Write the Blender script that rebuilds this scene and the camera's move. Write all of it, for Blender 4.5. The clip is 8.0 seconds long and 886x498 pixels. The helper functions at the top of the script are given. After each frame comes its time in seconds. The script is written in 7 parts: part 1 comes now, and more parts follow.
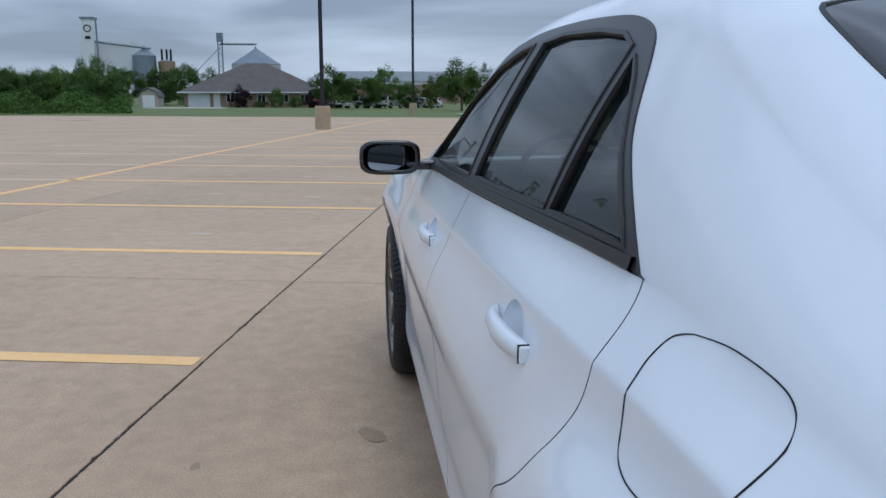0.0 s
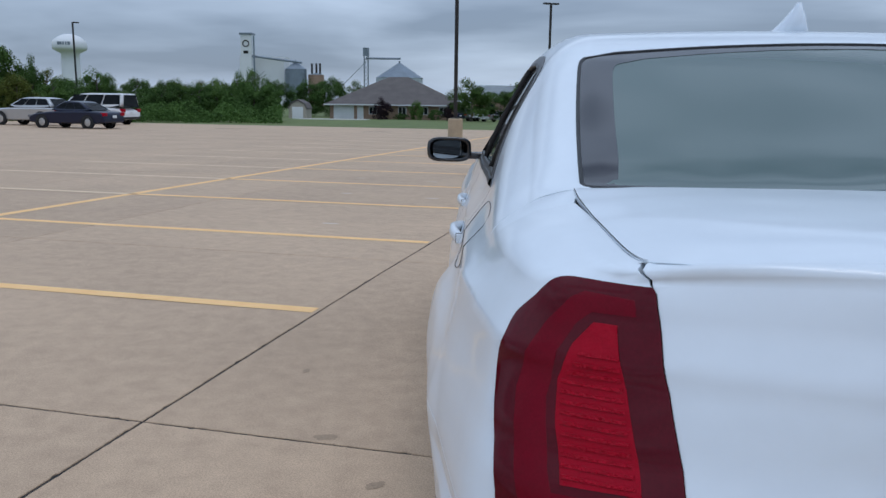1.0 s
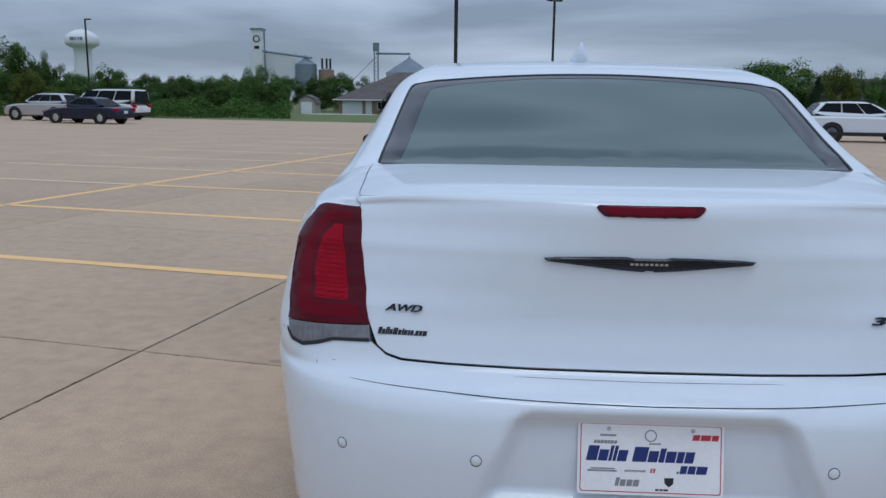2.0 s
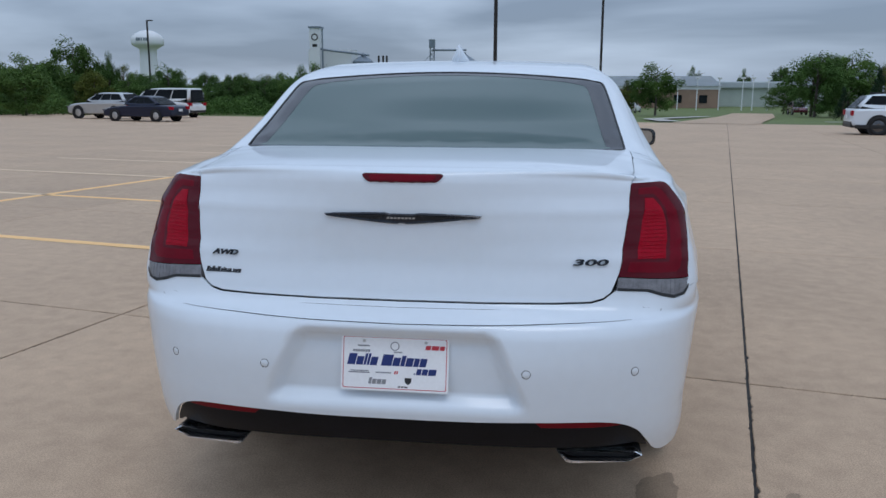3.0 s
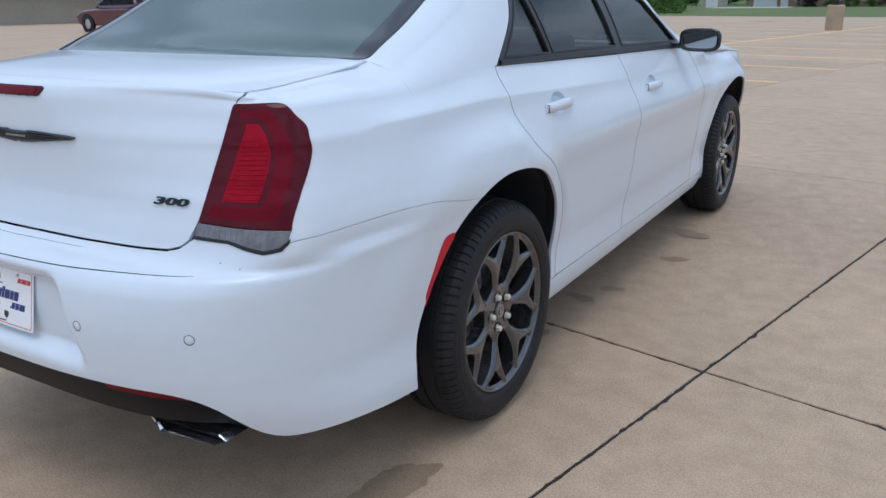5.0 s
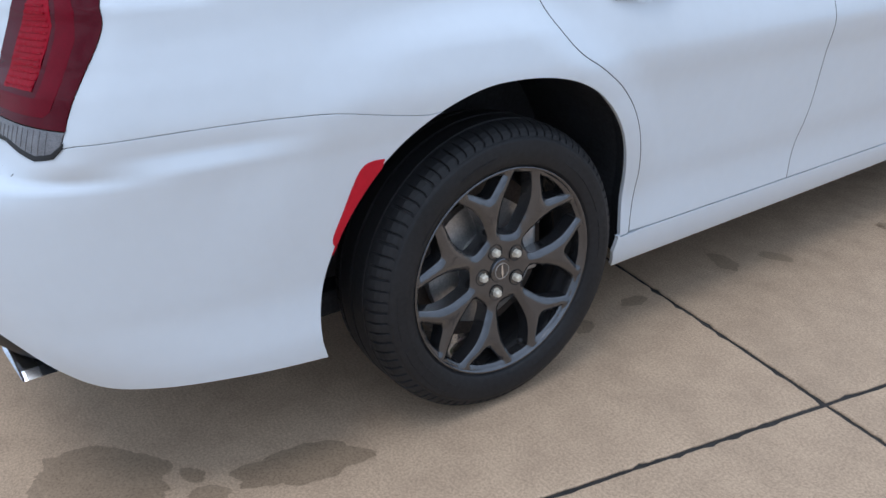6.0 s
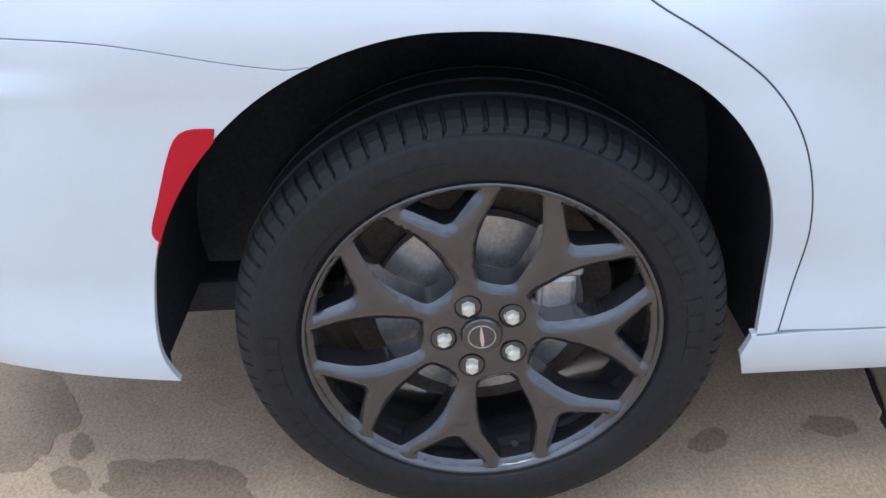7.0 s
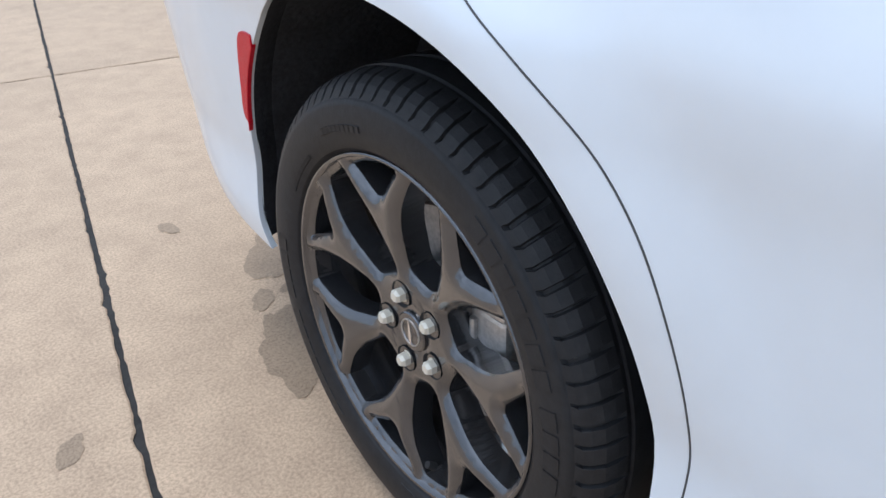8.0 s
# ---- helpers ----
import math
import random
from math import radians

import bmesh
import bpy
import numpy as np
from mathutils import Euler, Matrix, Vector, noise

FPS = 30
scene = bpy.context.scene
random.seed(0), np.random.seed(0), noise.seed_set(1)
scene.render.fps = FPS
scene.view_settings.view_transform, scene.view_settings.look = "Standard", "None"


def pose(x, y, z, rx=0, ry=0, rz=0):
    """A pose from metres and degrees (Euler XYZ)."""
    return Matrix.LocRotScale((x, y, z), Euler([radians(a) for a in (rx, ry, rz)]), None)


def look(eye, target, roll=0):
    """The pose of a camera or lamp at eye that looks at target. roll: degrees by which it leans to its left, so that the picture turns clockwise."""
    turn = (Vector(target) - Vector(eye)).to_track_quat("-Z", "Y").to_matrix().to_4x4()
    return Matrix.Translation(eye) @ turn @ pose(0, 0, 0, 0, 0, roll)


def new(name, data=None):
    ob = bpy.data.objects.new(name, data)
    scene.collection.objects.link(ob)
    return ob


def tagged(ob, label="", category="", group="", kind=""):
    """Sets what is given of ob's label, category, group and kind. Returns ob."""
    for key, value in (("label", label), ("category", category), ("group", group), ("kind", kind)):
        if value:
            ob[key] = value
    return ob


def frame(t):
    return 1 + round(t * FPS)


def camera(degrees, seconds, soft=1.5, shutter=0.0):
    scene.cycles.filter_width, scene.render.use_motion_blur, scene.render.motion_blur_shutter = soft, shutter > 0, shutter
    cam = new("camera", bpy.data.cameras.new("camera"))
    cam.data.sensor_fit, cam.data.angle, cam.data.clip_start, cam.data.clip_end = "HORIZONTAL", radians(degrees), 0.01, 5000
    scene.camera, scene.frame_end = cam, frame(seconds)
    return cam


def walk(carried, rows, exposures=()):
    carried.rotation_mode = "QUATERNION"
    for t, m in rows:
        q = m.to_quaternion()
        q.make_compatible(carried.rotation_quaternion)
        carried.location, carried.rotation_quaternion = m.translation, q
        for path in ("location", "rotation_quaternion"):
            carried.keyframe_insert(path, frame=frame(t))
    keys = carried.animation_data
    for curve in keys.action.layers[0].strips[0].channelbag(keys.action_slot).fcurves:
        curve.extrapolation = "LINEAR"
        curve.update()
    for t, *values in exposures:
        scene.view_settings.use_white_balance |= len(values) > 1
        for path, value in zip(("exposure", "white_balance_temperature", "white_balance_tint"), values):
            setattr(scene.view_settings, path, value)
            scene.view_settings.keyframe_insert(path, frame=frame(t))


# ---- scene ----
cam = camera(57.5, 8.0)
PATH = [
    (0, (-1.152, -0.716, 1.35), (-0.904, 1.23, 0.96), 0.1),
    (0.5, (-1.018, -1.207, 1.351), (-0.992, 0.761, 0.994), 0.0),
    (1, (-0.863, -1.75, 1.34), (-0.943, 0.216, 0.981), 0.7),
    (1.2, (-0.787, -1.948, 1.359), (-0.880, 0.016, 0.99), 0.8),
    (2.3, (-0.176, -3.013, 1.402), (-0.295, -1.052, 1.031), 0.5),
    (2.5, (-0.043, -3.139, 1.404), (-0.188, -1.177, 1.049), 0.2),
    (3, (0.408, -3.281, 1.399), (0.164, -1.334, 1.018), 0.2),
    (3.5, (0.851, -3.216, 1.397), (0.476, -1.301, 0.966), -0.6),
    (4, (1.288, -2.978, 1.406), (0.765, -1.11, 0.922), -0.9),
    (4.5, (1.754, -2.681, 1.405), (1.01, -0.901, 0.879), -0.8),
    (5, (2.049, -2.203, 1.374), (1.045, -0.583, 0.768), -1.1),
    (5.2, (2.154, -1.999, 1.349), (1.046, -0.476, 0.677), -0.9),
    (6.3, (2.283, -0.769, 1.219), (0.662, -0.007, 0.33), -1.6),
    (6.5, (2.213, -0.531, 1.231), (0.537, 0.015, 0.286), -1.8),
    (7, (1.865, -0.057, 1.113), (0.158, -0.05, 0.071), -2.3),
    (7.2, (1.719, 0.114, 1.094), (0.073, -0.176, -0.004), -2.0),
    (7.5, (1.545, 0.351, 1.036), (0.071, -0.411, -0.08), -0.2),
    (8, (1.427, 0.77, 1.036), (0.375, -0.609, 0.041), -1.7),
]
walk(cam, [(t, look(eye, target, roll)) for t, eye, target, roll in PATH],
     exposures=[(0, -0.42, 6500, 10), (1.2, -0.5, 6500, 10), (2.5, -0.62, 6500, 10), (3.5, -0.42, 6500, 10), (4.5, -0.24, 6500, 10), (5.2, -0.24, 6500, 10), (6.4, 0.11, 6500, 10), (7.1, 0.48, 6500, 10), (7.5, 0.66, 7050, 10), (8.0, 0.38, 6700, 10)])

# ---- daylight: a low overcast with thin brighter streaks ----
world = bpy.data.worlds.new("overcast")
scene.world = world
world.use_nodes = True
wn, wl = world.node_tree.nodes, world.node_tree.links
wn.clear()
w_out = wn.new("ShaderNodeOutputWorld")
w_bg = wn.new("ShaderNodeBackground")
w_sky = wn.new("ShaderNodeTexSky")
w_sky.sky_type = "NISHITA"
w_sky.sun_disc = False
w_sky.sun_elevation, w_sky.sun_rotation = radians(71), radians(207)
w_co = wn.new("ShaderNodeTexCoord")
w_sep = wn.new("ShaderNodeSeparateXYZ")
w_map = wn.new("ShaderNodeMapping")
w_map.inputs["Scale"].default_value = (1.0, 1.0, 4.6)
w_map.inputs["Location"].default_value = (0.35, 1.7, 0.4)
w_no = wn.new("ShaderNodeTexNoise")
w_no.inputs["Scale"].default_value = 2.0
w_no.inputs["Detail"].default_value = 5.0
w_no.inputs["Roughness"].default_value = 0.48
w_no.inputs["Distortion"].default_value = 0.35
w_ramp = wn.new("ShaderNodeValToRGB")
w_ramp.color_ramp.elements[0].position, w_ramp.color_ramp.elements[0].color = 0.36, (0.250, 0.330, 0.462, 1)
w_ramp.color_ramp.elements[1].position, w_ramp.color_ramp.elements[1].color = 0.65, (0.61, 0.755, 0.98, 1)
w_hi = wn.new("ShaderNodeMapRange")
w_hi.inputs["From Min"].default_value, w_hi.inputs["From Max"].default_value = 0.0, 0.75
w_hi.inputs["To Min"].default_value, w_hi.inputs["To Max"].default_value = 1.06, 1.9
w_mul = wn.new("ShaderNodeVectorMath")
w_mul.operation = "SCALE"
w_sc = wn.new("ShaderNodeVectorMath")
w_sc.operation = "SCALE"
w_sc.inputs["Scale"].default_value = 0.018
w_add = wn.new("ShaderNodeVectorMath")
w_add.operation = "ADD"
wl.new(w_co.outputs["Generated"], w_map.inputs["Vector"])
wl.new(w_co.outputs["Generated"], w_sep.inputs[0])
wl.new(w_map.outputs[0], w_no.inputs["Vector"])
wl.new(w_no.outputs["Fac"], w_ramp.inputs[0])
wl.new(w_sep.outputs["Z"], w_hi.inputs[0])
wl.new(w_ramp.outputs[0], w_mul.inputs[0])
wl.new(w_hi.outputs[0], w_mul.inputs["Scale"])
wl.new(w_sky.outputs[0], w_sc.inputs[0])
wl.new(w_mul.outputs[0], w_add.inputs[0])
wl.new(w_sc.outputs[0], w_add.inputs[1])
wl.new(w_add.outputs[0], w_bg.inputs["Color"])
wl.new(w_bg.outputs[0], w_out.inputs["Surface"])

sun = new("sun", bpy.data.lights.new("sun", "SUN"))
sun.data.energy, sun.data.angle, sun.data.color = 0.8, radians(25), (0.98, 0.98, 1.0)
sun.matrix_world = look((8, -16, 54), (0, 0, 0))
import functools

# ---- materials ----
def mat(name, color, rough=0.5, metal=0.0, var=0.0, scale=8.0, bump=0.0, bscale=60.0, coat=0.0, spec=0.5, second=None, rvar=0.0, alt=0.0, coat_rough=0.04):
    """A procedural surface: colour varied at two scales, relief, gloss that wanders a little."""
    m = bpy.data.materials.new(name)
    m.use_nodes = True
    n, l = m.node_tree.nodes, m.node_tree.links
    b = n["Principled BSDF"]
    b.inputs["Base Color"].default_value = (*color, 1)
    b.inputs["Roughness"].default_value, b.inputs["Metallic"].default_value = rough, metal
    b.inputs["Coat Weight"].default_value, b.inputs["Coat Roughness"].default_value = coat, coat_rough
    b.inputs["Specular IOR Level"].default_value = spec
    co = n.new("ShaderNodeTexCoord")
    if var or second:
        big, small, mix, mul = n.new("ShaderNodeTexNoise"), n.new("ShaderNodeTexNoise"), n.new("ShaderNodeMix"), n.new("ShaderNodeMath")
        big.inputs["Scale"].default_value, big.inputs["Detail"].default_value = scale, 5
        small.inputs["Scale"].default_value, small.inputs["Detail"].default_value = scale * 11, 4
        mul.operation = "MULTIPLY_ADD"
        mul.inputs[1].default_value = 0.5
        half = n.new("ShaderNodeMath")
        half.operation = "MULTIPLY"
        half.inputs[1].default_value = 0.5
        for t in (big, small):
            l.new(co.outputs["Object"], t.inputs["Vector"])
        l.new(big.outputs["Fac"], half.inputs[0])
        l.new(small.outputs["Fac"], mul.inputs[0])
        l.new(half.outputs[0], mul.inputs[2])
        mr = n.new("ShaderNodeMapRange")
        mr.inputs["From Min"].default_value, mr.inputs["From Max"].default_value = 0.35, 0.65
        l.new(mul.outputs[0], mr.inputs[0])
        mix.data_type = "RGBA"
        lo = tuple(c * (1 - var) for c in color)
        hi = second if second else tuple(min(1, c * (1 + var)) for c in color)
        mix.inputs["A"].default_value, mix.inputs["B"].default_value = (*lo, 1), (*hi, 1)
        l.new(mr.outputs[0], mix.inputs["Factor"])
        last = mix.outputs["Result"]
        if alt:
            info, hsv, am = n.new("ShaderNodeObjectInfo"), n.new("ShaderNodeHueSaturation"), n.new("ShaderNodeMapRange")
            am.inputs["To Min"].default_value, am.inputs["To Max"].default_value = 1 - alt, 1 + alt
            l.new(info.outputs["Random"], am.inputs[0])
            l.new(am.outputs[0], hsv.inputs["Value"])
            l.new(last, hsv.inputs["Color"])
            last = hsv.outputs[0]
        l.new(last, b.inputs["Base Color"])
        if rvar:
            rr = n.new("ShaderNodeMapRange")
            rr.inputs["To Min"].default_value, rr.inputs["To Max"].default_value = max(0, rough - rvar), rough + rvar
            l.new(big.outputs["Fac"], rr.inputs[0])
            l.new(rr.outputs[0], b.inputs["Roughness"])
    if bump:
        t, bp = n.new("ShaderNodeTexNoise"), n.new("ShaderNodeBump")
        t.inputs["Scale"].default_value, t.inputs["Detail"].default_value = bscale, 6
        bp.inputs["Strength"].default_value, bp.inputs["Distance"].default_value = bump, 0.01
        l.new(co.outputs["Object"], t.inputs["Vector"])
        l.new(t.outputs["Fac"], bp.inputs["Height"])
        l.new(bp.outputs[0], b.inputs["Normal"])
    return m


def tinted(name, color, through_color, amount, ior=1.6, rough=0.02):
    """A thin dark pane: glossy face, the rest let through."""
    m = bpy.data.materials.new(name)
    m.use_nodes = True
    n, l = m.node_tree.nodes, m.node_tree.links
    b = n["Principled BSDF"]
    b.inputs["Base Color"].default_value, b.inputs["Roughness"].default_value, b.inputs["IOR"].default_value = (*color, 1), rough, ior
    tr, mx = n.new("ShaderNodeBsdfTransparent"), n.new("ShaderNodeMixShader")
    tr.inputs["Color"].default_value = (*through_color, 1)
    mx.inputs[0].default_value = amount
    l.new(b.outputs[0], mx.inputs[1])
    l.new(tr.outputs[0], mx.inputs[2])
    l.new(mx.outputs[0], n["Material Output"].inputs["Surface"])
    return m


M_paint = mat("white_paint", (0.71, 0.763, 0.815), 0.42, 0, 0.015, 2.5, coat=0.8, spec=0.2, coat_rough=0.07)
M_black = mat("black_plastic", (0.010, 0.010, 0.011), 0.45, 0, 0.25, 9, 0.05, 400)
M_gloss_black = mat("gloss_black", (0.008, 0.008, 0.010), 0.12, 0, 0.1, 4, coat=0.6)
M_trim = mat("satin_black_trim", (0.020, 0.019, 0.021), 0.36, 0.1, 0.2, 6, 0.03, 300)
M_gap = mat("shadow_gap", (0.012, 0.012, 0.013), 0.8, 0, 0.2, 5)
M_tyre = mat("tyre_rubber", (0.018, 0.018, 0.0195), 0.55, 0, 0.3, 7, 0.06, 220, spec=0.27, rvar=0.12)
M_rim = mat("graphite_alloy", (0.092, 0.092, 0.098), 0.21, 0.75, 0.15, 5, 0.015, 200, coat=1.0)
M_steel = mat("bright_nut", (0.70, 0.65, 0.55), 0.5, 0.25, 0.08, 30)
M_chrome = mat("chrome", (0.86, 0.86, 0.88), 0.22, 1.0, 0.06, 20)
M_disc = mat("brake_steel", (0.50, 0.48, 0.46), 0.38, 0.7, 0.25, 14)
M_iron = mat("brown_iron", (0.10, 0.075, 0.06), 0.7, 0.3, 0.4, 12)
# flat grey that gives the door gaps their shade
M_gap_line = mat("grey_gap_line", (0.07, 0.072, 0.076), 0.7, 0, 0.2, 5)
M_liner = mat("wheel_liner", (0.026, 0.028, 0.034), 0.75, 0, 0.4, 10, 0.2, 80, spec=0.35)
M_red = mat("red_lens", (0.150, 0.002, 0.011), 0.15, 0, 0.15, 30, spec=0.12)
M_red_deep = mat("deep_red_lens", (0.088, 0.002, 0.008), 0.07, 0, 0.15, 20, spec=0.2)
M_red_bright = mat("bright_red_lens", (0.33, 0.003, 0.016), 0.3, 0, 0.12, 40, 0.2, 120, spec=0.1)
M_red_dot = mat("red_bead", (0.36, 0.004, 0.018), 0.4, 0, 0.3, 120, 0.6, 260, spec=0.1)
M_slim_red = mat("slim_red_lens", (0.15, 0.003, 0.009), 0.3, 0, 0.1, 30, spec=0.15)
M_clear = mat("clear_lens", (0.17, 0.165, 0.175), 0.2, 0.1, 0.3, 40, 0.1, 160, coat=0.4)
M_reflector = mat("red_reflector", (0.58, 0.010, 0.028), 0.35, 0, 0.1, 50, 0.15, 500, spec=0.25)
M_glass = tinted("tinted_glass", (0.008, 0.013, 0.013), (0.40, 0.46, 0.44), 0.40, 1.95)
# paler than the side glass: base colour carries the reflected sky
M_glass_back = tinted("rear_glass", (0.085, 0.130, 0.122), (0.34, 0.40, 0.38), 0.12, 1.65, 0.06)
M_border = mat("printed_border", (0.016, 0.014, 0.018), 0.12, 0, 0.1, 6, coat=0.3)
M_valance = mat("black_valance", (0.004, 0.0045, 0.007), 0.45, 0, 0.3, 9, 0.05, 400, spec=0.18)
# plain dark steel for the tailpipe tubes
M_pipe = mat("dark_pipe_steel", (0.03, 0.03, 0.032), 0.45, 0.5, 0.3, 14)
M_mirror = mat("mirror_glass", (0.42, 0.45, 0.47), 0.02, 1.0)
M_seat = mat("charcoal_leather", (0.030, 0.030, 0.032), 0.55, 0, 0.2, 8, 0.1, 120)
M_plate = mat("plate_white", (0.87, 0.87, 0.88), 0.35, 0, 0.04, 10)
M_plate_red = mat("plate_red", (0.52, 0.03, 0.05), 0.4, 0, 0.05, 10)
M_ink_blue = mat("ink_blue", (0.010, 0.028, 0.16), 0.45, 0, 0.05, 10)
M_ink_grey = mat("ink_grey", (0.25, 0.25, 0.27), 0.5, 0, 0.05, 10)
M_ink_black = mat("ink_black", (0.015, 0.016, 0.02), 0.45, 0, 0.05, 10)
M_badge = mat("black_badge", (0.020, 0.023, 0.030), 0.22, 0.5, 0.2, 30)


# ---- small builders ----
def mesh(name, verts, faces, smooth=False):
    me = bpy.data.meshes.new(name)
    me.from_pydata([tuple(v) for v in verts], [], [tuple(f) for f in faces])
    me.validate()
    if smooth:
        me.polygons.foreach_set("use_smooth", [True] * len(me.polygons))
    me.update()
    return me


def thing(name, label, category, group="", kind="", at=(0, 0, 0), rz=0):
    e = new(name)
    e.matrix_world = pose(*at, 0, 0, rz)
    e.empty_display_size = 0.1
    return tagged(e, label, category, group, kind)


def part(name, bm, material, parent=None, label="", smooth=False):
    """Links a bmesh (or a mesh) as one object under its thing."""
    if isinstance(bm, bmesh.types.BMesh):
        me = bpy.data.meshes.new(name)
        if smooth:
            for f in bm.faces:
                f.smooth = True
        bm.to_mesh(me)
        bm.free()
    else:
        me = bm
    if "nrm" in me.attributes and name != "wheel":
        nv = np.zeros(len(me.vertices) * 3)
        me.attributes["nrm"].data.foreach_get("vector", nv)
        me.attributes.remove(me.attributes["nrm"])
        li = np.zeros(len(me.loops), int)
        me.loops.foreach_get("vertex_index", li)
        me.normals_split_custom_set(nv.reshape(-1, 3)[li].tolist())
    if not me.materials:
        me.materials.append(material)
    ob = new(name, me)
    if parent is not None:
        ob.parent = parent
    return tagged(ob, label)


def box(bm, x0, y0, z0, x1, y1, z1, bevel=0.0, m=None, seg=2):
    made = bmesh.ops.create_cube(bm, size=1)["verts"]
    t = Matrix.Translation(((x0 + x1) / 2, (y0 + y1) / 2, (z0 + z1) / 2)) @ Matrix.Diagonal((abs(x1 - x0), abs(y1 - y0), abs(z1 - z0), 1))
    bmesh.ops.transform(bm, matrix=(m @ t if m else t), verts=made)
    if bevel:
        es = list({e for v in made for e in v.link_edges})
        bmesh.ops.bevel(bm, geom=es, offset=bevel, segments=seg, affect="EDGES", profile=0.5)
    return bm


def newbox(*a, **k):
    return box(bmesh.new(), *a, **k)


def rod(bm, a, b, r0, r1=None, seg=10):
    a, b = Vector(a), Vector(b)
    d = b - a
    made = bmesh.ops.create_cone(bm, cap_ends=True, segments=seg, radius1=r0, radius2=r0 if r1 is None else r1, depth=d.length)["verts"]
    bmesh.ops.transform(bm, matrix=Matrix.Translation((a + b) / 2) @ d.to_track_quat("Z", "Y").to_matrix().to_4x4(), verts=made)
    return bm


def lathe(profile, seg=64, axis="x", closed=False):
    """Turns (across, radius) pairs about an axis."""
    vs, fs = [], []
    n = len(profile)
    for i in range(seg):
        a = 2 * math.pi * i / seg
        for c, r in profile:
            vs.append((c, r * math.sin(a), r * math.cos(a)) if axis == "x" else (r * math.cos(a), r * math.sin(a), c))
    for i in range(seg):
        j = (i + 1) % seg
        for k in range(n if closed else n - 1):
            k2 = (k + 1) % n
            fs.append((i * n + k, i * n + k2, j * n + k2, j * n + k))
    return vs, fs


def prism(poly, depth, m=None, bm=None):
    """A flat outline given thickness along z."""
    bm = bm or bmesh.new()
    lo = [bm.verts.new((x, y, 0)) for x, y in poly]
    hi = [bm.verts.new((x, y, depth)) for x, y in poly]
    n = len(poly)
    bm.faces.new(hi)
    bm.faces.new(lo[::-1])
    for i in range(n):
        j = (i + 1) % n
        bm.faces.new((lo[i], lo[j], hi[j], hi[i]))
    bmesh.ops.recalc_face_normals(bm, faces=bm.faces)
    if m:
        bmesh.ops.transform(bm, matrix=m, verts=lo + hi)
    return bm


def lerp_rows(rows, q):
    """Smooth interpolation of rows of numbers keyed by their first column."""
    i = 0
    while i < len(rows) - 2 and rows[i + 1][0] < q:
        i += 1
    a, b = rows[i], rows[i + 1]
    p, c = rows[max(i - 1, 0)], rows[min(i + 2, len(rows) - 1)]
    h = b[0] - a[0]
    t = min(max((q - a[0]) / h, 0), 1)
    out = []
    for k in range(1, len(a)):
        d = (b[k] - a[k]) / h
        d0 = (a[k] - p[k]) / (a[0] - p[0]) if a[0] > p[0] else d
        d1 = (c[k] - b[k]) / (c[0] - b[0]) if c[0] > b[0] else d
        m0 = 0 if d0 * d <= 0 else 2 * d0 * d / (d0 + d)
        m1 = 0 if d1 * d <= 0 else 2 * d1 * d / (d1 + d)
        t2, t3 = t * t, t * t * t
        out.append((2 * t3 - 3 * t2 + 1) * a[k] + (t3 - 2 * t2 + t) * h * m0 + (3 * t2 - 2 * t3) * b[k] + (t3 - t2) * h * m1)
    return out
# ---- the lot: its own axes, turned against the car ----
LOT = radians(11.8)
LF, LR = Vector((math.sin(LOT), math.cos(LOT), 0)), Vector((math.cos(LOT), -math.sin(LOT), 0))


def fall(v):
    """The lot drains gently away from the car."""
    if v < 4:
        return 0.0
    if v < 40:
        return -0.0085 * (v - 4)
    if v < 60:
        return -0.306 - 0.0169 * (v - 40)
    return -0.644 - 0.0134 * (min(v, 130) - 60)


def lot(u, v, dz=0.0):
    p = LR * u + LF * v
    return Vector((p.x, p.y, fall(v) + dz))


def ground_z(x, y):
    return fall(x * LF.x + y * LF.y)


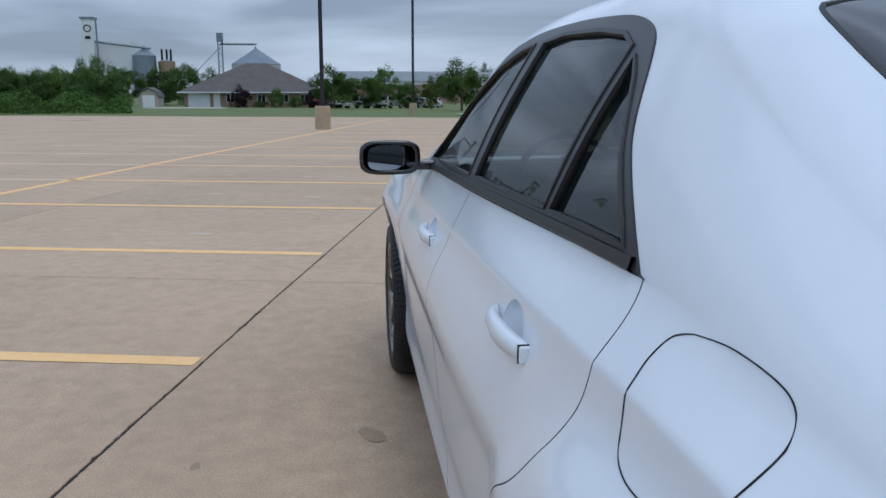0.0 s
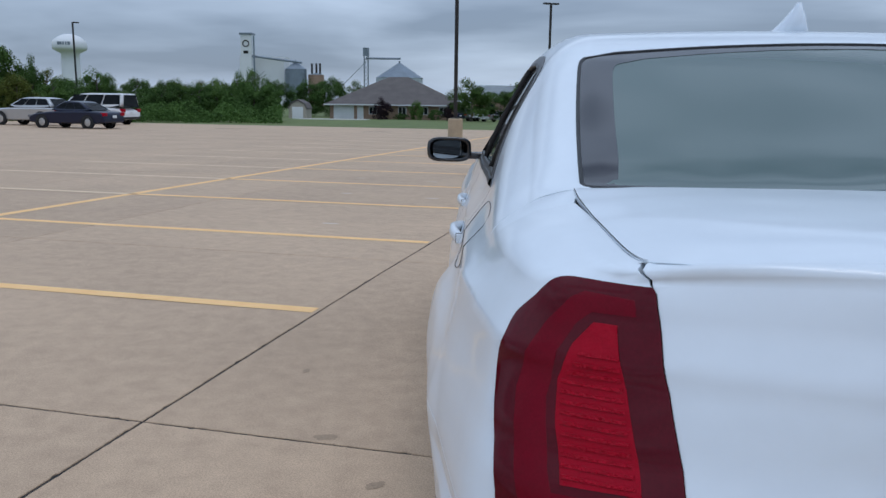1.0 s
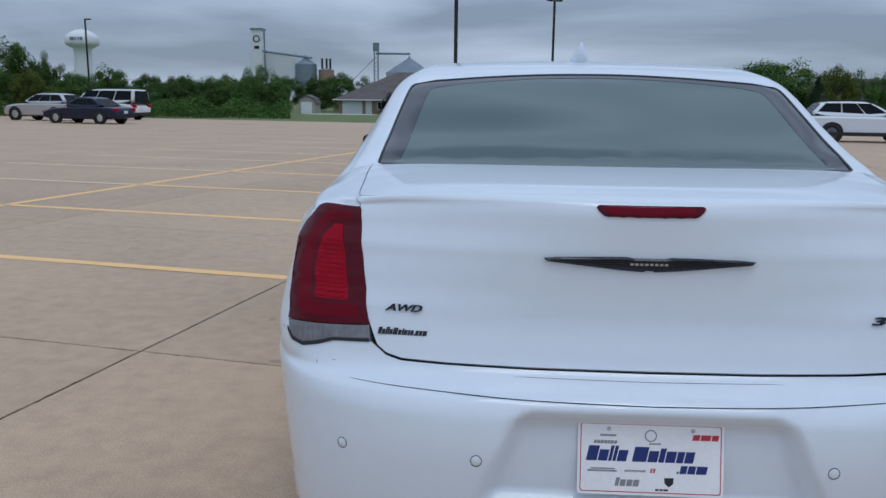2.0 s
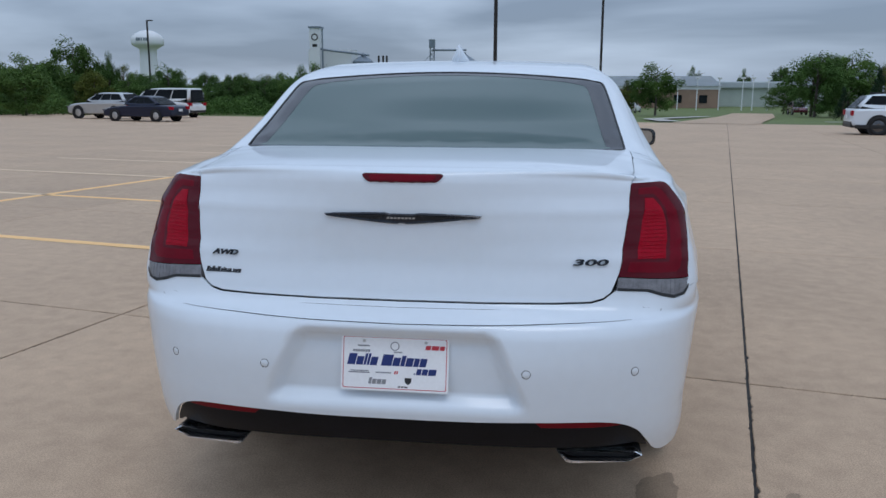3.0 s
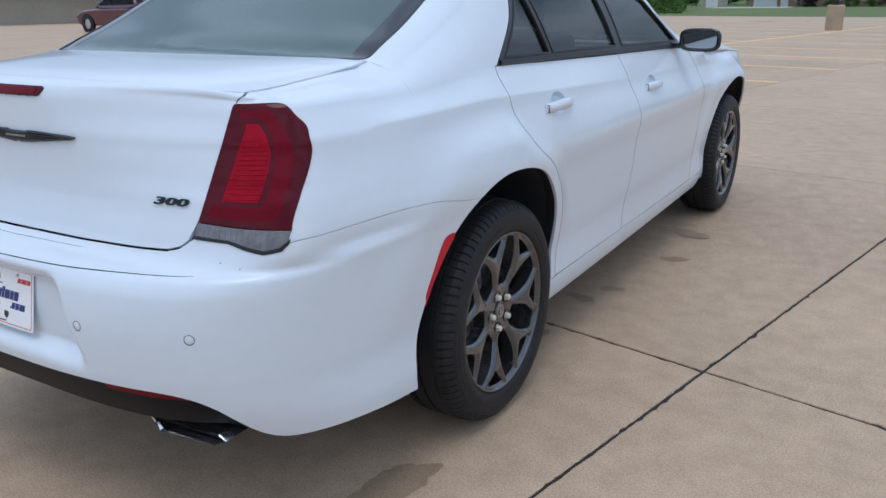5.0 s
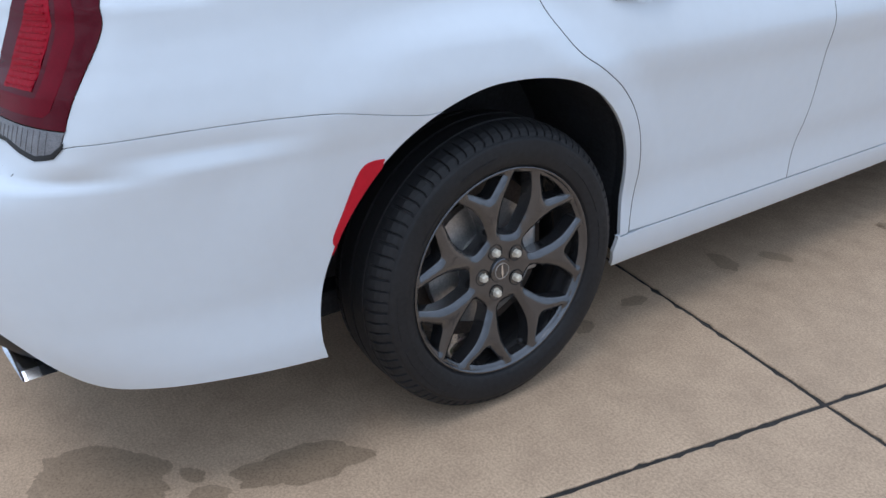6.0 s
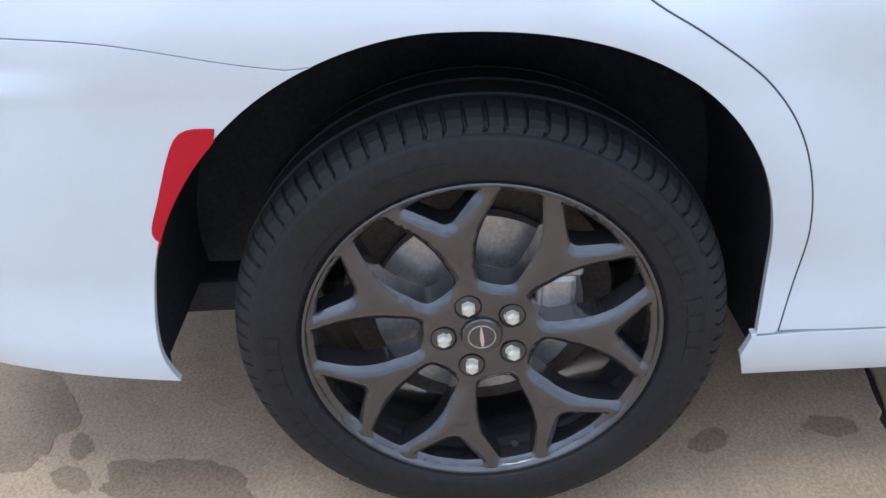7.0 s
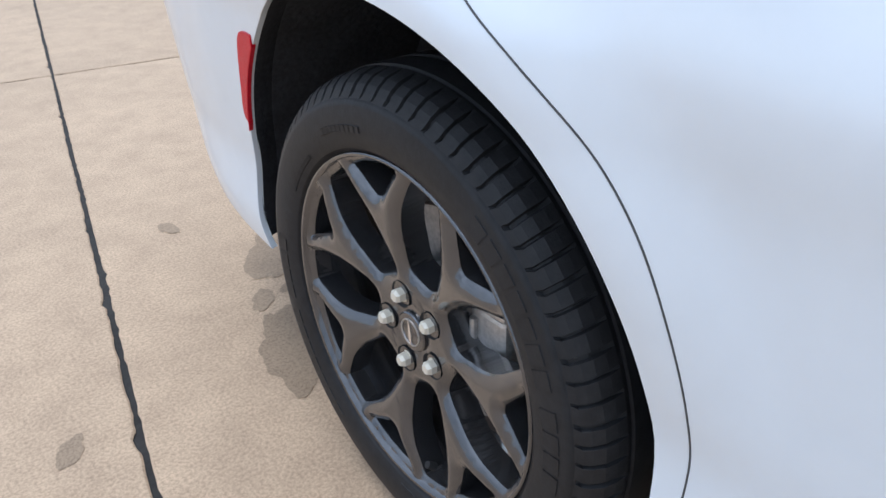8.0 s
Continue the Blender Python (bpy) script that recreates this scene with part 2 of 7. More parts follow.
def concrete(name, tone, wet=0.0):
    m = bpy.data.materials.new(name)
    m.use_nodes = True
    n, l = m.node_tree.nodes, m.node_tree.links
    b = n["Principled BSDF"]
    geo, info = n.new("ShaderNodeNewGeometry"), n.new("ShaderNodeObjectInfo")

    def tex(scale, detail, rough=0.5):
        t = n.new("ShaderNodeTexNoise")
        t.inputs["Scale"].default_value, t.inputs["Detail"].default_value, t.inputs["Roughness"].default_value = scale, detail, rough
        l.new(geo.outputs["Position"], t.inputs["Vector"])
        return t

    def ramp(src, p0, c0, p1, c1):
        r = n.new("ShaderNodeValToRGB")
        r.color_ramp.elements[0].position, r.color_ramp.elements[0].color = p0, (*c0, 1)
        r.color_ramp.elements[1].position, r.color_ramp.elements[1].color = p1, (*c1, 1)
        l.new(src, r.inputs[0])
        return r.outputs[0]

    def mul(a, bb, mode="MULTIPLY", fac=1.0):
        x = n.new("ShaderNodeMix")
        x.data_type, x.blend_type = "RGBA", mode
        x.inputs["Factor"].default_value = fac
        l.new(a, x.inputs["A"])
        l.new(bb, x.inputs["B"])
        return x.outputs["Result"]

    patches, mottle, grit = tex(0.55, 5), tex(8.0, 7, 0.65), tex(150, 4, 0.75)
    speck = n.new("ShaderNodeTexVoronoi")
    speck.inputs["Scale"].default_value = 210
    l.new(geo.outputs["Position"], speck.inputs["Vector"])
    c = ramp(patches.outputs["Fac"], 0.32, [t * 0.92 for t in tone], 0.68, [t * 1.06 for t in tone])
    c = mul(c, ramp(mottle.outputs["Fac"], 0.30, (0.85, 0.84, 0.83), 0.66, (1.06, 1.06, 1.05)))
    c = mul(c, ramp(grit.outputs["Fac"], 0.34, (0.70, 0.68, 0.66), 0.60, (1.12, 1.12, 1.11)))
    c = mul(c, ramp(speck.outputs["Distance"], 0.02, (0.55, 0.52, 0.50), 0.22, (1.0, 1.0, 1.0)), fac=0.55)
    hsv, am = n.new("ShaderNodeHueSaturation"), n.new("ShaderNodeMapRange")
    am.inputs["To Min"].default_value, am.inputs["To Max"].default_value = 0.95, 1.05
    l.new(info.outputs["Random"], am.inputs[0])
    l.new(am.outputs[0], hsv.inputs["Value"])
    l.new(c, hsv.inputs["Color"])
    l.new(hsv.outputs[0], b.inputs["Base Color"])
    b.inputs["Roughness"].default_value = 0.74 - wet
    b.inputs["Specular IOR Level"].default_value = 0.45
    bp, bp2 = n.new("ShaderNodeBump"), n.new("ShaderNodeBump")
    bp.inputs["Strength"].default_value, bp.inputs["Distance"].default_value = 0.35, 0.002
    bp2.inputs["Strength"].default_value, bp2.inputs["Distance"].default_value = 0.08, 0.004
    l.new(grit.outputs["Fac"], bp.inputs["Height"])
    l.new(mottle.outputs["Fac"], bp2.inputs["Height"])
    l.new(bp.outputs[0], bp2.inputs["Normal"])
    l.new(bp2.outputs[0], b.inputs["Normal"])
    return m


M_concrete = concrete("lot_concrete", (0.53, 0.375, 0.255))
M_stain = concrete("damp_concrete", (0.36, 0.252, 0.166), 0.1)
M_joint = mat("joint_filler", (0.028, 0.025, 0.023), 0.9, 0, 0.4, 6, 0.3, 50)
M_grass = mat("mown_grass", (0.100, 0.142, 0.030), 0.9, 0, 0.3, 0.6, 0.4, 30, second=(0.155, 0.195, 0.055))
M_yellow = mat("worn_yellow_paint", (0.86, 0.50, 0.20), 0.75, 0, 0.0, 3.5, 0.1, 120, second=(0.95, 0.60, 0.27))
M_faded = mat("faded_yellow_paint", (0.66, 0.50, 0.34), 0.8, 0, 0.0, 3.0, 0.1, 120, second=(0.80, 0.62, 0.40))
M_kerb = mat("kerb_concrete", (0.42, 0.40, 0.36), 0.85, 0, 0.15, 2, 0.1, 60)

# one sheet of ground to the horizon
gv, gf = [], []
us = [-2600, -900, -400, -200, -120, -60, -30, 0, 30, 60, 120, 200, 400, 900, 2600]
vs_ = [-1800, -400, -120, -40, 0, 4, 12, 24, 40, 50, 60, 80, 100, 130, 200, 400, 900, 3200]
for v in vs_:
    for u in us:
        gv.append(lot(u, v, -0.045))
for j in range(len(vs_) - 1):
    for i in range(len(us) - 1):
        a = j * len(us) + i
        gf.append((a, a + 1, a + 1 + len(us), a + len(us)))
ground = part("ground", mesh("ground", gv, gf), M_grass)
tagged(ground, "mown green grass stretching away behind the lot", "ground", kind="structure")

# the concrete apron in slabs
SU, SV, U0, V0 = 3.755, 3.66, 1.265, 0.92
LOT_U, LOT_V = (-15, 10), (-9, 14)
pavement = thing("pavement", "tan broom-finished concrete parking lot with dark sealed joints", "pavement", kind="structure")
bed = bmesh.new()
c = [bed.verts.new(lot(u, v, -0.006)) for v in (V0 + SV * LOT_V[0], 4, 40, V0 + SV * LOT_V[1]) for u in (U0 + SU * LOT_U[0], U0 + SU * LOT_U[1])]
bed.faces.new((c[0], c[1], c[3], c[2]))
bed.faces.new((c[2], c[3], c[5], c[4]))
bed.faces.new((c[4], c[5], c[7], c[6]))
part("joint_bed", bed, M_joint, pavement, "dark joint filler")


def slab(i, j, near):
    """A slab with slightly ragged, rounded edges."""
    rnd = random.Random(i * 977 + j * 31 + 5)
    g = 0.0068 if near else 0.006
    u0, u1, v0, v1 = U0 + SU * i + g, U0 + SU * (i + 1) - g, V0 + SV * j + g, V0 + SV * (j + 1) - g
    k = 150 if near else 4
    ring = []
    for s in range(4):
        for q in range(k):
            t = q / k
            u, v = [(u0 + (u1 - u0) * t, v0), (u1, v0 + (v1 - v0) * t), (u1 - (u1 - u0) * t, v1), (u0, v1 - (v1 - v0) * t)][s]
            if near:
                cu, cv = (u0 + u1) / 2, (v0 + v1) / 2
                w = 0.0025 * noise.noise((u * 3, v * 3, i)) + 0.004 * noise.noise((u * 31, v * 31, j))
                if rnd.random() < 0.06:
                    w -= rnd.uniform(0.003, 0.010)
                u += w * (1 if u > cu else -1) if s in (1, 3) else 0
                v += w * (1 if v > cv else -1) if s in (0, 2) else 0
            ring.append((u, v))
    n, cu, cv = len(ring), (u0 + u1) / 2, (v0 + v1) / 2
    vs, fs = [], []
    for inset, dz in ((0, -0.03), (0, -0.003), (0.004, 0.0)) if near else ((0, -0.02), (0, 0.0)):
        for u, v in ring:
            f = 1 - inset / 1.8
            vs.append(lot(cu + (u - cu) * f, cv + (v - cv) * f, dz))
    rows = len(vs) // n
    for r in range(rows - 1):
        for q in range(n):
            q2 = (q + 1) % n
            fs.append((r * n + q, r * n + q2, (r + 1) * n + q2, (r + 1) * n + q))
    fs.append(tuple(range((rows - 1) * n, rows * n)))
    return vs, fs


far_v, far_f = [], []
for i in range(*LOT_U):
    for j in range(*LOT_V):
        near = -4 <= i <= 2 and -2 <= j <= 4
        vs, fs = slab(i, j, near)
        if near:
            part("slab", mesh("slab", vs, fs), M_concrete, pavement)
        else:
            o = len(far_v)
            far_v += vs
            far_f += [tuple(q + o for q in f) for f in fs]
tagged(part("slab_field", mesh("slab_field", far_v, far_f), M_concrete, pavement, "farther slabs of the same concrete"), kind="stuff")


def paint_line(u0, v0, u1, v1, w=0.125, material=M_yellow, label="worn yellow parking stripe painted on the concrete"):
    a, b = Vector((u0, v0)), Vector((u1, v1))
    d = (b - a).normalized()
    s = Vector((-d.y, d.x)) * w / 2
    k = max(2, int((b - a).length / 0.25))
    vs, fs = [], []
    for q in range(k + 1):
        p = a.lerp(b, q / k)
        for sg in (-1, 1):
            e = 1 + 0.08 * noise.noise((p.x * 4, p.y * 4, sg))
            vs.append(lot(*(p + s * sg * e), 0.002))
    for q in range(k):
        fs.append((2 * q, 2 * q + 2, 2 * q + 3, 2 * q + 1))
    return tagged(part("parking_stripe", mesh("parking_stripe", vs, fs), material), label, "marking", "parking stripes", "structure")


for q in range(16):
    v = 2.83 + 2.77 * q
    paint_line(-7.7, v, -2.52, v)
    if q > 0:
        paint_line(-12.9, v, -7.7, v, 0.12, M_faded, "faded yellow parking stripe on concrete")
paint_line(-7.75, 2.0, -7.75, 46, 0.15)
for q in range(12):
    paint_line(8 + 0.4, 14 + 2.78 * q, 13.4, 14 + 2.78 * q, 0.09, M_faded, "faded yellow parking stripe on concrete")


def blob(name, cx, cy, rx, ry, turn, seed, material, label, z=0.0012):
    k = 96
    vs = []
    for q in range(k):
        a = 2 * math.pi * q / k
        r = 1 + 0.30 * noise.noise((math.cos(a) * 1.3 + seed, math.sin(a) * 1.3, 0)) + 0.13 * noise.noise((math.cos(a) * 4, math.sin(a) * 4, seed)) + 0.07 * noise.noise((math.cos(a) * 11, math.sin(a) * 11, seed))
        x, y = rx * r * math.cos(a), ry * r * math.sin(a)
        ct, st = math.cos(turn), math.sin(turn)
        px, py = cx + x * ct - y * st, cy + x * st + y * ct
        vs.append((px, py, ground_z(px, py) + z))
    return tagged(part(name, mesh(name, vs, [tuple(range(k))]), material), label, "stain", "stains on the lot", "structure")


WET = "dark damp stain soaked into the concrete beside the car"
blob("stain", 0.61, -0.945, 0.185, 0.115, 0.75, 3, M_stain, WET)
blob("stain", 0.833, -0.545, 0.155, 0.066, 1.30, 8, M_stain, WET)
blob("stain", 0.715, -0.765, 0.035, 0.022, 0.4, 2, M_stain, WET)
blob("stain", 0.80, -0.755, 0.045, 0.026, 0.9, 4, M_stain, WET)
for x, y, r, s in ((0.746, 0.673, .05, 11), (0.773, 0.43, .045, 12), (0.737, 1.135, .07, 13), (0.821, 1.313, .06, 14), (1.307, -0.526, .042, 15), (0.833, -1.25, .04, 16),
                   (-0.597, -0.958, .05, 17), (-1.45, 1.3, .05, 18), (-1.2, 0.9, .04, 19), (-1.7, 2.1, .03, 20), (-1.05, 2.3, .08, 21), (0.9, 2.4, .12, 22), (0.95, 1.9, .07, 23)):
    blob("stain", x, y, r, r * 0.55, s * 0.7, s, M_stain, "small dark spot on the concrete")
M_mark = mat("pale_mark", (0.58, 0.50, 0.42), 0.8, 0, 0.1, 9)
for u, v, s in ((-3.9, 6.5, 31), (-4.9, 9.6, 32), (-3.5, 9.4, 33), (-5.6, 12.2, 34), (-4.2, 12.0, 35)):
    p = lot(u, v)
    blob("stain", p.x, p.y, 0.10, 0.035, -LOT, s, M_mark, "pale scuff mark on the concrete")
# ---- the white saloon: y ahead, rear axle at y = 0 ----
car = thing("car", "white four-door saloon with black trim parked on the concrete lot", "car")
YC, YF, UC = -0.30, 3.15, 0.9 * math.pi / 2
UF = UC + YF - YC
# height key, height, half width, tail, squareness, bow of the tail, power of the bow, taper of the flank
ROWS = [
    (0.16, 0.16, 0.785, -0.93, 3.4, 0.2, 4, 0.17), (0.24, 0.24, 0.867, -1.02, 3.4, 0.2, 4, 0.17), (0.27, 0.27, 0.882, -1.05, 3.5, 0.2, 4, 0.17), (0.32, 0.32, 0.895, -1.085, 3.6, 0.2, 4, 0.17), (0.36, 0.36, 0.898, -1.105, 3.7, 0.2, 4, 0.17), (0.395, 0.395, 0.896, -1.123, 3.8, 0.2, 4, 0.17),
    (0.46, 0.46, 0.893, -1.145, 3.9, 0.2, 4, 0.17), (0.53, 0.53, 0.899, -1.156, 3.9, 0.2, 4, 0.17), (0.63, 0.63, 0.908, -1.161, 3.9, 0.2, 4, 0.17), (0.72, 0.72, 0.916, -1.148, 4.0, 0.22, 4.4, 0.17), (0.758, 0.758, 0.921, -1.126, 4.1, 0.23, 4.6, 0.17), (0.78, 0.78, 0.926, -1.066, 4.3, 0.23, 4.6, 0.17),
    (0.804, 0.804, 0.931, -1.03, 4.6, 0.23, 4.6, 0.17), (0.845, 0.845, 0.936, -1.014, 4.6, 0.23, 4.6, 0.17), (0.91, 0.91, 0.925, -0.996, 4.5, 0.227, 4.3, 0.17), (0.966, 0.966, 0.909, -0.992, 4.1, 0.225, 3.2, 0.17), (1.005, 1.005, 0.8985, -0.991, 3.8, 0.25, 3.0, 0.17), (1.04, 1.04, 0.8925, -0.99, 3.6, 0.268, 2.8, 0.17),
    (1.056, 1.056, 0.8898, -0.99, 3.5, 0.268, 2.7, 0.17), (1.0615, 1.0615, 0.8867, -0.99, 3.48, 0.268, 2.62, 0.17), (1.08, 1.08, 0.8745, -0.989, 3.4, 0.268, 2.4, 0.17), (1.11, 1.11, 0.8545, -0.988, 3.2, 0.265, 2.1, 0.17), (1.145, 1.145, 0.832, -0.986, 3.4, 0.28, 2.0, 0.15), (1.172, 1.163, 0.797, -0.979, 4.0, 0.275, 2.0, 0.11), (1.196, 1.176, 0.752, -0.964, 5.2, 0.25, 2.2, 0.09),
    (1.226, 1.182, 0.703, -0.936, 7.0, 0.22, 2.6, 0.08)]
VTOP = 1.226
# height of the shoulder crease along the flank
SHOULDER = [(-0.95, 1.045), (-0.80, 1.050), (-0.71, 1.060), (-0.5, 1.068), (-0.1, 1.068), (0.1, 1.061), (0.32, 1.050), (0.74, 1.030), (1.15, 1.012), (2.2, 0.985), (3.2, 0.965)]
# cabin: y, sill half width, sill height, rail corner half width, rail corner height, height on the centre line
CABIN = [
    (-0.46, 0.84, 1.112, 0.753, 1.186, 1.196), (-0.38, 0.84, 1.116, 0.743, 1.203, 1.215), (-0.3, 0.839, 1.121, 0.733, 1.236, 1.253), (-0.2, 0.838, 1.128, 0.723, 1.276, 1.296), (0.0, 0.833, 1.146, 0.702, 1.372, 1.39), (0.14, 0.83, 1.149, 0.692, 1.438, 1.452), (0.25, 0.83, 1.145, 0.684, 1.476, 1.492), (0.4, 0.831, 1.137, 0.661, 1.503, 1.522),
    (0.7, 0.838, 1.127, 0.653, 1.523, 1.548), (1.05, 0.845, 1.115, 0.651, 1.525, 1.553), (1.4, 0.846, 1.104, 0.653, 1.51, 1.54), (1.7, 0.846, 1.094, 0.657, 1.465, 1.505), (1.9, 0.845, 1.088, 0.667, 1.395, 1.44), (2.15, 0.852, 1.079, 0.715, 1.235, 1.29), (2.4, 0.845, 1.072, 0.765, 1.09, 1.13), (2.52, 0.84, 1.068, 0.78, 1.075, 1.085)]


def sill_z(y):
    return lerp_rows(CABIN, y)[1]


def cabin(y, s):
    """A point of the upper body; s is 1 at the sill, 0 on the centre line, negative on the other side."""
    sg, s = (-1 if s < 0 else 1), 1 - min(abs(s), 1.0)
    xb, zb, xc, zc, zt = lerp_rows(CABIN, y)
    p0, c = Vector((xb, zb)), Vector((xc, zc))
    a = c + (p0 - c) * min(0.30, 0.075 / max((p0 - c).length, 1e-3))
    b = Vector((xc * 0.86, zc + (zt - zc) * 0.42))
    if s < 0.45:
        t = s / 0.45
        p = p0.lerp(a, t)
        p.x += 0.012 * math.sin(math.pi * t)
    elif s < 0.62:
        t = (s - 0.45) / 0.17
        p = a * (1 - t) ** 2 + c * 2 * t * (1 - t) + b * t * t
    else:
        t = (s - 0.62) / 0.38
        p = b * (1 - t) ** 2 + Vector((b.x * 0.5, zt)) * 2 * t * (1 - t) + Vector((0, zt)) * t * t
    return Vector((p.x * sg, y, p.y))


@functools.lru_cache(maxsize=None)
def sill_slope(y):
    """How fast the cabin leans in just above its sill."""
    a, b = cabin(y, 1.0), cabin(y, 0.985)
    return (b.x - a.x) / (b.z - a.z), s_of_x(y, 0.70) / 0.95 if y < 0.2 else 0.5


def smooth01(t):
    t = min(max(t, 0.0), 1.0)
    return t * t * (3 - 2 * t)


def sag(x, y):
    """The boot's corners dip a little towards the tail."""
    return 0.024 * smooth01((-0.46 - y) / 0.42) * min(1.0, abs(x) / 0.68) ** 5


def tail_plan(f, xs, yr, n, bow, power, taper, v):
    """The plan of the tail in one direction from its centre: bowed rear, tapering flanks, a tight corner."""
    d = YC - yr
    sf, cf = math.sin(f), math.cos(f)
    soft = ((sf / xs) ** n + (cf / d) ** n) ** (-1 / n)
    k = min(max((v - 0.775) / 0.03, 0.0), 1.0)
    if k == 0.0:
        return soft
    r = soft
    for _ in range(6):
        t = max(0.0, -0.45 - (YC - r * cf))
        g = ((r * cf / (d - bow * min(r * sf, 0.9) ** power)) ** 24 + (r * sf / (xs - taper * t * t / (t + 0.08))) ** 24) ** (1 / 24)
        r /= g
    return soft + (r - soft) * k


def hull(u, v):
    """A point of the lower body: u runs round the plan from the middle of the tail, v up the side."""
    sg, u = (-1 if u < 0 else 1), abs(u)
    y = YC + u - UC
    side_y = min(max(y, YC), YF)
    vc = lerp_rows(SHOULDER, min(max(y, -0.95), 3.2))[0]
    shift = (vc - 1.056) * smooth01((v - 0.8) / (vc - 0.8)) * smooth01((y + 0.72) / 0.2)
    z, xs, yr, n, bow, power, taper = lerp_rows(ROWS, v - shift)
    if v > 1.10 or shift:
        z += shift if v < 1.10 else 0
        if v >= 1.10:
            z, xs, yr, n, bow, power, taper = lerp_rows(ROWS, v)
    xs *= 1 - 0.006 * ((side_y - 1.0) / 1.3) ** 2
    if u < UC:
        f = u / 0.9
        r = tail_plan(f, xs, yr, n, bow, power, taper, v)
        x, y = r * math.sin(f), YC - r * math.cos(f)
    elif u < UF:
        x = xs
    else:
        f = (u - UF) / 0.9
        d = 0.80 - 0.25 * max(0, v - 0.7) - 0.2 * max(0, 0.4 - v)
        r = ((math.cos(f) / xs) ** 3 + (math.sin(f) / d) ** 3) ** (-1 / 3)
        x, y = r * math.cos(f), YF + r * math.sin(f)
    # shoulder above the crease runs on into the cabin side
    if v > vc and u > UC - 0.36 and u < UF - 0.6:
        w = smooth01((u - (UC - 0.36)) / 0.21)
        yk = round(y, 4)
        xb, zb = lerp_rows(CABIN, y)[:2]
        m1, s1 = sill_slope(yk)
        xv = lerp_rows(ROWS, 1.056)[1] * (1 - 0.006 * ((side_y - 1.0) / 1.3) ** 2)
        if v <= zb or y > 0.2:
            h = zb - vc
            t = (v - vc) / h
            m0 = (xb - xv) / h
            t2, t3 = t * t, t * t * t
            q = ((2 * t3 - 3 * t2 + 1) * xv + (t3 - 2 * t2 + t) * h * m0 + (3 * t2 - 2 * t3) * xb + (t3 - t2) * h * m1, v) if t < 1 else (xb + m1 * (v - zb), v)
        else:
            c = cabin(y, 1 - (1 - s1) * (v - zb) / (VTOP - zb))
            q = (c.x, c.z)
        x, z = x + (q[0] * min(1.0, x / xs) - x) * w, z + (q[1] - z) * w
    # doors a little fuller than the tail
    if UC < u < UF:
        x += (0.004 * smooth01((y + 0.05) / 0.3) + 0.009 * smooth01((y - 0.3) / 0.7)) * smooth01((v - 0.35) / 0.2) * (1 - smooth01((v - vc + 0.09) / 0.09)) * (1 - smooth01((y - 2.1) / 0.4))
    # haunches
    if z < 1.08:
        for yw in (-0.03, 3.05):
            if abs(y - yw) < 0.9 and z > 0.2:
                rr = math.hypot(y - yw, (z - 0.365) * 0.97)
                r1 = 0.58 - 0.10 * smooth01((y - yw + 0.05) / 0.3)
                k = smooth01((rr - 0.28) / 0.18) * (1 - smooth01((rr - r1) / 0.15)) * smooth01((z - 0.40) / 0.35) * (1 - smooth01((z - 0.93) / 0.11)) * (1 - 0.6 * smooth01((yw - y) / 0.42))
                x += 0.032 * k * smooth01(x / 0.9 * 2 - 1)
    # plate hollow in the bumper
    if u < 0.5 and 0.5 < v < 0.76:
        hx = 1 - smooth01((abs(x) - (0.248 + 0.085 * (0.735 - v) / 0.21)) / 0.055)
        hz = smooth01((0.748 - v) / 0.045) * smooth01((v - 0.512) / 0.050)
        y += 0.046 * hx * hz
    if v > 1.12 and y < -0.46:
        z -= sag(x, y) * smooth01((v - 1.12) / 0.06)
    return Vector((x * sg, y, z))


def u_of_y(y):
    return UC + y - YC


def u_of_x(x, v):
    """Where the tail's surface lies that far from the middle."""
    lo, hi = 0.0, UC
    for _ in range(40):
        mid = (lo + hi) / 2
        if hull(mid, v).x < x:
            lo = mid
        else:
            hi = mid
    return lo


def cab(y, S):
    return cabin(y, S / 0.95)


def s_of_z(y, z):
    lo, hi = 0.38, 1.0
    for _ in range(40):
        mid = (lo + hi) / 2
        if cabin(y, mid).z < z:
            hi = mid
        else:
            lo = mid
    return lo * 0.95


def s_of_x(y, x):
    lo, hi = 0.0, 1.0
    for _ in range(40):
        mid = (lo + hi) / 2
        if cabin(y, mid).x < x:
            lo = mid
        else:
            hi = mid
    return lo * 0.95


def dense(poly, step):
    out = []
    for i, a in enumerate(poly):
        b = poly[(i + 1) % len(poly)]
        k = max(1, int(math.hypot(b[0] - a[0], b[1] - a[1]) / step))
        out += [(a[0] + (b[0] - a[0]) * q / k, a[1] + (b[1] - a[1]) * q / k) for q in range(k)]
    return out


def area(poly):
    return sum(a[0] * b[1] - b[0] * a[1] for a, b in zip(poly, poly[1:] + poly[:1])) / 2


def shrink(poly, d):
    """Moves an outline inwards by d."""
    if d == 0:
        return list(poly)
    sgn = 1 if area(poly) > 0 else -1
    out, n = [], len(poly)
    for i in range(n):
        a, p, b = Vector(poly[i - 1]), Vector(poly[i]), Vector(poly[(i + 1) % n])
        e0, e1 = (p - a), (b - p)
        e0 = e0.normalized() if e0.length > 1e-9 else e1.normalized()
        e1 = e1.normalized() if e1.length > 1e-9 else e0
        nn = Vector((-e0.y - e1.y, e0.x + e1.x)) * sgn
        nn = nn.normalized() if nn.length > 1e-6 else Vector((-e0.y, e0.x)) * sgn
        out.append((p.x + nn.x * d, p.y + nn.y * d))
    return out


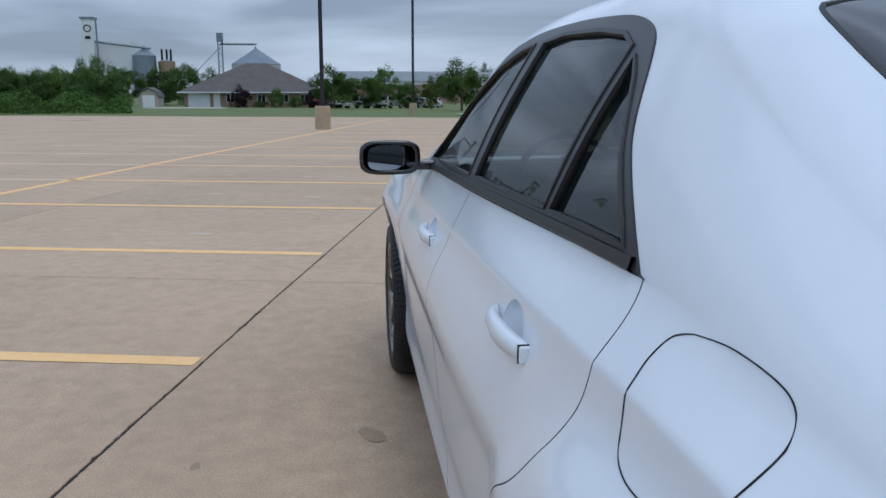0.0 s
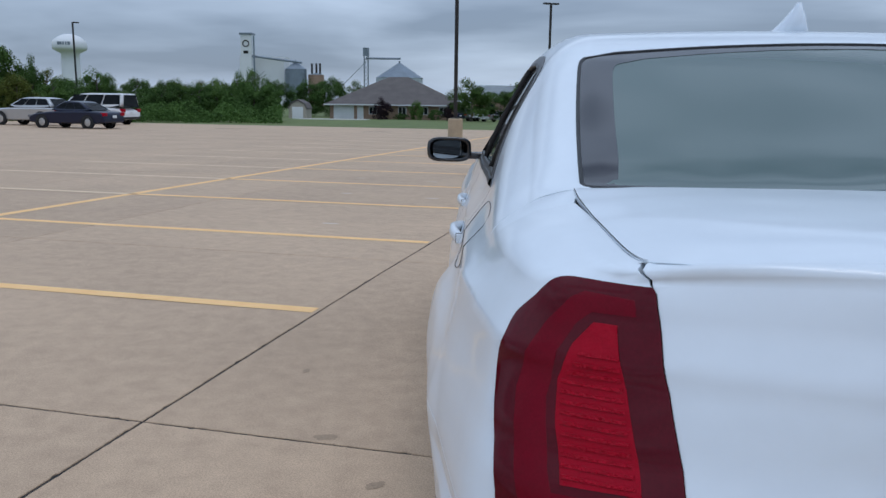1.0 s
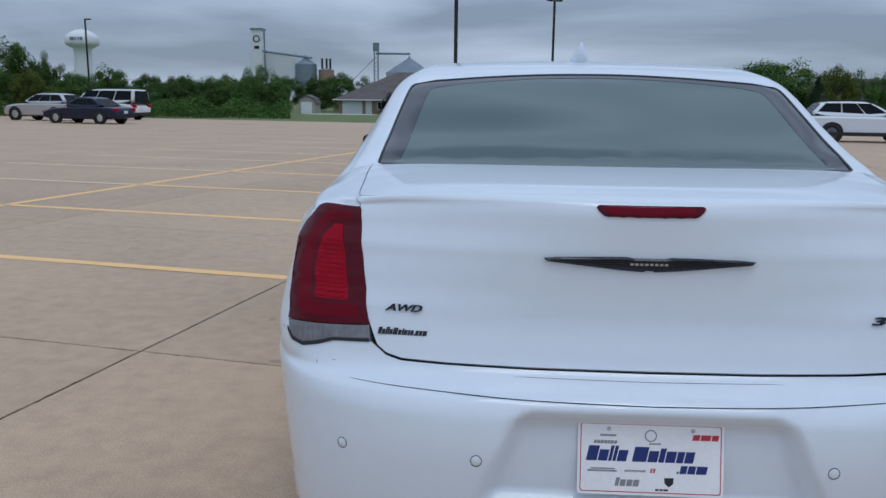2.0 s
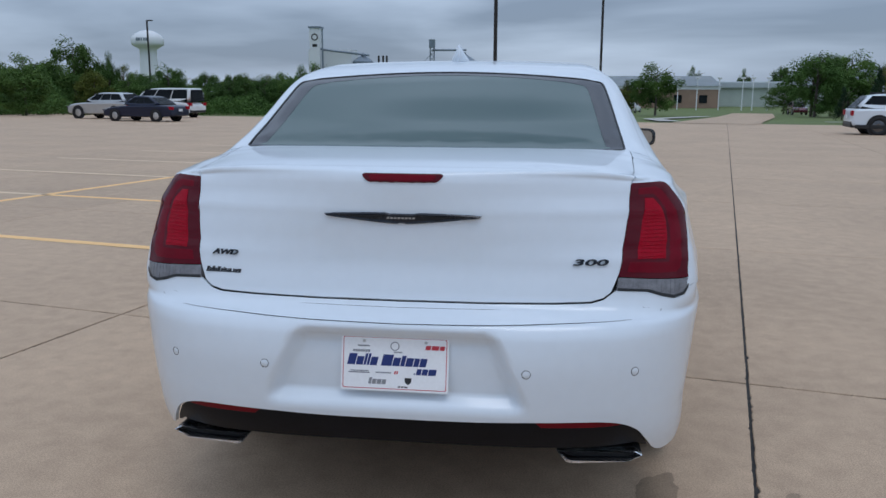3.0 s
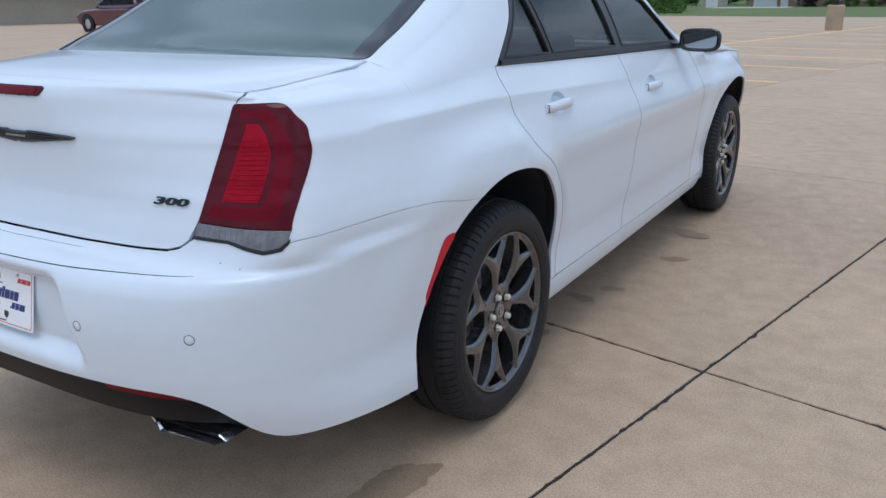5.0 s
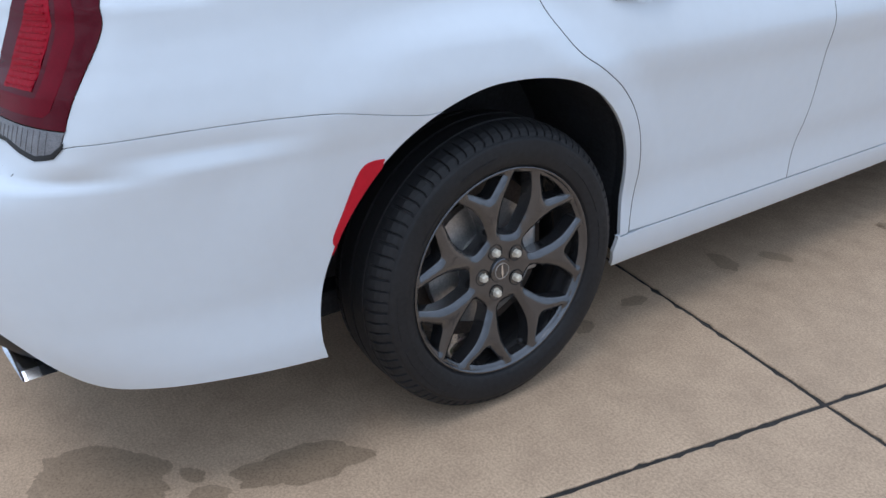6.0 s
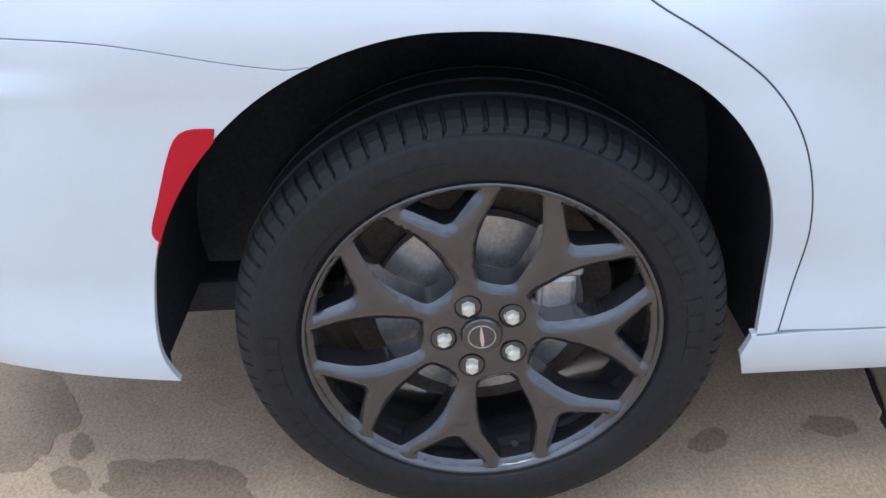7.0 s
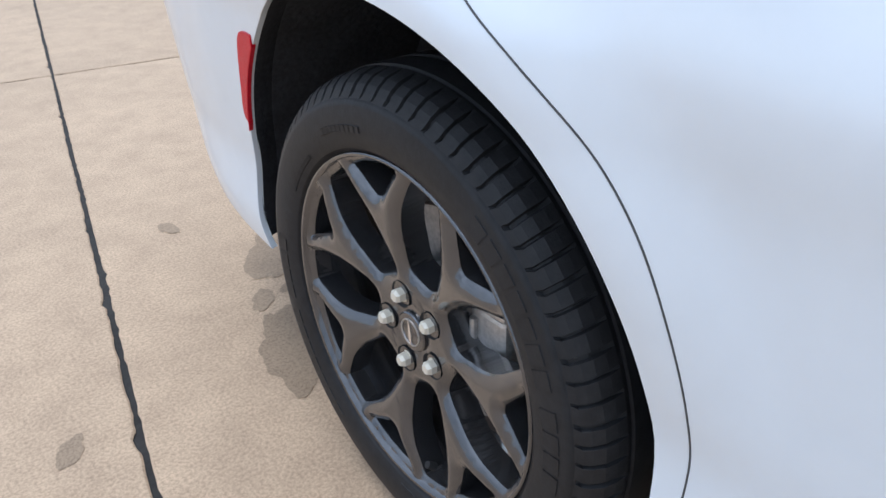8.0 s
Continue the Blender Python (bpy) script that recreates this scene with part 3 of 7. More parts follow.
def inside(pts, poly):
    x, y = pts[:, 0], pts[:, 1]
    res = np.zeros(len(pts), bool)
    for (x0, y0), (x1, y1) in zip(poly, poly[1:] + poly[:1]):
        cond = (y0 > y) != (y1 > y)
        with np.errstate(divide="ignore", invalid="ignore"):
            res ^= cond & (x < (x1 - x0) * (y - y0) / (y1 - y0 + 1e-15) + x0)
    return res


from mathutils.geometry import delaunay_2d_cdt


def near_edge(pts, loops, d):
    keep = np.ones(len(pts), bool)
    for lp in loops:
        q = np.array(lp)
        for k in range(0, len(q), 400):
            dd = np.hypot(pts[:, None, 0] - q[None, k:k + 400, 0], pts[:, None, 1] - q[None, k:k + 400, 1])
            keep &= dd.min(1) > d
    return keep


def panel(poly, surf, step=0.025, gap=0.0018, holes=(), lip=0.012, out=0.0, hole_gap=0.0, round_off=0.0012, face=None, lines=()):
    """A pressed panel on a curved surface, cut to an outline, its edges turned inwards."""
    loops = [shrink(dense(poly, step * 0.7), gap)] + [shrink(dense(h, step * 0.7), -hole_gap) for h in holes]
    q = np.array(loops[0])
    xs, ys = np.arange(q[:, 0].min(), q[:, 0].max(), step), np.arange(q[:, 1].min(), q[:, 1].max(), step)
    g = np.array([(x + (step / 2 if j % 2 else 0), y) for j, y in enumerate(ys) for x in xs])
    g = g[inside(g, loops[0])] if len(g) else g
    for h in loops[1:]:
        g = g[~inside(g, h)] if len(g) else g
    if len(g):
        g = g[near_edge(g, loops, step * 0.45)]
    extra = []
    for ln in lines:
        q = np.array(dense(ln, step * 0.6)[:-1 - int(math.hypot(ln[-1][0] - ln[0][0], ln[-1][1] - ln[0][1]) / (step * 0.6))])
        q = q[inside(q, loops[0])]
        if len(q):
            q = q[near_edge(q, loops, 0.006)]
        extra.append([tuple(k) for k in q])
    if len(g) and any(extra):
        g = g[near_edge(g, [k for k in extra if k], 0.007)]
    pts, edges = [], []
    for lp in loops:
        o = len(pts)
        pts += lp
        edges += [(o + i, o + (i + 1) % len(lp)) for i in range(len(lp))]
    pts += [tuple(p) for p in g]
    for k in extra:
        pts += k
    res = delaunay_2d_cdt([Vector(p) for p in pts], edges, [], 0, 1e-6)
    co = np.array([tuple(v) for v in res[0]])
    tris = [f for f in res[2] if len(f) == 3]
    cen = np.array([co[list(f)].mean(0) for f in tris])
    ok = inside(cen, loops[0])
    for h in loops[1:]:
        ok &= ~inside(cen, h)
    tris = [f for f, k in zip(tris, ok) if k]
    bm = bmesh.new()
    e = 0.002
    verts, nors = {}, {}
    lay = bm.verts.layers.float_vector.new("nrm")
    for i in sorted({i for f in tris for i in f}):
        p = surf(*co[i])
        n = (surf(co[i][0] + e, co[i][1]) - surf(co[i][0] - e, co[i][1])).cross(surf(co[i][0], co[i][1] + e) - surf(co[i][0], co[i][1] - e))
        n = n.normalized() if n.length > 1e-12 else Vector((0, 0, 1))
        if n.dot(face if face else p - Vector((0, min(max(p.y, -0.3), 3.2), 0.75))) < 0:
            n = -n
        nors[i] = n
        verts[i] = bm.verts.new(p + n * out)
        verts[i][lay] = n
    use = {}
    for f in tris:
        a, b, c = (verts[i] for i in f)
        if (b.co - a.co).cross(c.co - a.co).dot(nors[f[0]]) < 0:
            f = f[::-1]
        try:
            bm.faces.new([verts[i] for i in f]).smooth = True
        except ValueError:
            continue
        for i in range(3):
            use.setdefault(frozenset((f[i], f[(i + 1) % 3])), []).append((f[i], f[(i + 1) % 3]))
    if lip:
        edge, away = [k[0] for k in use.values() if len(k) == 1], {}
        for i, j in edge:
            d = (verts[j].co - verts[i].co).cross(nors[i])
            if d.length > 1e-9:
                for q in (i, j):
                    away[q] = away.get(q, Vector()) + d.normalized()
        top, low = {}, {}
        for q, d in away.items():
            d = d.normalized() * round_off
            top[q] = bm.verts.new(verts[q].co + d - nors[q] * round_off)
            low[q] = bm.verts.new(verts[q].co + d - nors[q] * lip)
        for i, j in edge:
            if i in top and j in top:
                bm.faces.new((verts[j], verts[i], top[i], top[j])).smooth = round_off < 0.002
                bm.faces.new((top[j], top[i], low[i], low[j]))
    return bm


def both(name, poly, surf, material, parent, label="", axis=0, holes=(), lines=(), **k):
    """The same panel on both flanks."""
    made = []
    for sg in (1, -1):
        fl = [((x * sg, y) if axis == 0 else (x, y * sg)) for x, y in poly]
        hh = [[((x * sg, y) if axis == 0 else (x, y * sg)) for x, y in h] for h in holes]
        made.append(part(name, panel(fl, surf, holes=hh, lines=[[(x * sg, y) for x, y in ln] for ln in lines], **k), material, parent, label))
    return made


def strip(pts, surf, width, out, closed=False):
    """A slender raised bead that follows a line on a surface."""
    bm = bmesh.new()
    e = 0.002
    n = len(pts)
    rows = []
    for i, (a, b) in enumerate(pts):
        p = surf(a, b)
        nr = (surf(a + e, b) - surf(a - e, b)).cross(surf(a, b + e) - surf(a, b - e)).normalized()
        if nr.dot(p - Vector((0, min(max(p.y, -0.3), 3.2), 0.75))) < 0:
            nr = -nr
        q0, q1 = pts[i - 1] if (i or closed) else pts[0], pts[(i + 1) % n] if (i < n - 1 or closed) else pts[-1]
        t = (surf(*q1) - surf(*q0)).normalized()
        s = nr.cross(t).normalized() * width / 2
        rows.append([bm.verts.new(p - s - nr * 0.001), bm.verts.new(p - s * 0.7 + nr * out), bm.verts.new(p + s * 0.7 + nr * out), bm.verts.new(p + s - nr * 0.001)])
    for i in range(n if closed else n - 1):
        a, b = rows[i], rows[(i + 1) % n]
        for k in range(3):
            bm.faces.new((a[k], a[k + 1], b[k + 1], b[k]))
    bmesh.ops.recalc_face_normals(bm, faces=bm.faces)
    return bm


def spline(pts, n=8):
    """A rounded run through the given points."""
    out = []
    for i in range(len(pts) - 1):
        p0, p1, p2, p3 = (Vector(pts[max(i - 1, 0)]), Vector(pts[i]), Vector(pts[i + 1]), Vector(pts[min(i + 2, len(pts) - 1)]))
        for q in range(n):
            t = q / n
            p = 0.5 * ((2 * p1) + (p2 - p0) * t + (2 * p0 - 5 * p1 + 4 * p2 - p3) * t * t + (3 * p1 - p0 - 3 * p2 + p3) * t ** 3)
            out.append((p.x, p.y))
    return out + [tuple(pts[-1])]


def yz(pts):
    return [(u_of_y(y), z) for y, z in pts]


# outlines shared by neighbouring panels
DOOR_R = spline(yz([(0.098, sill_z(0.1)), (0.086, 1.10), (0.087, 1.05), (0.099, 1.0), (0.127, 0.945), (0.182, 0.880), (0.263, 0.828), (0.347, 0.765), (0.405, 0.690), (0.443, 0.59), (0.458, 0.487), (0.450, 0.352)]))
DOOR_B = spline(yz([(1.175, sill_z(1.175)), (1.205, 0.98), (1.222, 0.80), (1.215, 0.60), (1.185, 0.46), (1.175, 0.348)]))
DOOR_F = spline(yz([(2.17, sill_z(2.17)), (2.30, 0.95), (2.34, 0.70), (2.33, 0.50), (2.29, 0.346)]))
SILL_LINE = lambda y: 0.350 - 0.003 * (y - 0.44)


def arch(a0, a1, n=36, cy=-0.045, back=1.85, fore=2.45):
    """The wheel opening, fuller ahead of the wheel than behind it."""
    out = []
    for i in range(n + 1):
        a = radians(a0 + (a1 - a0) * i / n)
        e = 2 / (fore if math.cos(a) > 0 else back)
        out.append((u_of_y(cy + (0.462 if math.cos(a) > 0 else 0.44) * math.copysign(abs(math.cos(a)) ** e, math.cos(a))), 0.370 + 0.477 * math.copysign(abs(math.sin(a)) ** e, math.sin(a))))
    return out


SEAM = spline(yz([(-0.228, 0.806), (-0.30, 0.816)]) + [(u_of_x(x, z), z) for x, z in ((0.9415, 0.842), (0.926, 0.848), (0.900, 0.849), (0.862, 0.845), (0.8345, 0.840))])
LAMP = spline([(u_of_x(x, z), z) for x, z in ((0.664, 1.147), (0.70, 1.152), (0.735, 1.156), (0.752, 1.152), (0.767, 1.138), (0.787, 1.114), (0.81, 1.088), (0.824, 1.062), (0.831, 1.035), (0.834, 1.0), (0.835, 0.95), (0.834, 0.90), (0.833, 0.86), (0.829, 0.836), (0.817, 0.822), (0.79, 0.818), (0.752, 0.829), (0.71, 0.838), (0.622, 0.844))], 3)
LAMP_IN = [(u_of_x(x, z), z) for x, z in ((0.622, 0.844), (0.630, 0.89), (0.645, 0.99), (0.664, 1.147))]

def u_at(y, v):
    """Where the surface's level line v passes that far along the car."""
    lo, hi = UC - 0.4, UC + 0.1
    for _ in range(40):
        mid = (lo + hi) / 2
        if hull(mid, v).y < y:
            lo = mid
        else:
            hi = mid
    return lo


# quarter panels
QUARTER = [(u_of_x(0.664, 1.149), 1.149), (u_of_x(0.667, 1.178), 1.178), (u_of_x(0.669, VTOP - 0.001), VTOP), (UC - 0.20, VTOP), (UC - 0.16, VTOP + 0.0018), (u_at(-0.3895, VTOP), VTOP + 0.0022)] + [(u_at(-0.3895, v), v) for v in (1.20, 1.18, 1.16, 1.14)]
QUARTER += [(u_of_y(y), sill_z(min(y, 0.1)) + 0.004) for y in (-0.387, -0.35, -0.30, -0.25, -0.20, -0.15, -0.10, -0.05, 0.0, 0.05)]
CREASES = [[(u_of_y(y), lerp_rows(SHOULDER, y)[0] + dv) for y in [-0.62 + 0.05 * q for q in range(58)]] for dv in (-0.005, 0.0, 0.006)]
QUARTER += DOOR_R + [(u_of_y(0.445), 0.346), (u_of_y(0.412), 0.346)]
QUARTER += arch(-3, 112, 44)
QUARTER += SEAM
i_out = [i for i, p in enumerate(LAMP) if p[1] < 0.839][0]
QUARTER += LAMP[1:i_out][::-1]
both("quarter_panel", QUARTER, hull, M_paint, car, step=0.020, gap=0.0018, lines=CREASES)

# doors
rear_door = DOOR_R + [(u_of_y(0.44 + 0.73 * t / 8), SILL_LINE(0.44 + 0.73 * t / 8)) for t in range(1, 8)] + DOOR_B[::-1] + [(u_of_y(y), sill_z(y)) for y in (1.0, 0.8, 0.6, 0.4, 0.25)]
front_door = DOOR_B + [(u_of_y(1.18 + 1.1 * t / 8), SILL_LINE(1.18 + 1.1 * t / 8)) for t in range(1, 8)] + DOOR_F[::-1] + [(u_of_y(y), sill_z(y)) for y in (2.0, 1.8, 1.6, 1.4)]
HANDLES = ((0.330, 0.990), (1.385, 0.952))


def cup_line(y0, z0, f=1.0):
    """Outline of the finger recess behind a door handle."""
    return [(u_of_y(y0 + 0.108 + 0.066 * f * math.cos(a)), z0 + 0.009 + 0.037 * f * math.sin(a)) for a in [2 * math.pi * q / 28 for q in range(28)]]


rear_doors = both("rear_door", rear_door, hull, M_paint, car, step=0.027, gap=0.0018, holes=[cup_line(*HANDLES[0])], lines=CREASES)
front_doors = both("front_door", front_door, hull, M_paint, car, step=0.03, gap=0.0018, holes=[cup_line(*HANDLES[1])], lines=CREASES)
rocker = [(u_of_y(0.412), 0.341), (u_of_y(0.402), 0.30), (u_of_y(0.42), 0.245)] + [(u_of_y(0.5 + 0.2 * q), 0.247 + 0.002 * q) for q in range(10)] + [(u_of_y(2.50), 0.262), (u_of_y(2.56), 0.30), (u_of_y(2.58), 0.335)] + [(u_of_y(2.3 - 0.2 * q), SILL_LINE(2.3 - 0.2 * q) - 0.003) for q in range(10)]
both("rocker_panel", rocker, hull, M_paint, car, step=0.03)
# front wings and nose
wing = DOOR_F + [(u_of_y(2.31), 0.341), (u_of_y(2.59), 0.341)] + arch(188, -8, 40, 3.05, 2.2, 2.2) + [(UF + 0.55, 0.30), (UF + 0.55, 0.92)] + [(u_of_y(y), 1.082 - 0.055 * (y - 2.2)) for y in (3.1, 2.8, 2.5, 2.25)]
both("front_wing", wing, hull, M_paint, car, step=0.04)
nose = [(UF + 0.55, 0.22), (UF + 0.9 * math.pi / 2, 0.20), (UF + 0.9 * math.pi / 2, 0.90), (UF + 0.55, 0.92)]
both("front_bumper", nose, hull, M_paint, car, step=0.05, gap=0.001)

# rear bumper, one pressing from arch to arch
low = spline([(u_of_x(x, z), z) for x, z in ((0.001, 0.484), (0.20, 0.485), (0.40, 0.490), (0.56, 0.489), (0.64, 0.476), (0.69, 0.448), (0.722, 0.405), (0.752, 0.355), (0.785, 0.330), (0.83, 0.322))] + [(UC - 0.40, 0.315), (UC - 0.30, 0.304), (u_of_y(-0.473), 0.290)], 5)
right = low + arch(187, 112, 44)[1:] + SEAM + LAMP[i_out:] + [(u_of_x(x, z), z) for x, z in ((0.605, 0.832), (0.585, 0.818), (0.55, 0.809), (0.45, 0.8055), (0.25, 0.802))]
BUMPER = right + [(0.0, 0.801)] + [(-u, z) for u, z in right[::-1]]
bumper = part("rear_bumper", panel(BUMPER, hull, step=0.016, gap=0.0018), M_paint, car)
# boot lid: upright face and the deck it folds into
def deck(x, y):
    """The boot's top, from the lip forward to the foot of the rear window."""
    ax = min(abs(x), 0.70)
    lip = -0.936 + 0.22 * ax ** 2.6
    t = min(max((y - lip) / 0.55, 0), 1)
    k = (ax / 0.698) ** 6
    return Vector((x, y, 1.191 + 0.017 * math.sin(t * math.pi / 2) * (1 - k) + 0.010 * smooth01((y + 0.48) / 0.10) * k - 0.009 * max(0.0, 1 - max(0.0, y - lip) / 0.13) ** 2 * (1 - k) - 0.009 * k * (1 - smooth01((y + 0.60) / 0.16)) - sag(ax, y)))


top_edge = [(u_of_x(x, VTOP - 0.001), VTOP) for x in (0.666, 0.55, 0.40, 0.2)]
right = [(0.0, 0.804)] + [(u_of_x(x, z), z) for x, z in ((0.25, 0.805), (0.45, 0.809), (0.55, 0.813), (0.585, 0.822), (0.607, 0.838))] + LAMP_IN[1:] + [(u_of_x(0.665, 1.178), 1.178)] + top_edge + [(0.0, VTOP)]
LID = right + [(-u, v) for u, v in right[::-1][1:-1]]
lid_bm = panel(LID, hull, step=0.022, gap=0.0016)
deck_side = [(p.x + 0.0005, p.y) for p in [hull(u_of_x(0.668, VTOP - 0.001) + (u_at(-0.402, VTOP) - u_of_x(0.668, VTOP - 0.001)) * (q / 26) ** 1.5, VTOP) for q in range(1, 27)]]
lip_pts = [tuple(hull(u, VTOP).xy) for u in [u_of_x(0.666, VTOP - 0.001) * q / 12 for q in range(13)]]
right = lip_pts + [*deck_side, (0.690, -0.392), (0.672, -0.388), (0.655, -0.394), (0.64, -0.398), (0.45, -0.420), (0.2, -0.435), (0.0, -0.439)]
DECK = right + [(-x, y) for x, y in right[::-1][1:-1]]
deck_bm = panel(DECK, deck, step=0.03, gap=0.0, lip=0.008)
tmp = bpy.data.meshes.new("deck")
deck_bm.to_mesh(tmp)
lid_bm.from_mesh(tmp)
boot = part("boot_lid", lid_bm, M_paint, car)
# dark-coloured strips stand for the shade in the lid's side gaps
for sg in (1, -1):
    vs = [(sg * (x + d), y, deck(x, y).z + 0.0010) for x, y in lip_pts[-1:] + deck_side for d in (-0.0005, 0.0010)]
    part("lid_gap_strip", mesh("lid_gap_strip", vs, [(2 * i, 2 * i + 1, 2 * i + 3, 2 * i + 2) for i in range(len(vs) // 2 - 1)]), M_gap, car)
    vs = [(sg * (x + d), y, 1.180 - sag(x, y)) for x, y in lip_pts[-1:] + deck_side for d in (-0.02, 0.008)]
    part("lid_gap_strip", mesh("lid_gap_strip", vs, [(2 * i, 2 * i + 1, 2 * i + 3, 2 * i + 2) for i in range(len(vs) // 2 - 1)]), M_gap, car)

# cabin shell with its openings
TRIM_TOP = spline([(0.106, sill_z(0.1) + 0.002), (0.245, 1.254), (0.298, 1.296), (0.342, 1.342), (0.385, 1.388), (0.435, 1.430), (0.52, 1.457), (0.65, 1.472), (0.95, 1.482), (1.30, 1.473), (1.58, 1.428), (1.84, 1.313), (2.00, 1.192), (2.13, 1.084)], 6)
SIDE_HOLE = [(y, s_of_z(y, z)) for y, z in TRIM_TOP] + [(y, 0.96) for y in (2.14, 1.8, 1.4, 1.0, 0.6, 0.3, 0.09)]
BACK = spline([(-0.432, 0.001), (-0.428, 0.2), (-0.414, 0.45), (-0.397, 0.65), (-0.375, 0.685)], 5) + spline([(-0.30, 0.681), (-0.1, 0.664), (0.10, 0.640), (0.142, 0.624)], 5) + spline([(0.165, 0.55), (0.195, 0.35), (0.215, 0.15), (0.220, 0.001)], 5)
BACK_S = [(y, s_of_x(y, x)) for y, x in BACK]
BACK_HOLE = BACK_S + [(y, -s) for y, s in BACK_S[::-1]]
FRONT = [(1.72, 0.001), (1.735, 0.3), (1.78, 0.58), (1.95, 0.625), (2.15, 0.67), (2.38, 0.72), (2.44, 0.60), (2.48, 0.3), (2.49, 0.001)]
FRONT_S = [(y, s_of_x(y, x)) for y, x in FRONT]
FRONT_HOLE = FRONT_S + [(y, -s) for y, s in FRONT_S[::-1]]
i_cor = next(i for i, p in enumerate(BACK) if p[0] > -0.378)
edge = [(-0.396, s_of_x(-0.396, 0.86 - 0.02 * q)) for q in range(8)] + [(-0.396, s_of_x(-0.396, 0.699)), (-0.405, s_of_x(-0.405, 0.697)), (-0.405, s_of_x(-0.405, 0.668))]
SHELL = [(-0.396, 0.9499)] + edge + BACK_S[i_cor:-1] + [(y, -s) for y, s in BACK_S[i_cor:-1][::-1]] + [(y, -s) for y, s in edge[::-1]] + [(-0.396, -0.9499), (2.51, -0.9499), (2.51, 0.9499)]
roof = part("roof", panel(SHELL, cab, step=0.024, gap=0.0, lip=0.004, round_off=0.0003, out=0.0004, holes=[SIDE_HOLE, [(y, -s) for y, s in SIDE_HOLE], FRONT_HOLE]), M_paint, car)
part("rear_window", panel(BACK_HOLE, cab, step=0.05, gap=0.003, lip=0.004, out=-0.002), M_glass_back, car, "tinted rear window with a grey sky reflection in its colour")
part("windscreen", panel(FRONT_HOLE, cab, step=0.06, gap=0.003, lip=0.004, out=-0.002), M_glass, car)
# tray coloured dark for the shade in the gap below the rear glass
tray = bmesh.new()
rows = [[tray.verts.new((x, -0.36 - dy - 0.046 * (1 - (x / 0.7) ** 2), 1.192 - dz)) for x in [-0.70 + 0.1 * q for q in range(15)]] for dy, dz in ((0.0, 0.012), (0.05, 0.010))]
for q in range(14):
    tray.faces.new((rows[0][q], rows[0][q + 1], rows[1][q + 1], rows[1][q]))
part("glass_gap_tray", tray, M_gap, car)
# printed black border of the rear window and its seal
inner = spline([(-0.420, 0.001), (-0.416, 0.2), (-0.402, 0.45), (-0.386, 0.60), (-0.362, 0.622)], 5) + spline([(-0.30, 0.612), (-0.1, 0.592), (0.06, 0.572), (0.10, 0.556)], 5) + spline([(0.128, 0.49), (0.158, 0.33), (0.180, 0.15), (0.186, 0.001)], 5)
inner = [(y, s_of_x(y, x)) for y, x in inner]
ring_in = inner + [(y, -s) for y, s in inner[::-1]]
rw = bpy.data.objects['rear_window']
part("window_border", panel(BACK_HOLE, cab, step=0.03, gap=0.004, lip=0.0, out=-0.0012, holes=[ring_in]), M_border, rw, "black printed border")
part("window_seal", strip(BACK_HOLE, cab, 0.008, 0.0015, True), M_black, rw)

# flank windows: satin frame, three panes a side
PANE_R = [(0.545, 1.161), (1.165, 1.145), (1.11, 1.450), (0.95, 1.458), (0.70, 1.449), (0.56, 1.435), (0.492, 1.412)]
PANE_Q = [(0.172, 1.169), (0.512, 1.161), (0.455, 1.396), (0.41, 1.366), (0.30, 1.268)]
PANE_F = [(1.245, 1.141), (2.04, 1.115), (1.95, 1.205), (1.81, 1.310), (1.57, 1.404), (1.32, 1.444), (1.198, 1.450)]


def on_cab(p):
    return [(y, s_of_z(y, z)) for y, z in dense(p, 0.04)]


FRAME = [(y, min(s, 0.949)) for y, s in SIDE_HOLE]
frames = both("window_frame", FRAME, cab, M_trim, car, "dark satin window surround", axis=1, holes=[on_cab(PANE_R), on_cab(PANE_Q), on_cab(PANE_F)], step=0.025, gap=0.0025, out=0.003, lip=0.012)
for nm, p in (("door_window", PANE_R), ("quarter_window", PANE_Q), ("door_window", PANE_F)):
    both(nm, on_cab(p), cab, M_glass, car, "dark tinted side glass", axis=1, step=0.06, gap=-0.004, lip=0, out=-0.006)
for sg in (1, -1):
    line = lambda pts: [(y, s * sg) for y, s in pts]
    part("window_seal", strip(line(on_cab(PANE_R)), cab, 0.012, 0.006, True), M_black, frames[0 if sg > 0 else 1])
    part("window_seal", strip(line(on_cab(PANE_Q)), cab, 0.010, 0.006, True), M_black, frames[0 if sg > 0 else 1])
    part("window_seal", strip(line(on_cab(PANE_F)), cab, 0.012, 0.006, True), M_black, frames[0 if sg > 0 else 1])
    part("belt_moulding", strip([(y, 0.935 * sg) for y in (0.13, 0.4, 0.7, 1.0, 1.3, 1.6, 1.9, 2.08)], cab, 0.022, 0.008), M_black, frames[0 if sg > 0 else 1])

# bonnet
def bonnet(x, y):
    t = (y - 2.5) / 1.35
    return Vector((x, y, 1.075 - 0.10 * t * t - 0.03 * t - 0.030 * (x / 0.86) ** 4))


b_right = [(0.0, 2.47), (0.478, 2.44), (0.766, 2.36), (0.833, 2.22), (0.857, 2.36), (0.871, 2.6), (0.873, 3.0), (0.861, 3.4), (0.766, 3.72), (0.431, 3.92), (0.0, 3.95)]
part("bonnet", panel(b_right + [(-x, y) for x, y in b_right[::-1][1:-1]], bonnet, step=0.06, gap=0), M_paint, car)

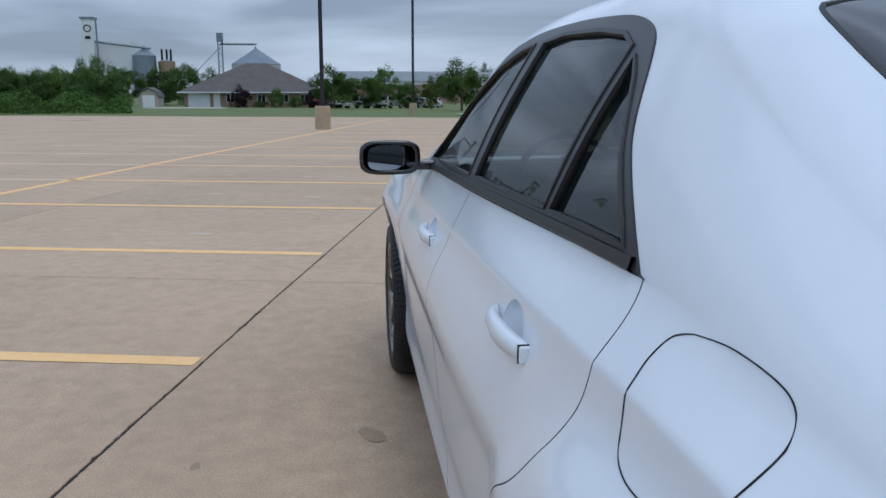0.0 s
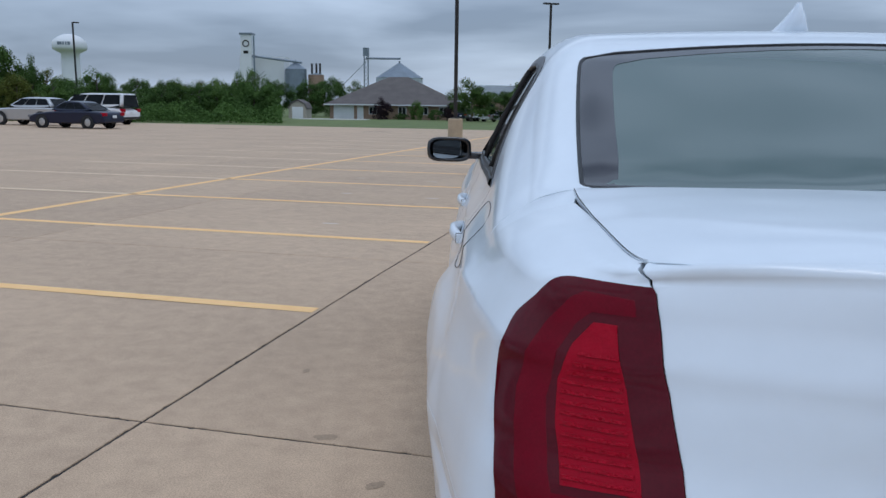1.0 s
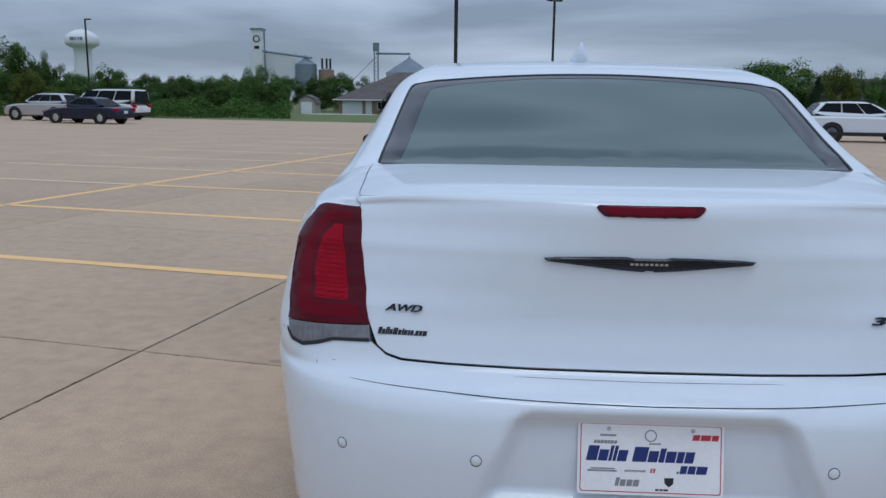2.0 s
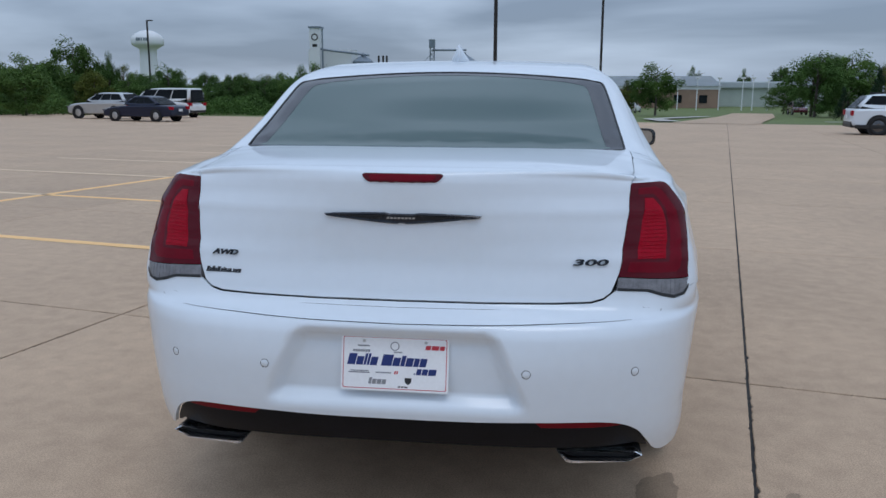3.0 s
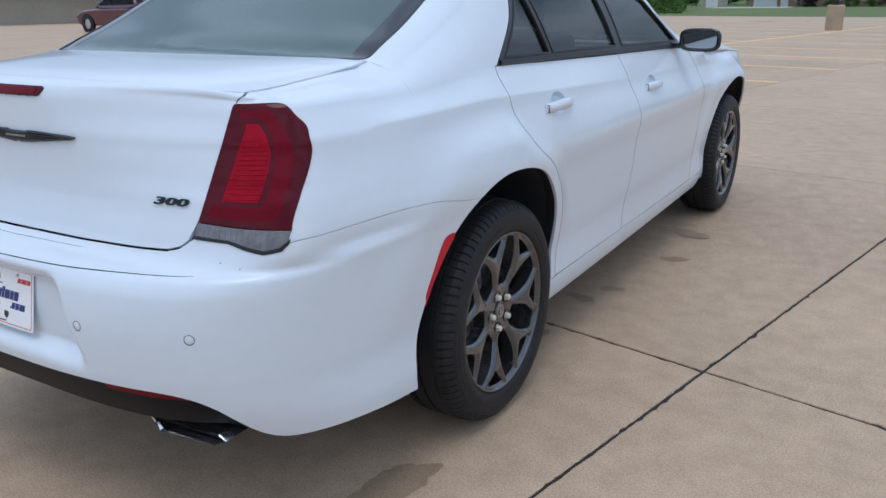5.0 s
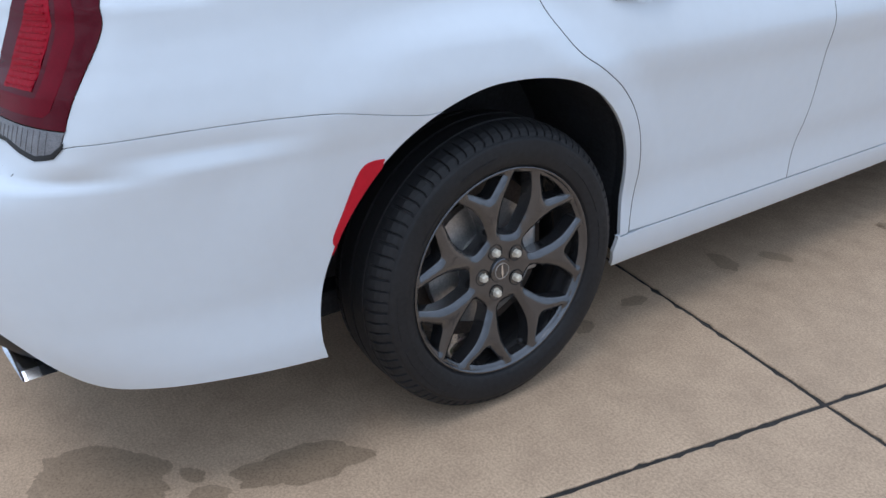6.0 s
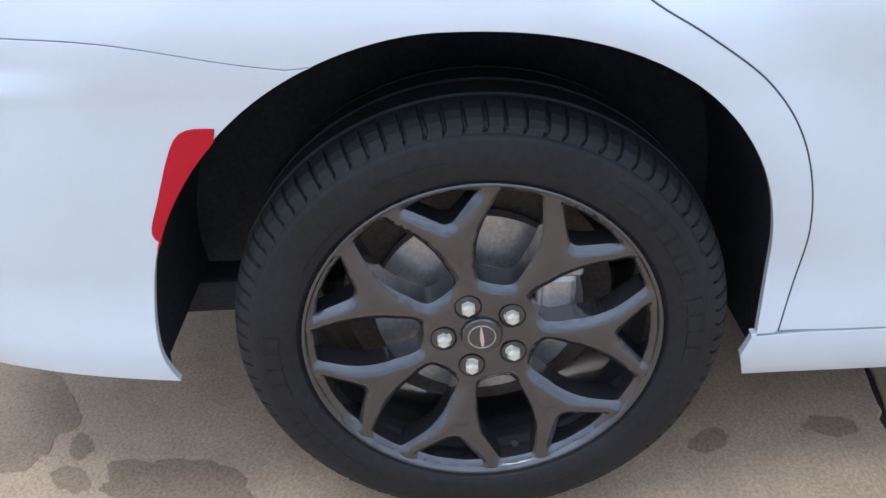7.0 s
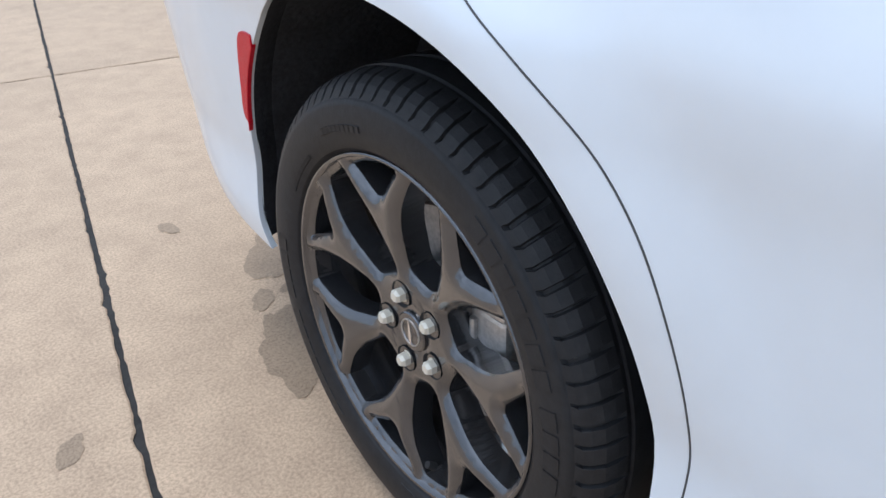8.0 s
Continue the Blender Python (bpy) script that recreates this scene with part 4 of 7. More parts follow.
# dark inner shell behind the gaps, wheel wells, floor
vs, fs = [], []
uu = [UF + 1.41 - (UF + 1.41) * 2 * i / 150 for i in range(151)]
vv = [0.24 + 0.85 * j / 26 for j in range(27)]
for i, u in enumerate(uu):
    for j, v in enumerate(vv):
        p = hull(u, v)
        c = Vector((0, min(max(p.y, -0.3), 3.15), p.z))
        vs.append(p - (p - c).normalized() * 0.022)
for i in range(150):
    for j in range(26):
        q = [i * 27 + j, (i + 1) * 27 + j, (i + 1) * 27 + j + 1, i * 27 + j + 1]
        m = sum((Vector(vs[k]) for k in q), Vector()) / 4
        if any(((m.y - cy) / 0.545) ** 2 + ((m.z - 0.362) / 0.555) ** 2 < 1 and abs(m.x) > 0.6 for cy in (-0.045, 3.05)):
            continue
        if m.y < -0.9 and abs(m.x) < 0.45 and m.z < 0.79:
            continue
        if m.y < -0.6 and m.z < 0.50 and abs(m.x) < 0.80:
            continue
        if (m.y > 2.2 and m.z > 0.94) or (m.y < -0.5 and m.z < 0.345):
            continue
        fs.append(q)
part("inner_body", mesh("inner_body", vs, fs, True), M_gap, car)
for sg in (1, -1):
    for cy in (-0.045, 3.05):
        vs, fs = [], []
        ring = arch(-6, 188, 60, cy) if cy < 1 else arch(-6, 188, 60, cy, 2.2, 2.2)
        for u, z in ring:
            y, edge = u - UC + YC, hull(u, max(z, 0.2)).x
            ky, kz = (y - cy), (z - 0.37)
            for x, f in ((edge - 0.010, 1.002), (edge - 0.024, 1.012), (edge - 0.05, 1.035), (0.56, 1.035)):
                vs.append((x * sg, cy + ky * f, 0.37 + kz * f))
        k = len(ring)
        for q in range(k - 1):
            for r in range(3):
                fs.append((q * 4 + r, q * 4 + r + 1, q * 4 + r + 5, q * 4 + r + 4))
        fs.append([q * 4 + 3 for q in range(k)])
        part("wheel_liner", mesh("wheel_liner", vs, fs), M_liner, car)
fl = newbox(-0.60, -0.60, 0.22, 0.60, 3.7, 0.29, 0.01)
box(fl, -0.86, 0.50, 0.245, 0.86, 2.5, 0.30, 0.01)
box(fl, -0.62, -0.86, 0.36, 0.62, -0.50, 0.42, 0.01)
part("underbody", fl, M_liner, car)

# black lower valance with slim red reflectors and twin tailpipes
right = [(u_of_x(x, z), z) for x, z in ((0.001, 0.481), (0.20, 0.482), (0.40, 0.487), (0.56, 0.486), (0.64, 0.473), (0.69, 0.445), (0.719, 0.402), (0.735, 0.375), (0.742, 0.362), (0.725, 0.370), (0.70, 0.390), (0.45, 0.395), (0.0, 0.397))]
VAL = right + [(-u, v) for u, v in right[::-1][1:-1]]
part("valance", panel(VAL, hull, step=0.03, gap=0.0, out=-0.012, lip=0.05), M_valance, car, "matte black lower valance")
for sg in (1, -1):
    r = [(u_of_x(x, z) * sg, z) for x, z in ((0.402, 0.485), (0.48, 0.4865), (0.56, 0.485), (0.61, 0.478), (0.650, 0.467), (0.60, 0.467), (0.50, 0.469), (0.42, 0.470))]
    part("rear_reflector", panel(r, hull, step=0.02, gap=0.0, out=-0.009, lip=0.01), M_slim_red, car, "slim red reflector")
    # tailpipe: a flat trapezoid tube
    outer = [(0.466, 0.373), (0.690, 0.378), (0.712, 0.366), (0.674, 0.346), (0.510, 0.335), (0.492, 0.340)]
    cx, cz = 0.578, 0.353
    bm = bmesh.new()
    loops = []
    for f, yy in ((1.0, -1.01), (1.0, -1.034), (0.985, -1.037), (0.965, -1.034), (0.93, -0.88), (0.1, -0.88)):
        fz = 1.0 if f == 1.0 else (0.92 if f > 0.98 else (0.84 if f > 0.95 else f * 0.85))
        loops.append([bm.verts.new(((cx + (x - cx) * f) * sg, yy - (0.012 * (0.7 - x) / 0.2), cz + (z - cz) * fz)) for x, z in outer])
    for a, b in zip(loops, loops[1:]):
        for k in range(6):
            bm.faces.new((a[k], a[(k + 1) % 6], b[(k + 1) % 6], b[k]))
    back = [bm.verts.new((v.co.x, -0.86, v.co.z)) for v in loops[0]]
    for k in range(6):
        bm.faces.new((back[k], back[(k + 1) % 6], loops[0][(k + 1) % 6], loops[0][k]))
    bmesh.ops.recalc_face_normals(bm, faces=bm.faces)
    pipe = part("tailpipe", bm, M_pipe, car, "dark trapezoid tailpipe with a polished rim")
    bm = bmesh.new()
    loops = [[bm.verts.new(((cx + (x - cx) * f) * sg, yy - 0.012 * (0.7 - x) / 0.2, cz + (z - cz) * fz)) for x, z in outer] for f, fz, yy in ((1.006, 1.03, -1.010), (1.006, 1.03, -1.037), (0.998, 0.97, -1.042), (0.955, 0.70, -1.034), (0.95, 0.68, -1.020))]
    for a, b in zip(loops, loops[1:]):
        for k in range(6):
            bm.faces.new((a[k], a[(k + 1) % 6], b[(k + 1) % 6], b[k]))
    bmesh.ops.recalc_face_normals(bm, faces=bm.faces)
    part("tip_ring", bm, M_chrome, pipe, "polished rim")
    # flat dark face: the shade inside the pipe put into its colour
    core = [((cx + (x - cx) * 0.945) * sg, cz + (z - cz) * 0.67) for x, z in outer]
    bm = bmesh.new()
    bm.faces.new([bm.verts.new((x, -1.015, z)) for x, z in core])
    part("dark_bore", bm, M_gap, pipe)

# tail lamps
for sg in (1, -1):
    i0 = next(i for i, p in enumerate(LAMP) if p[1] < 0.872)
    red = LAMP[:i0] + [(u_of_x(0.8355, 0.868), 0.868), (u_of_x(0.75, 0.872), 0.872), (u_of_x(0.6275, 0.880), 0.880)] + LAMP_IN[2:-1]
    clear = [(u_of_x(0.8355, 0.866), 0.866)] + LAMP[i0 + 1:] + [(u_of_x(0.627, 0.878), 0.878), (u_of_x(0.75, 0.870), 0.870)]
    lamp = part("tail_lamp", panel([(u * sg, v) for u, v in red], hull, step=0.016, gap=0.001, out=0.003, lip=0.03), M_red_deep, car, "dark red tail lamp with glowing-red inner panel")
    part("reversing_lens", panel([(u * sg, v) for u, v in clear], hull, step=0.015, gap=0.001, out=0.002, lip=0.03), M_clear, lamp, "clear ribbed reversing lens")
    rim = [(u_of_x(x, z) * sg, z) for x, z in ((0.836, 0.850), (0.834, 0.838), (0.823, 0.822), (0.79, 0.815), (0.752, 0.824), (0.71, 0.838), (0.624, 0.842), (0.625, 0.850), (0.712, 0.845), (0.755, 0.832), (0.79, 0.824), (0.818, 0.830))]
    part("lens_rim", panel(rim, hull, step=0.014, gap=0.001, out=0.0032, lip=0.002), M_black, lamp, "black lower rim")
    for x0 in [0.645 + 0.0135 * q for q in range(13)]:
        zt, zb = 0.866, 0.842 - 0.018 * smooth01((x0 - 0.72) / 0.08)
        part("lens_rib", strip([(u_of_x(x0, zb + (zt - zb) * q / 3) * sg, zb + (zt - zb) * q / 3) for q in range(4)], hull, 0.005, 0.0028), M_clear, lamp)
    band = [(u_of_x(x, z) * sg, z) for x, z in ((0.652, 0.893), (0.74, 0.888), (0.796, 0.888), (0.808, 0.899), (0.812, 0.95), (0.810, 1.01), (0.800, 1.052), (0.775, 1.090), (0.750, 1.118), (0.735, 1.126), (0.684, 1.122), (0.682, 1.106), (0.728, 1.106), (0.745, 1.092), (0.768, 1.058), (0.778, 1.010), (0.778, 0.94), (0.774, 0.916), (0.66, 0.920))]
    part("light_band", panel(band, hull, step=0.012, gap=0.0, out=0.0036, lip=0.001), M_red, lamp, "red light guide bent round the panel")
    core = [(u_of_x(x, z) * sg, z) for x, z in ((0.682, 0.928), (0.764, 0.926), (0.768, 0.985), (0.764, 1.030), (0.748, 1.070), (0.726, 1.094), (0.702, 1.094))]
    pan = part("inner_panel", panel(core, hull, step=0.012, gap=0.0, out=0.0042, lip=0.001), M_red_bright, lamp, "bright red dotted inner panel")
    for r in range(13):
        z = 0.934 + 0.0105 * r
        xa, xe = 0.686 + 0.018 * (z - 0.928) / 0.16, min(0.762, 0.765 - 0.55 * max(0, z - 1.02))
        part("light_strip", strip([(u_of_x(xa + (xe - xa) * q / 4, z) * sg, z) for q in range(5)], hull, 0.0055, 0.0058), M_red_dot, pan)

# high brake lamp
bl = [(u_of_x(x, z), z) for x, z in ((0.0, 1.176), (0.112, 1.176), (0.118, 1.171), (0.114, 1.160), (0.102, 1.146), (0.092, 1.143), (0.0, 1.142))]
brake = part("high_brake_lamp", panel(bl + [(-u, v) for u, v in bl[::-1][1:-1]], hull, step=0.012, gap=0.0, out=0.004, lip=0.01), M_red_deep, car, "slim red high-level brake lamp")
bl = [(u_of_x(x, z), z) for x, z in ((0.0, 1.170), (0.092, 1.170), (0.098, 1.162), (0.090, 1.149), (0.0, 1.147))]
part("lens", panel(bl + [(-u, v) for u, v in bl[::-1][1:-1]], hull, step=0.012, gap=0.0, out=0.006, lip=0.002), M_red, brake)

# bead round the top of the bumper
crease = spline([(u_of_x(x, z), z) for x, z in ((0.752, 0.790), (0.735, 0.778), (0.66, 0.772), (0.47, 0.768), (0.25, 0.762))] + [(0.0, 0.759)], 6)
part("bumper_seam", strip(crease + [(-u, v) for u, v in crease[::-1][1:]], hull, 0.0017, 0.0004), M_gap, bumper)
pad = spline([(u_of_x(x, z), z) for x, z in ((0.715, 0.7965), (0.66, 0.796), (0.47, 0.792), (0.25, 0.789))] + [(0.0, 0.787)], 6)
part("bumper_seam", strip(pad + [(-u, v) for u, v in pad[::-1][1:]], hull, 0.0015, 0.0004), M_gap, bumper)
for x, z in ((0.674, 0.635), (0.373, 0.636)):
    for sg in (1, -1):
        u = u_of_x(x, z) * sg
        p = hull(u, z)
        nr = (hull(u + 0.01, z) - hull(u - 0.01, z)).cross(hull(u, z + 0.01) - hull(u, z - 0.01)).normalized()
        nr = -nr if nr.y > 0 else nr
        m = Matrix.Translation(p) @ nr.to_track_quat("Z", "Y").to_matrix().to_4x4()
        vs, fs = lathe([(-0.004, 0.0128), (0.0004, 0.0128), (0.0004, 0.0114), (-0.004, 0.0114)], 20, "z")
        me = mesh("sensor", [m @ Vector(v) for v in vs], fs)
        part("parking_sensor", me, M_gap, bumper)
        vs, fs = lathe([(0.0, 0.0112), (0.0006, 0.0105), (0.0008, 0.0)], 20, "z")
        part("sensor_cap", mesh("sensor_cap", [m @ Vector(v) for v in vs], fs, True), M_paint, bumper)

# side reflectors by the rear arch
for sg in (1, -1):
    ref = [(u_of_y(y) * sg, z) for y, z in spline([(-0.330, 0.728), (-0.366, 0.726), (-0.390, 0.702), (-0.426, 0.622), (-0.444, 0.582), (-0.446, 0.564), (-0.440, 0.556)], 3)] + [(u * sg, v) for u, v in arch(157.5, 133, 8)]
    part("side_reflector", panel(ref, hull, step=0.014, gap=0.0, out=0.003, lip=0.008), M_reflector, car, "red side marker reflector")

# fuel flap on the left flank
def flank(u, v):
    """Lower body carried on up the cabin side."""
    y = abs(u) - UC + YC
    if v <= sill_z(y):
        return hull(u, v)
    return cab(y, math.copysign(s_of_z(y, v), u))


FUEL = spline([(-0.052, 1.133), (-0.113, 1.140), (-0.18, 1.138), (-0.214, 1.130), (-0.230, 1.11), (-0.230, 1.085), (-0.222, 1.056), (-0.200, 1.028), (-0.150, 1.010), (-0.095, 1.003), (-0.054, 1.006), (-0.030, 1.019), (-0.020, 1.045), (-0.014, 1.075), (-0.010, 1.10), (-0.022, 1.122), (-0.052, 1.133)], 5)[:-1]
part("fuel_flap", strip([(-u_of_y(y), z) for y, z in FUEL], flank, 0.0018, 0.0012, True), M_gap, car, "rounded square fuel flap")

# grey strips over the door gaps, their shade put into the colour
for sg in (1, -1):
    k = 0 if sg > 0 else 1
    for run, holder in ((DOOR_R, rear_doors), (DOOR_B, front_doors), (DOOR_F, front_doors)):
        part("door_gap_line", strip([(u * sg, v) for u, v in run], hull, 0.0022, 0.0003), M_gap_line, holder[k])

# handles
for sg in (1, -1):
    for k, (y0, z0) in enumerate(HANDLES):
        p = hull(u_of_y(y0 + 0.10) * sg, z0)
        holder = (rear_doors, front_doors)[k][0 if sg > 0 else 1]
        bm = bmesh.new()
        ring = []
        for i in range(13):
            t = i / 12
            yy = y0 + 0.215 * t
            bow = 0.030 * math.sin(math.pi * min(max(t, 0.03), 0.97)) ** 0.45
            h = 0.015 + 0.006 * math.sin(math.pi * t)
            xx = abs(hull(u_of_y(yy), z0).x)
            ring.append([bm.verts.new((sg * (xx + bow - 0.012 + dx), yy, z0 + 0.004 * math.sin(math.pi * t) + dz * h)) for dx, dz in ((0, -1), (0.010, -0.8), (0.016, 0), (0.012, 0.8), (0.0, 1), (-0.006, 0))])
        for a, b in zip(ring, ring[1:]):
            for i in range(6):
                bm.faces.new((a[i], a[(i + 1) % 6], b[(i + 1) % 6], b[i]))
        bm.faces.new(ring[0])
        bm.faces.new(ring[-1])
        bmesh.ops.recalc_face_normals(bm, faces=bm.faces)
        part("handle", bm, M_paint, holder, smooth=True)
        bm = bmesh.new()
        rings = []
        for f, deep in ((1.03, 0.0008), (0.97, 0.003), (0.88, 0.010), (0.74, 0.0155), (0.50, 0.0185), (0.20, 0.0195)):
            rings.append([bm.verts.new(hull(u * sg, v) - Vector((sg * deep, 0, 0))) for u, v in cup_line(y0, z0, f)])
        for a, b in zip(rings, rings[1:]):
            for i in range(28):
                bm.faces.new((a[i], a[(i + 1) % 28], b[(i + 1) % 28], b[i]))
        bm.faces.new(rings[-1])
        bmesh.ops.recalc_face_normals(bm, faces=bm.faces)
        part("handle_recess", bm, M_paint, holder, "hollow finger recess", smooth=True)
        end = abs(hull(u_of_y(y0 - 0.002), z0).x)
        part("lock_gap", newbox(sg * (end - 0.008), y0 - 0.0025, z0 - 0.0135, sg * (end + 0.013), y0 - 0.0003, z0 + 0.0135), M_gap, holder)
        part("lock_cover", newbox(sg * (end - 0.007), y0 - 0.0105, z0 - 0.0127, sg * (end + 0.0118), y0 - 0.0027, z0 + 0.0127, 0.003), M_paint, holder)

# door mirrors
for sg in (1, -1):
    bm = bmesh.new()
    prof = []
    for i in range(9):
        t = i / 8
        f = math.sqrt(max(0.02, 1 - (t * 0.98) ** 2.4))
        prof.append([bm.verts.new((sg * (0.990 + 0.100 * f * math.copysign(abs(math.cos(a)) ** 0.55, math.cos(a))), 1.93 + 0.10 * t, 1.128 + 0.056 * f * math.copysign(abs(math.sin(a)) ** 0.55, math.sin(a)))) for a in [2 * math.pi * q / 24 for q in range(24)]])
    for a, b in zip(prof, prof[1:]):
        for i in range(24):
            bm.faces.new((a[i], a[(i + 1) % 24], b[(i + 1) % 24], b[i]))
    bm.faces.new(prof[-1])
    rim = [bm.verts.new((v.co.x + (sg * 0.990 - v.co.x) * 0.17, 1.926, v.co.z + (1.128 - v.co.z) * 0.24)) for v in prof[0]]
    deep = [bm.verts.new((v.co.x, 1.936, v.co.z)) for v in rim]
    for i in range(24):
        j = (i + 1) % 24
        bm.faces.new((prof[0][j], prof[0][i], rim[i], rim[j]))
        bm.faces.new((rim[j], rim[i], deep[i], deep[j]))
    bmesh.ops.recalc_face_normals(bm, faces=bm.faces)
    box(bm, sg * 0.81, 1.955, 1.084, sg * 0.93, 2.02, 1.114, 0.008)
    mir = part("door_mirror", bm, M_gloss_black, car, "gloss black door mirror", smooth=True)
    bm = bmesh.new()
    bm.faces.new([bm.verts.new((sg * (0.990 + 0.081 * math.copysign(abs(math.cos(a)) ** 0.55, math.cos(a))), 1.934, 1.128 + 0.041 * math.copysign(abs(math.sin(a)) ** 0.55, math.sin(a)))) for a in [2 * math.pi * q / 24 for q in range(24)]])
    for f in bm.faces:
        if f.normal.y > 0:
            f.normal_flip()
    bmesh.ops.transform(bm, matrix=Matrix.Translation((sg * 0.993, 1.936, 1.130)) @ pose(0, 0, 0, 0, 0, -2 if sg > 0 else 24) @ Matrix.Translation((-sg * 0.993, -1.936, -1.130)), verts=bm.verts)
    part("mirror_glass", bm, M_mirror, mir)

# shark-fin aerial
bm = bmesh.new()
prev = None
for q in range(11):
    h = 0.080 * q / 10
    y_back, y_fore = 0.545 - 0.012 * math.sin(q / 10 * math.pi) + 0.004 * q / 10, 0.705 - 0.136 * (q / 10) ** 0.75
    half = 0.041 * (1 - q / 10) ** 1.2 + 0.005
    ring = []
    for k in range(16):
        a = 2 * math.pi * k / 16
        y = (y_back + y_fore) / 2 + (y_fore - y_back) / 2 * math.cos(a)
        ring.append(bm.verts.new((half * math.copysign(abs(math.sin(a)) ** 0.8, math.sin(a)), y, cabin(y, 0).z - 0.004 + h + 0.0)))
    if prev:
        for k in range(16):
            bm.faces.new((prev[k], prev[(k + 1) % 16], ring[(k + 1) % 16], ring[k]))
    prev = ring
bm.faces.new(prev)
bmesh.ops.recalc_face_normals(bm, faces=bm.faces)
part("aerial", bm, M_paint, roof, "white shark-fin aerial", smooth=True)
# ---- wheels: local x points outwards ----
TYRE = [(-0.095, 0.262), (-0.112, 0.283), (-0.1175, 0.305), (-0.113, 0.338), (-0.103, 0.353), (-0.085, 0.3655), (-0.058, 0.3695), (-0.057, 0.362), (-0.049, 0.362), (-0.048, 0.3705), (-0.006, 0.3712), (-0.005, 0.363), (0.004, 0.363), (0.005, 0.3712),
        (0.048, 0.3705), (0.049, 0.3665), (0.057, 0.3665), (0.058, 0.3695), (0.072, 0.3680), (0.087, 0.3640), (0.099, 0.3560), (0.106, 0.3480), (0.1105, 0.3405), (0.1115, 0.3385), (0.1130, 0.3385), (0.1155, 0.330), (0.1175, 0.315), (0.1180, 0.303), (0.1165, 0.291), (0.1135, 0.281), (0.1105, 0.2745), (0.1090, 0.2725), (0.1070, 0.2725), (0.1030, 0.2660), (0.094, 0.262)]
angles = []
for k in range(84):
    p = 2 * math.pi * k / 84
    d = 0.006 * (k % 3 == 0)
    angles += [(p, 0), (p + 0.005, 1), (p + 0.012 + d, 1), (p + 0.017 + d, 0), (p + 0.045, 0)]
tv, tf, nT = [], [], len(TYRE)
for a, cut in angles:
    for i, (x, r) in enumerate(TYRE):
        shoulder = x > 0.058 and r > 0.343
        back = x < -0.058 and r > 0.345
        rr = r - (0.0055 if cut and (shoulder or back) else 0)
        sh = 0.010 * (x - 0.06) / 0.04 if shoulder else 0
        zz = rr * math.cos(a + sh)
        tv.append((x - (0.003 if cut and shoulder and x > 0.1 else 0), rr * math.sin(a + sh), max(zz, -0.3682)))
for k in range(len(angles)):
    k2 = (k + 1) % len(angles)
    for i in range(nT - 1):
        tf.append((k * nT + i, k2 * nT + i, k2 * nT + i + 1, k * nT + i + 1))
tyre_mesh = mesh("tyre", tv, tf)
tyre_mesh.polygons.foreach_set("use_smooth", [not 4 < i % (nT - 1) < 22 for i in range(len(tyre_mesh.polygons))])
barrel_v, barrel_f = lathe([(0.104, 0.2675), (0.1085, 0.2655), (0.1065, 0.2615), (0.088, 0.256), (0.03, 0.243), (-0.09, 0.238), (-0.105, 0.262)], 96)
barrel_mesh = mesh("barrel", barrel_v, barrel_f, True)


RIM_EDGE = []


def face(p, q):
    r = math.hypot(p, q)
    x = 0.084 + 0.019 * smooth01((r - 0.05) / 0.17) - 0.004 * smooth01((0.05 - r) / 0.03)
    if RIM_EDGE:
        near = float(np.min(np.hypot(RIM_EDGE[0][:, 0] - p, RIM_EDGE[0][:, 1] - q)))
        x -= 0.0075 * (1 - smooth01(near / 0.013))
    return Vector((x, p, q))


def polar(a, pts):
    out = []
    for r, w in pts:
        c, s = math.cos(a), math.sin(a)
        out.append((r * c - w * s, r * s + w * c))
    return out


WINDOW = [(0.086, 0.0), (0.088, 0.020), (0.097, 0.031), (0.120, 0.038), (0.150, 0.0425), (0.180, 0.0415), (0.210, 0.0345), (0.228, 0.0285), (0.2335, 0.022), (0.2345, 0.0)]
POCKET = [(0.186, 0.0), (0.188, 0.008), (0.200, 0.022), (0.214, 0.038), (0.223, 0.049), (0.2265, 0.0505), (0.2285, 0.046), (0.2335, 0.024), (0.2345, 0.0)]
holes = []
for k in range(7):
    a = radians(77 + 360 / 7 * k)
    for sh, aa in ((WINDOW, a), (POCKET, a + math.pi / 7)):
        run = spline([(r, w) for r, w in sh], 3)
        run = [(r * 1.082, w * 1.082) if r > 0.12 else (r * (1 + 0.082 * (r - 0.086) / 0.034), w * 1.06) for r, w in run]
        holes.append(polar(aa, run + [(r, -w) for r, w in run[::-1][1:-1]]))
disc_out = [(0.2632 * math.cos(2 * math.pi * i / 120), 0.2632 * math.sin(2 * math.pi * i / 120)) for i in range(120)]
RIM_EDGE.append(np.array([p for h in holes for p in dense(h, 0.004)]))
face_bm = panel(disc_out, face, step=0.0065, gap=0, holes=holes, lip=0.042, round_off=0.003, face=Vector((1, 0, 0)))
rim_mesh = bpy.data.meshes.new("wheel")
face_bm.to_mesh(rim_mesh)
rim_mesh.materials.append(M_rim)
nut_bm = bmesh.new()
for r0, r1, x0, x1, seg in ((0.0108, 0.0108, 0.082, 0.094, 6), (0.0108, 0.0070, 0.094, 0.099, 6), (0.0128, 0.0125, 0.078, 0.084, 16)):
    rod(nut_bm, (x0, 0, 0), (x1, 0, 0), r0, r1, seg)
nut_mesh = bpy.data.meshes.new("wheel_nut")
nut_bm.to_mesh(nut_mesh)
sv, sf = lathe([(0.0865, 0.0205), (0.0815, 0.0155), (0.074, 0.0150)], 20)
cup_mesh = mesh("nut_seat", sv, sf, True)
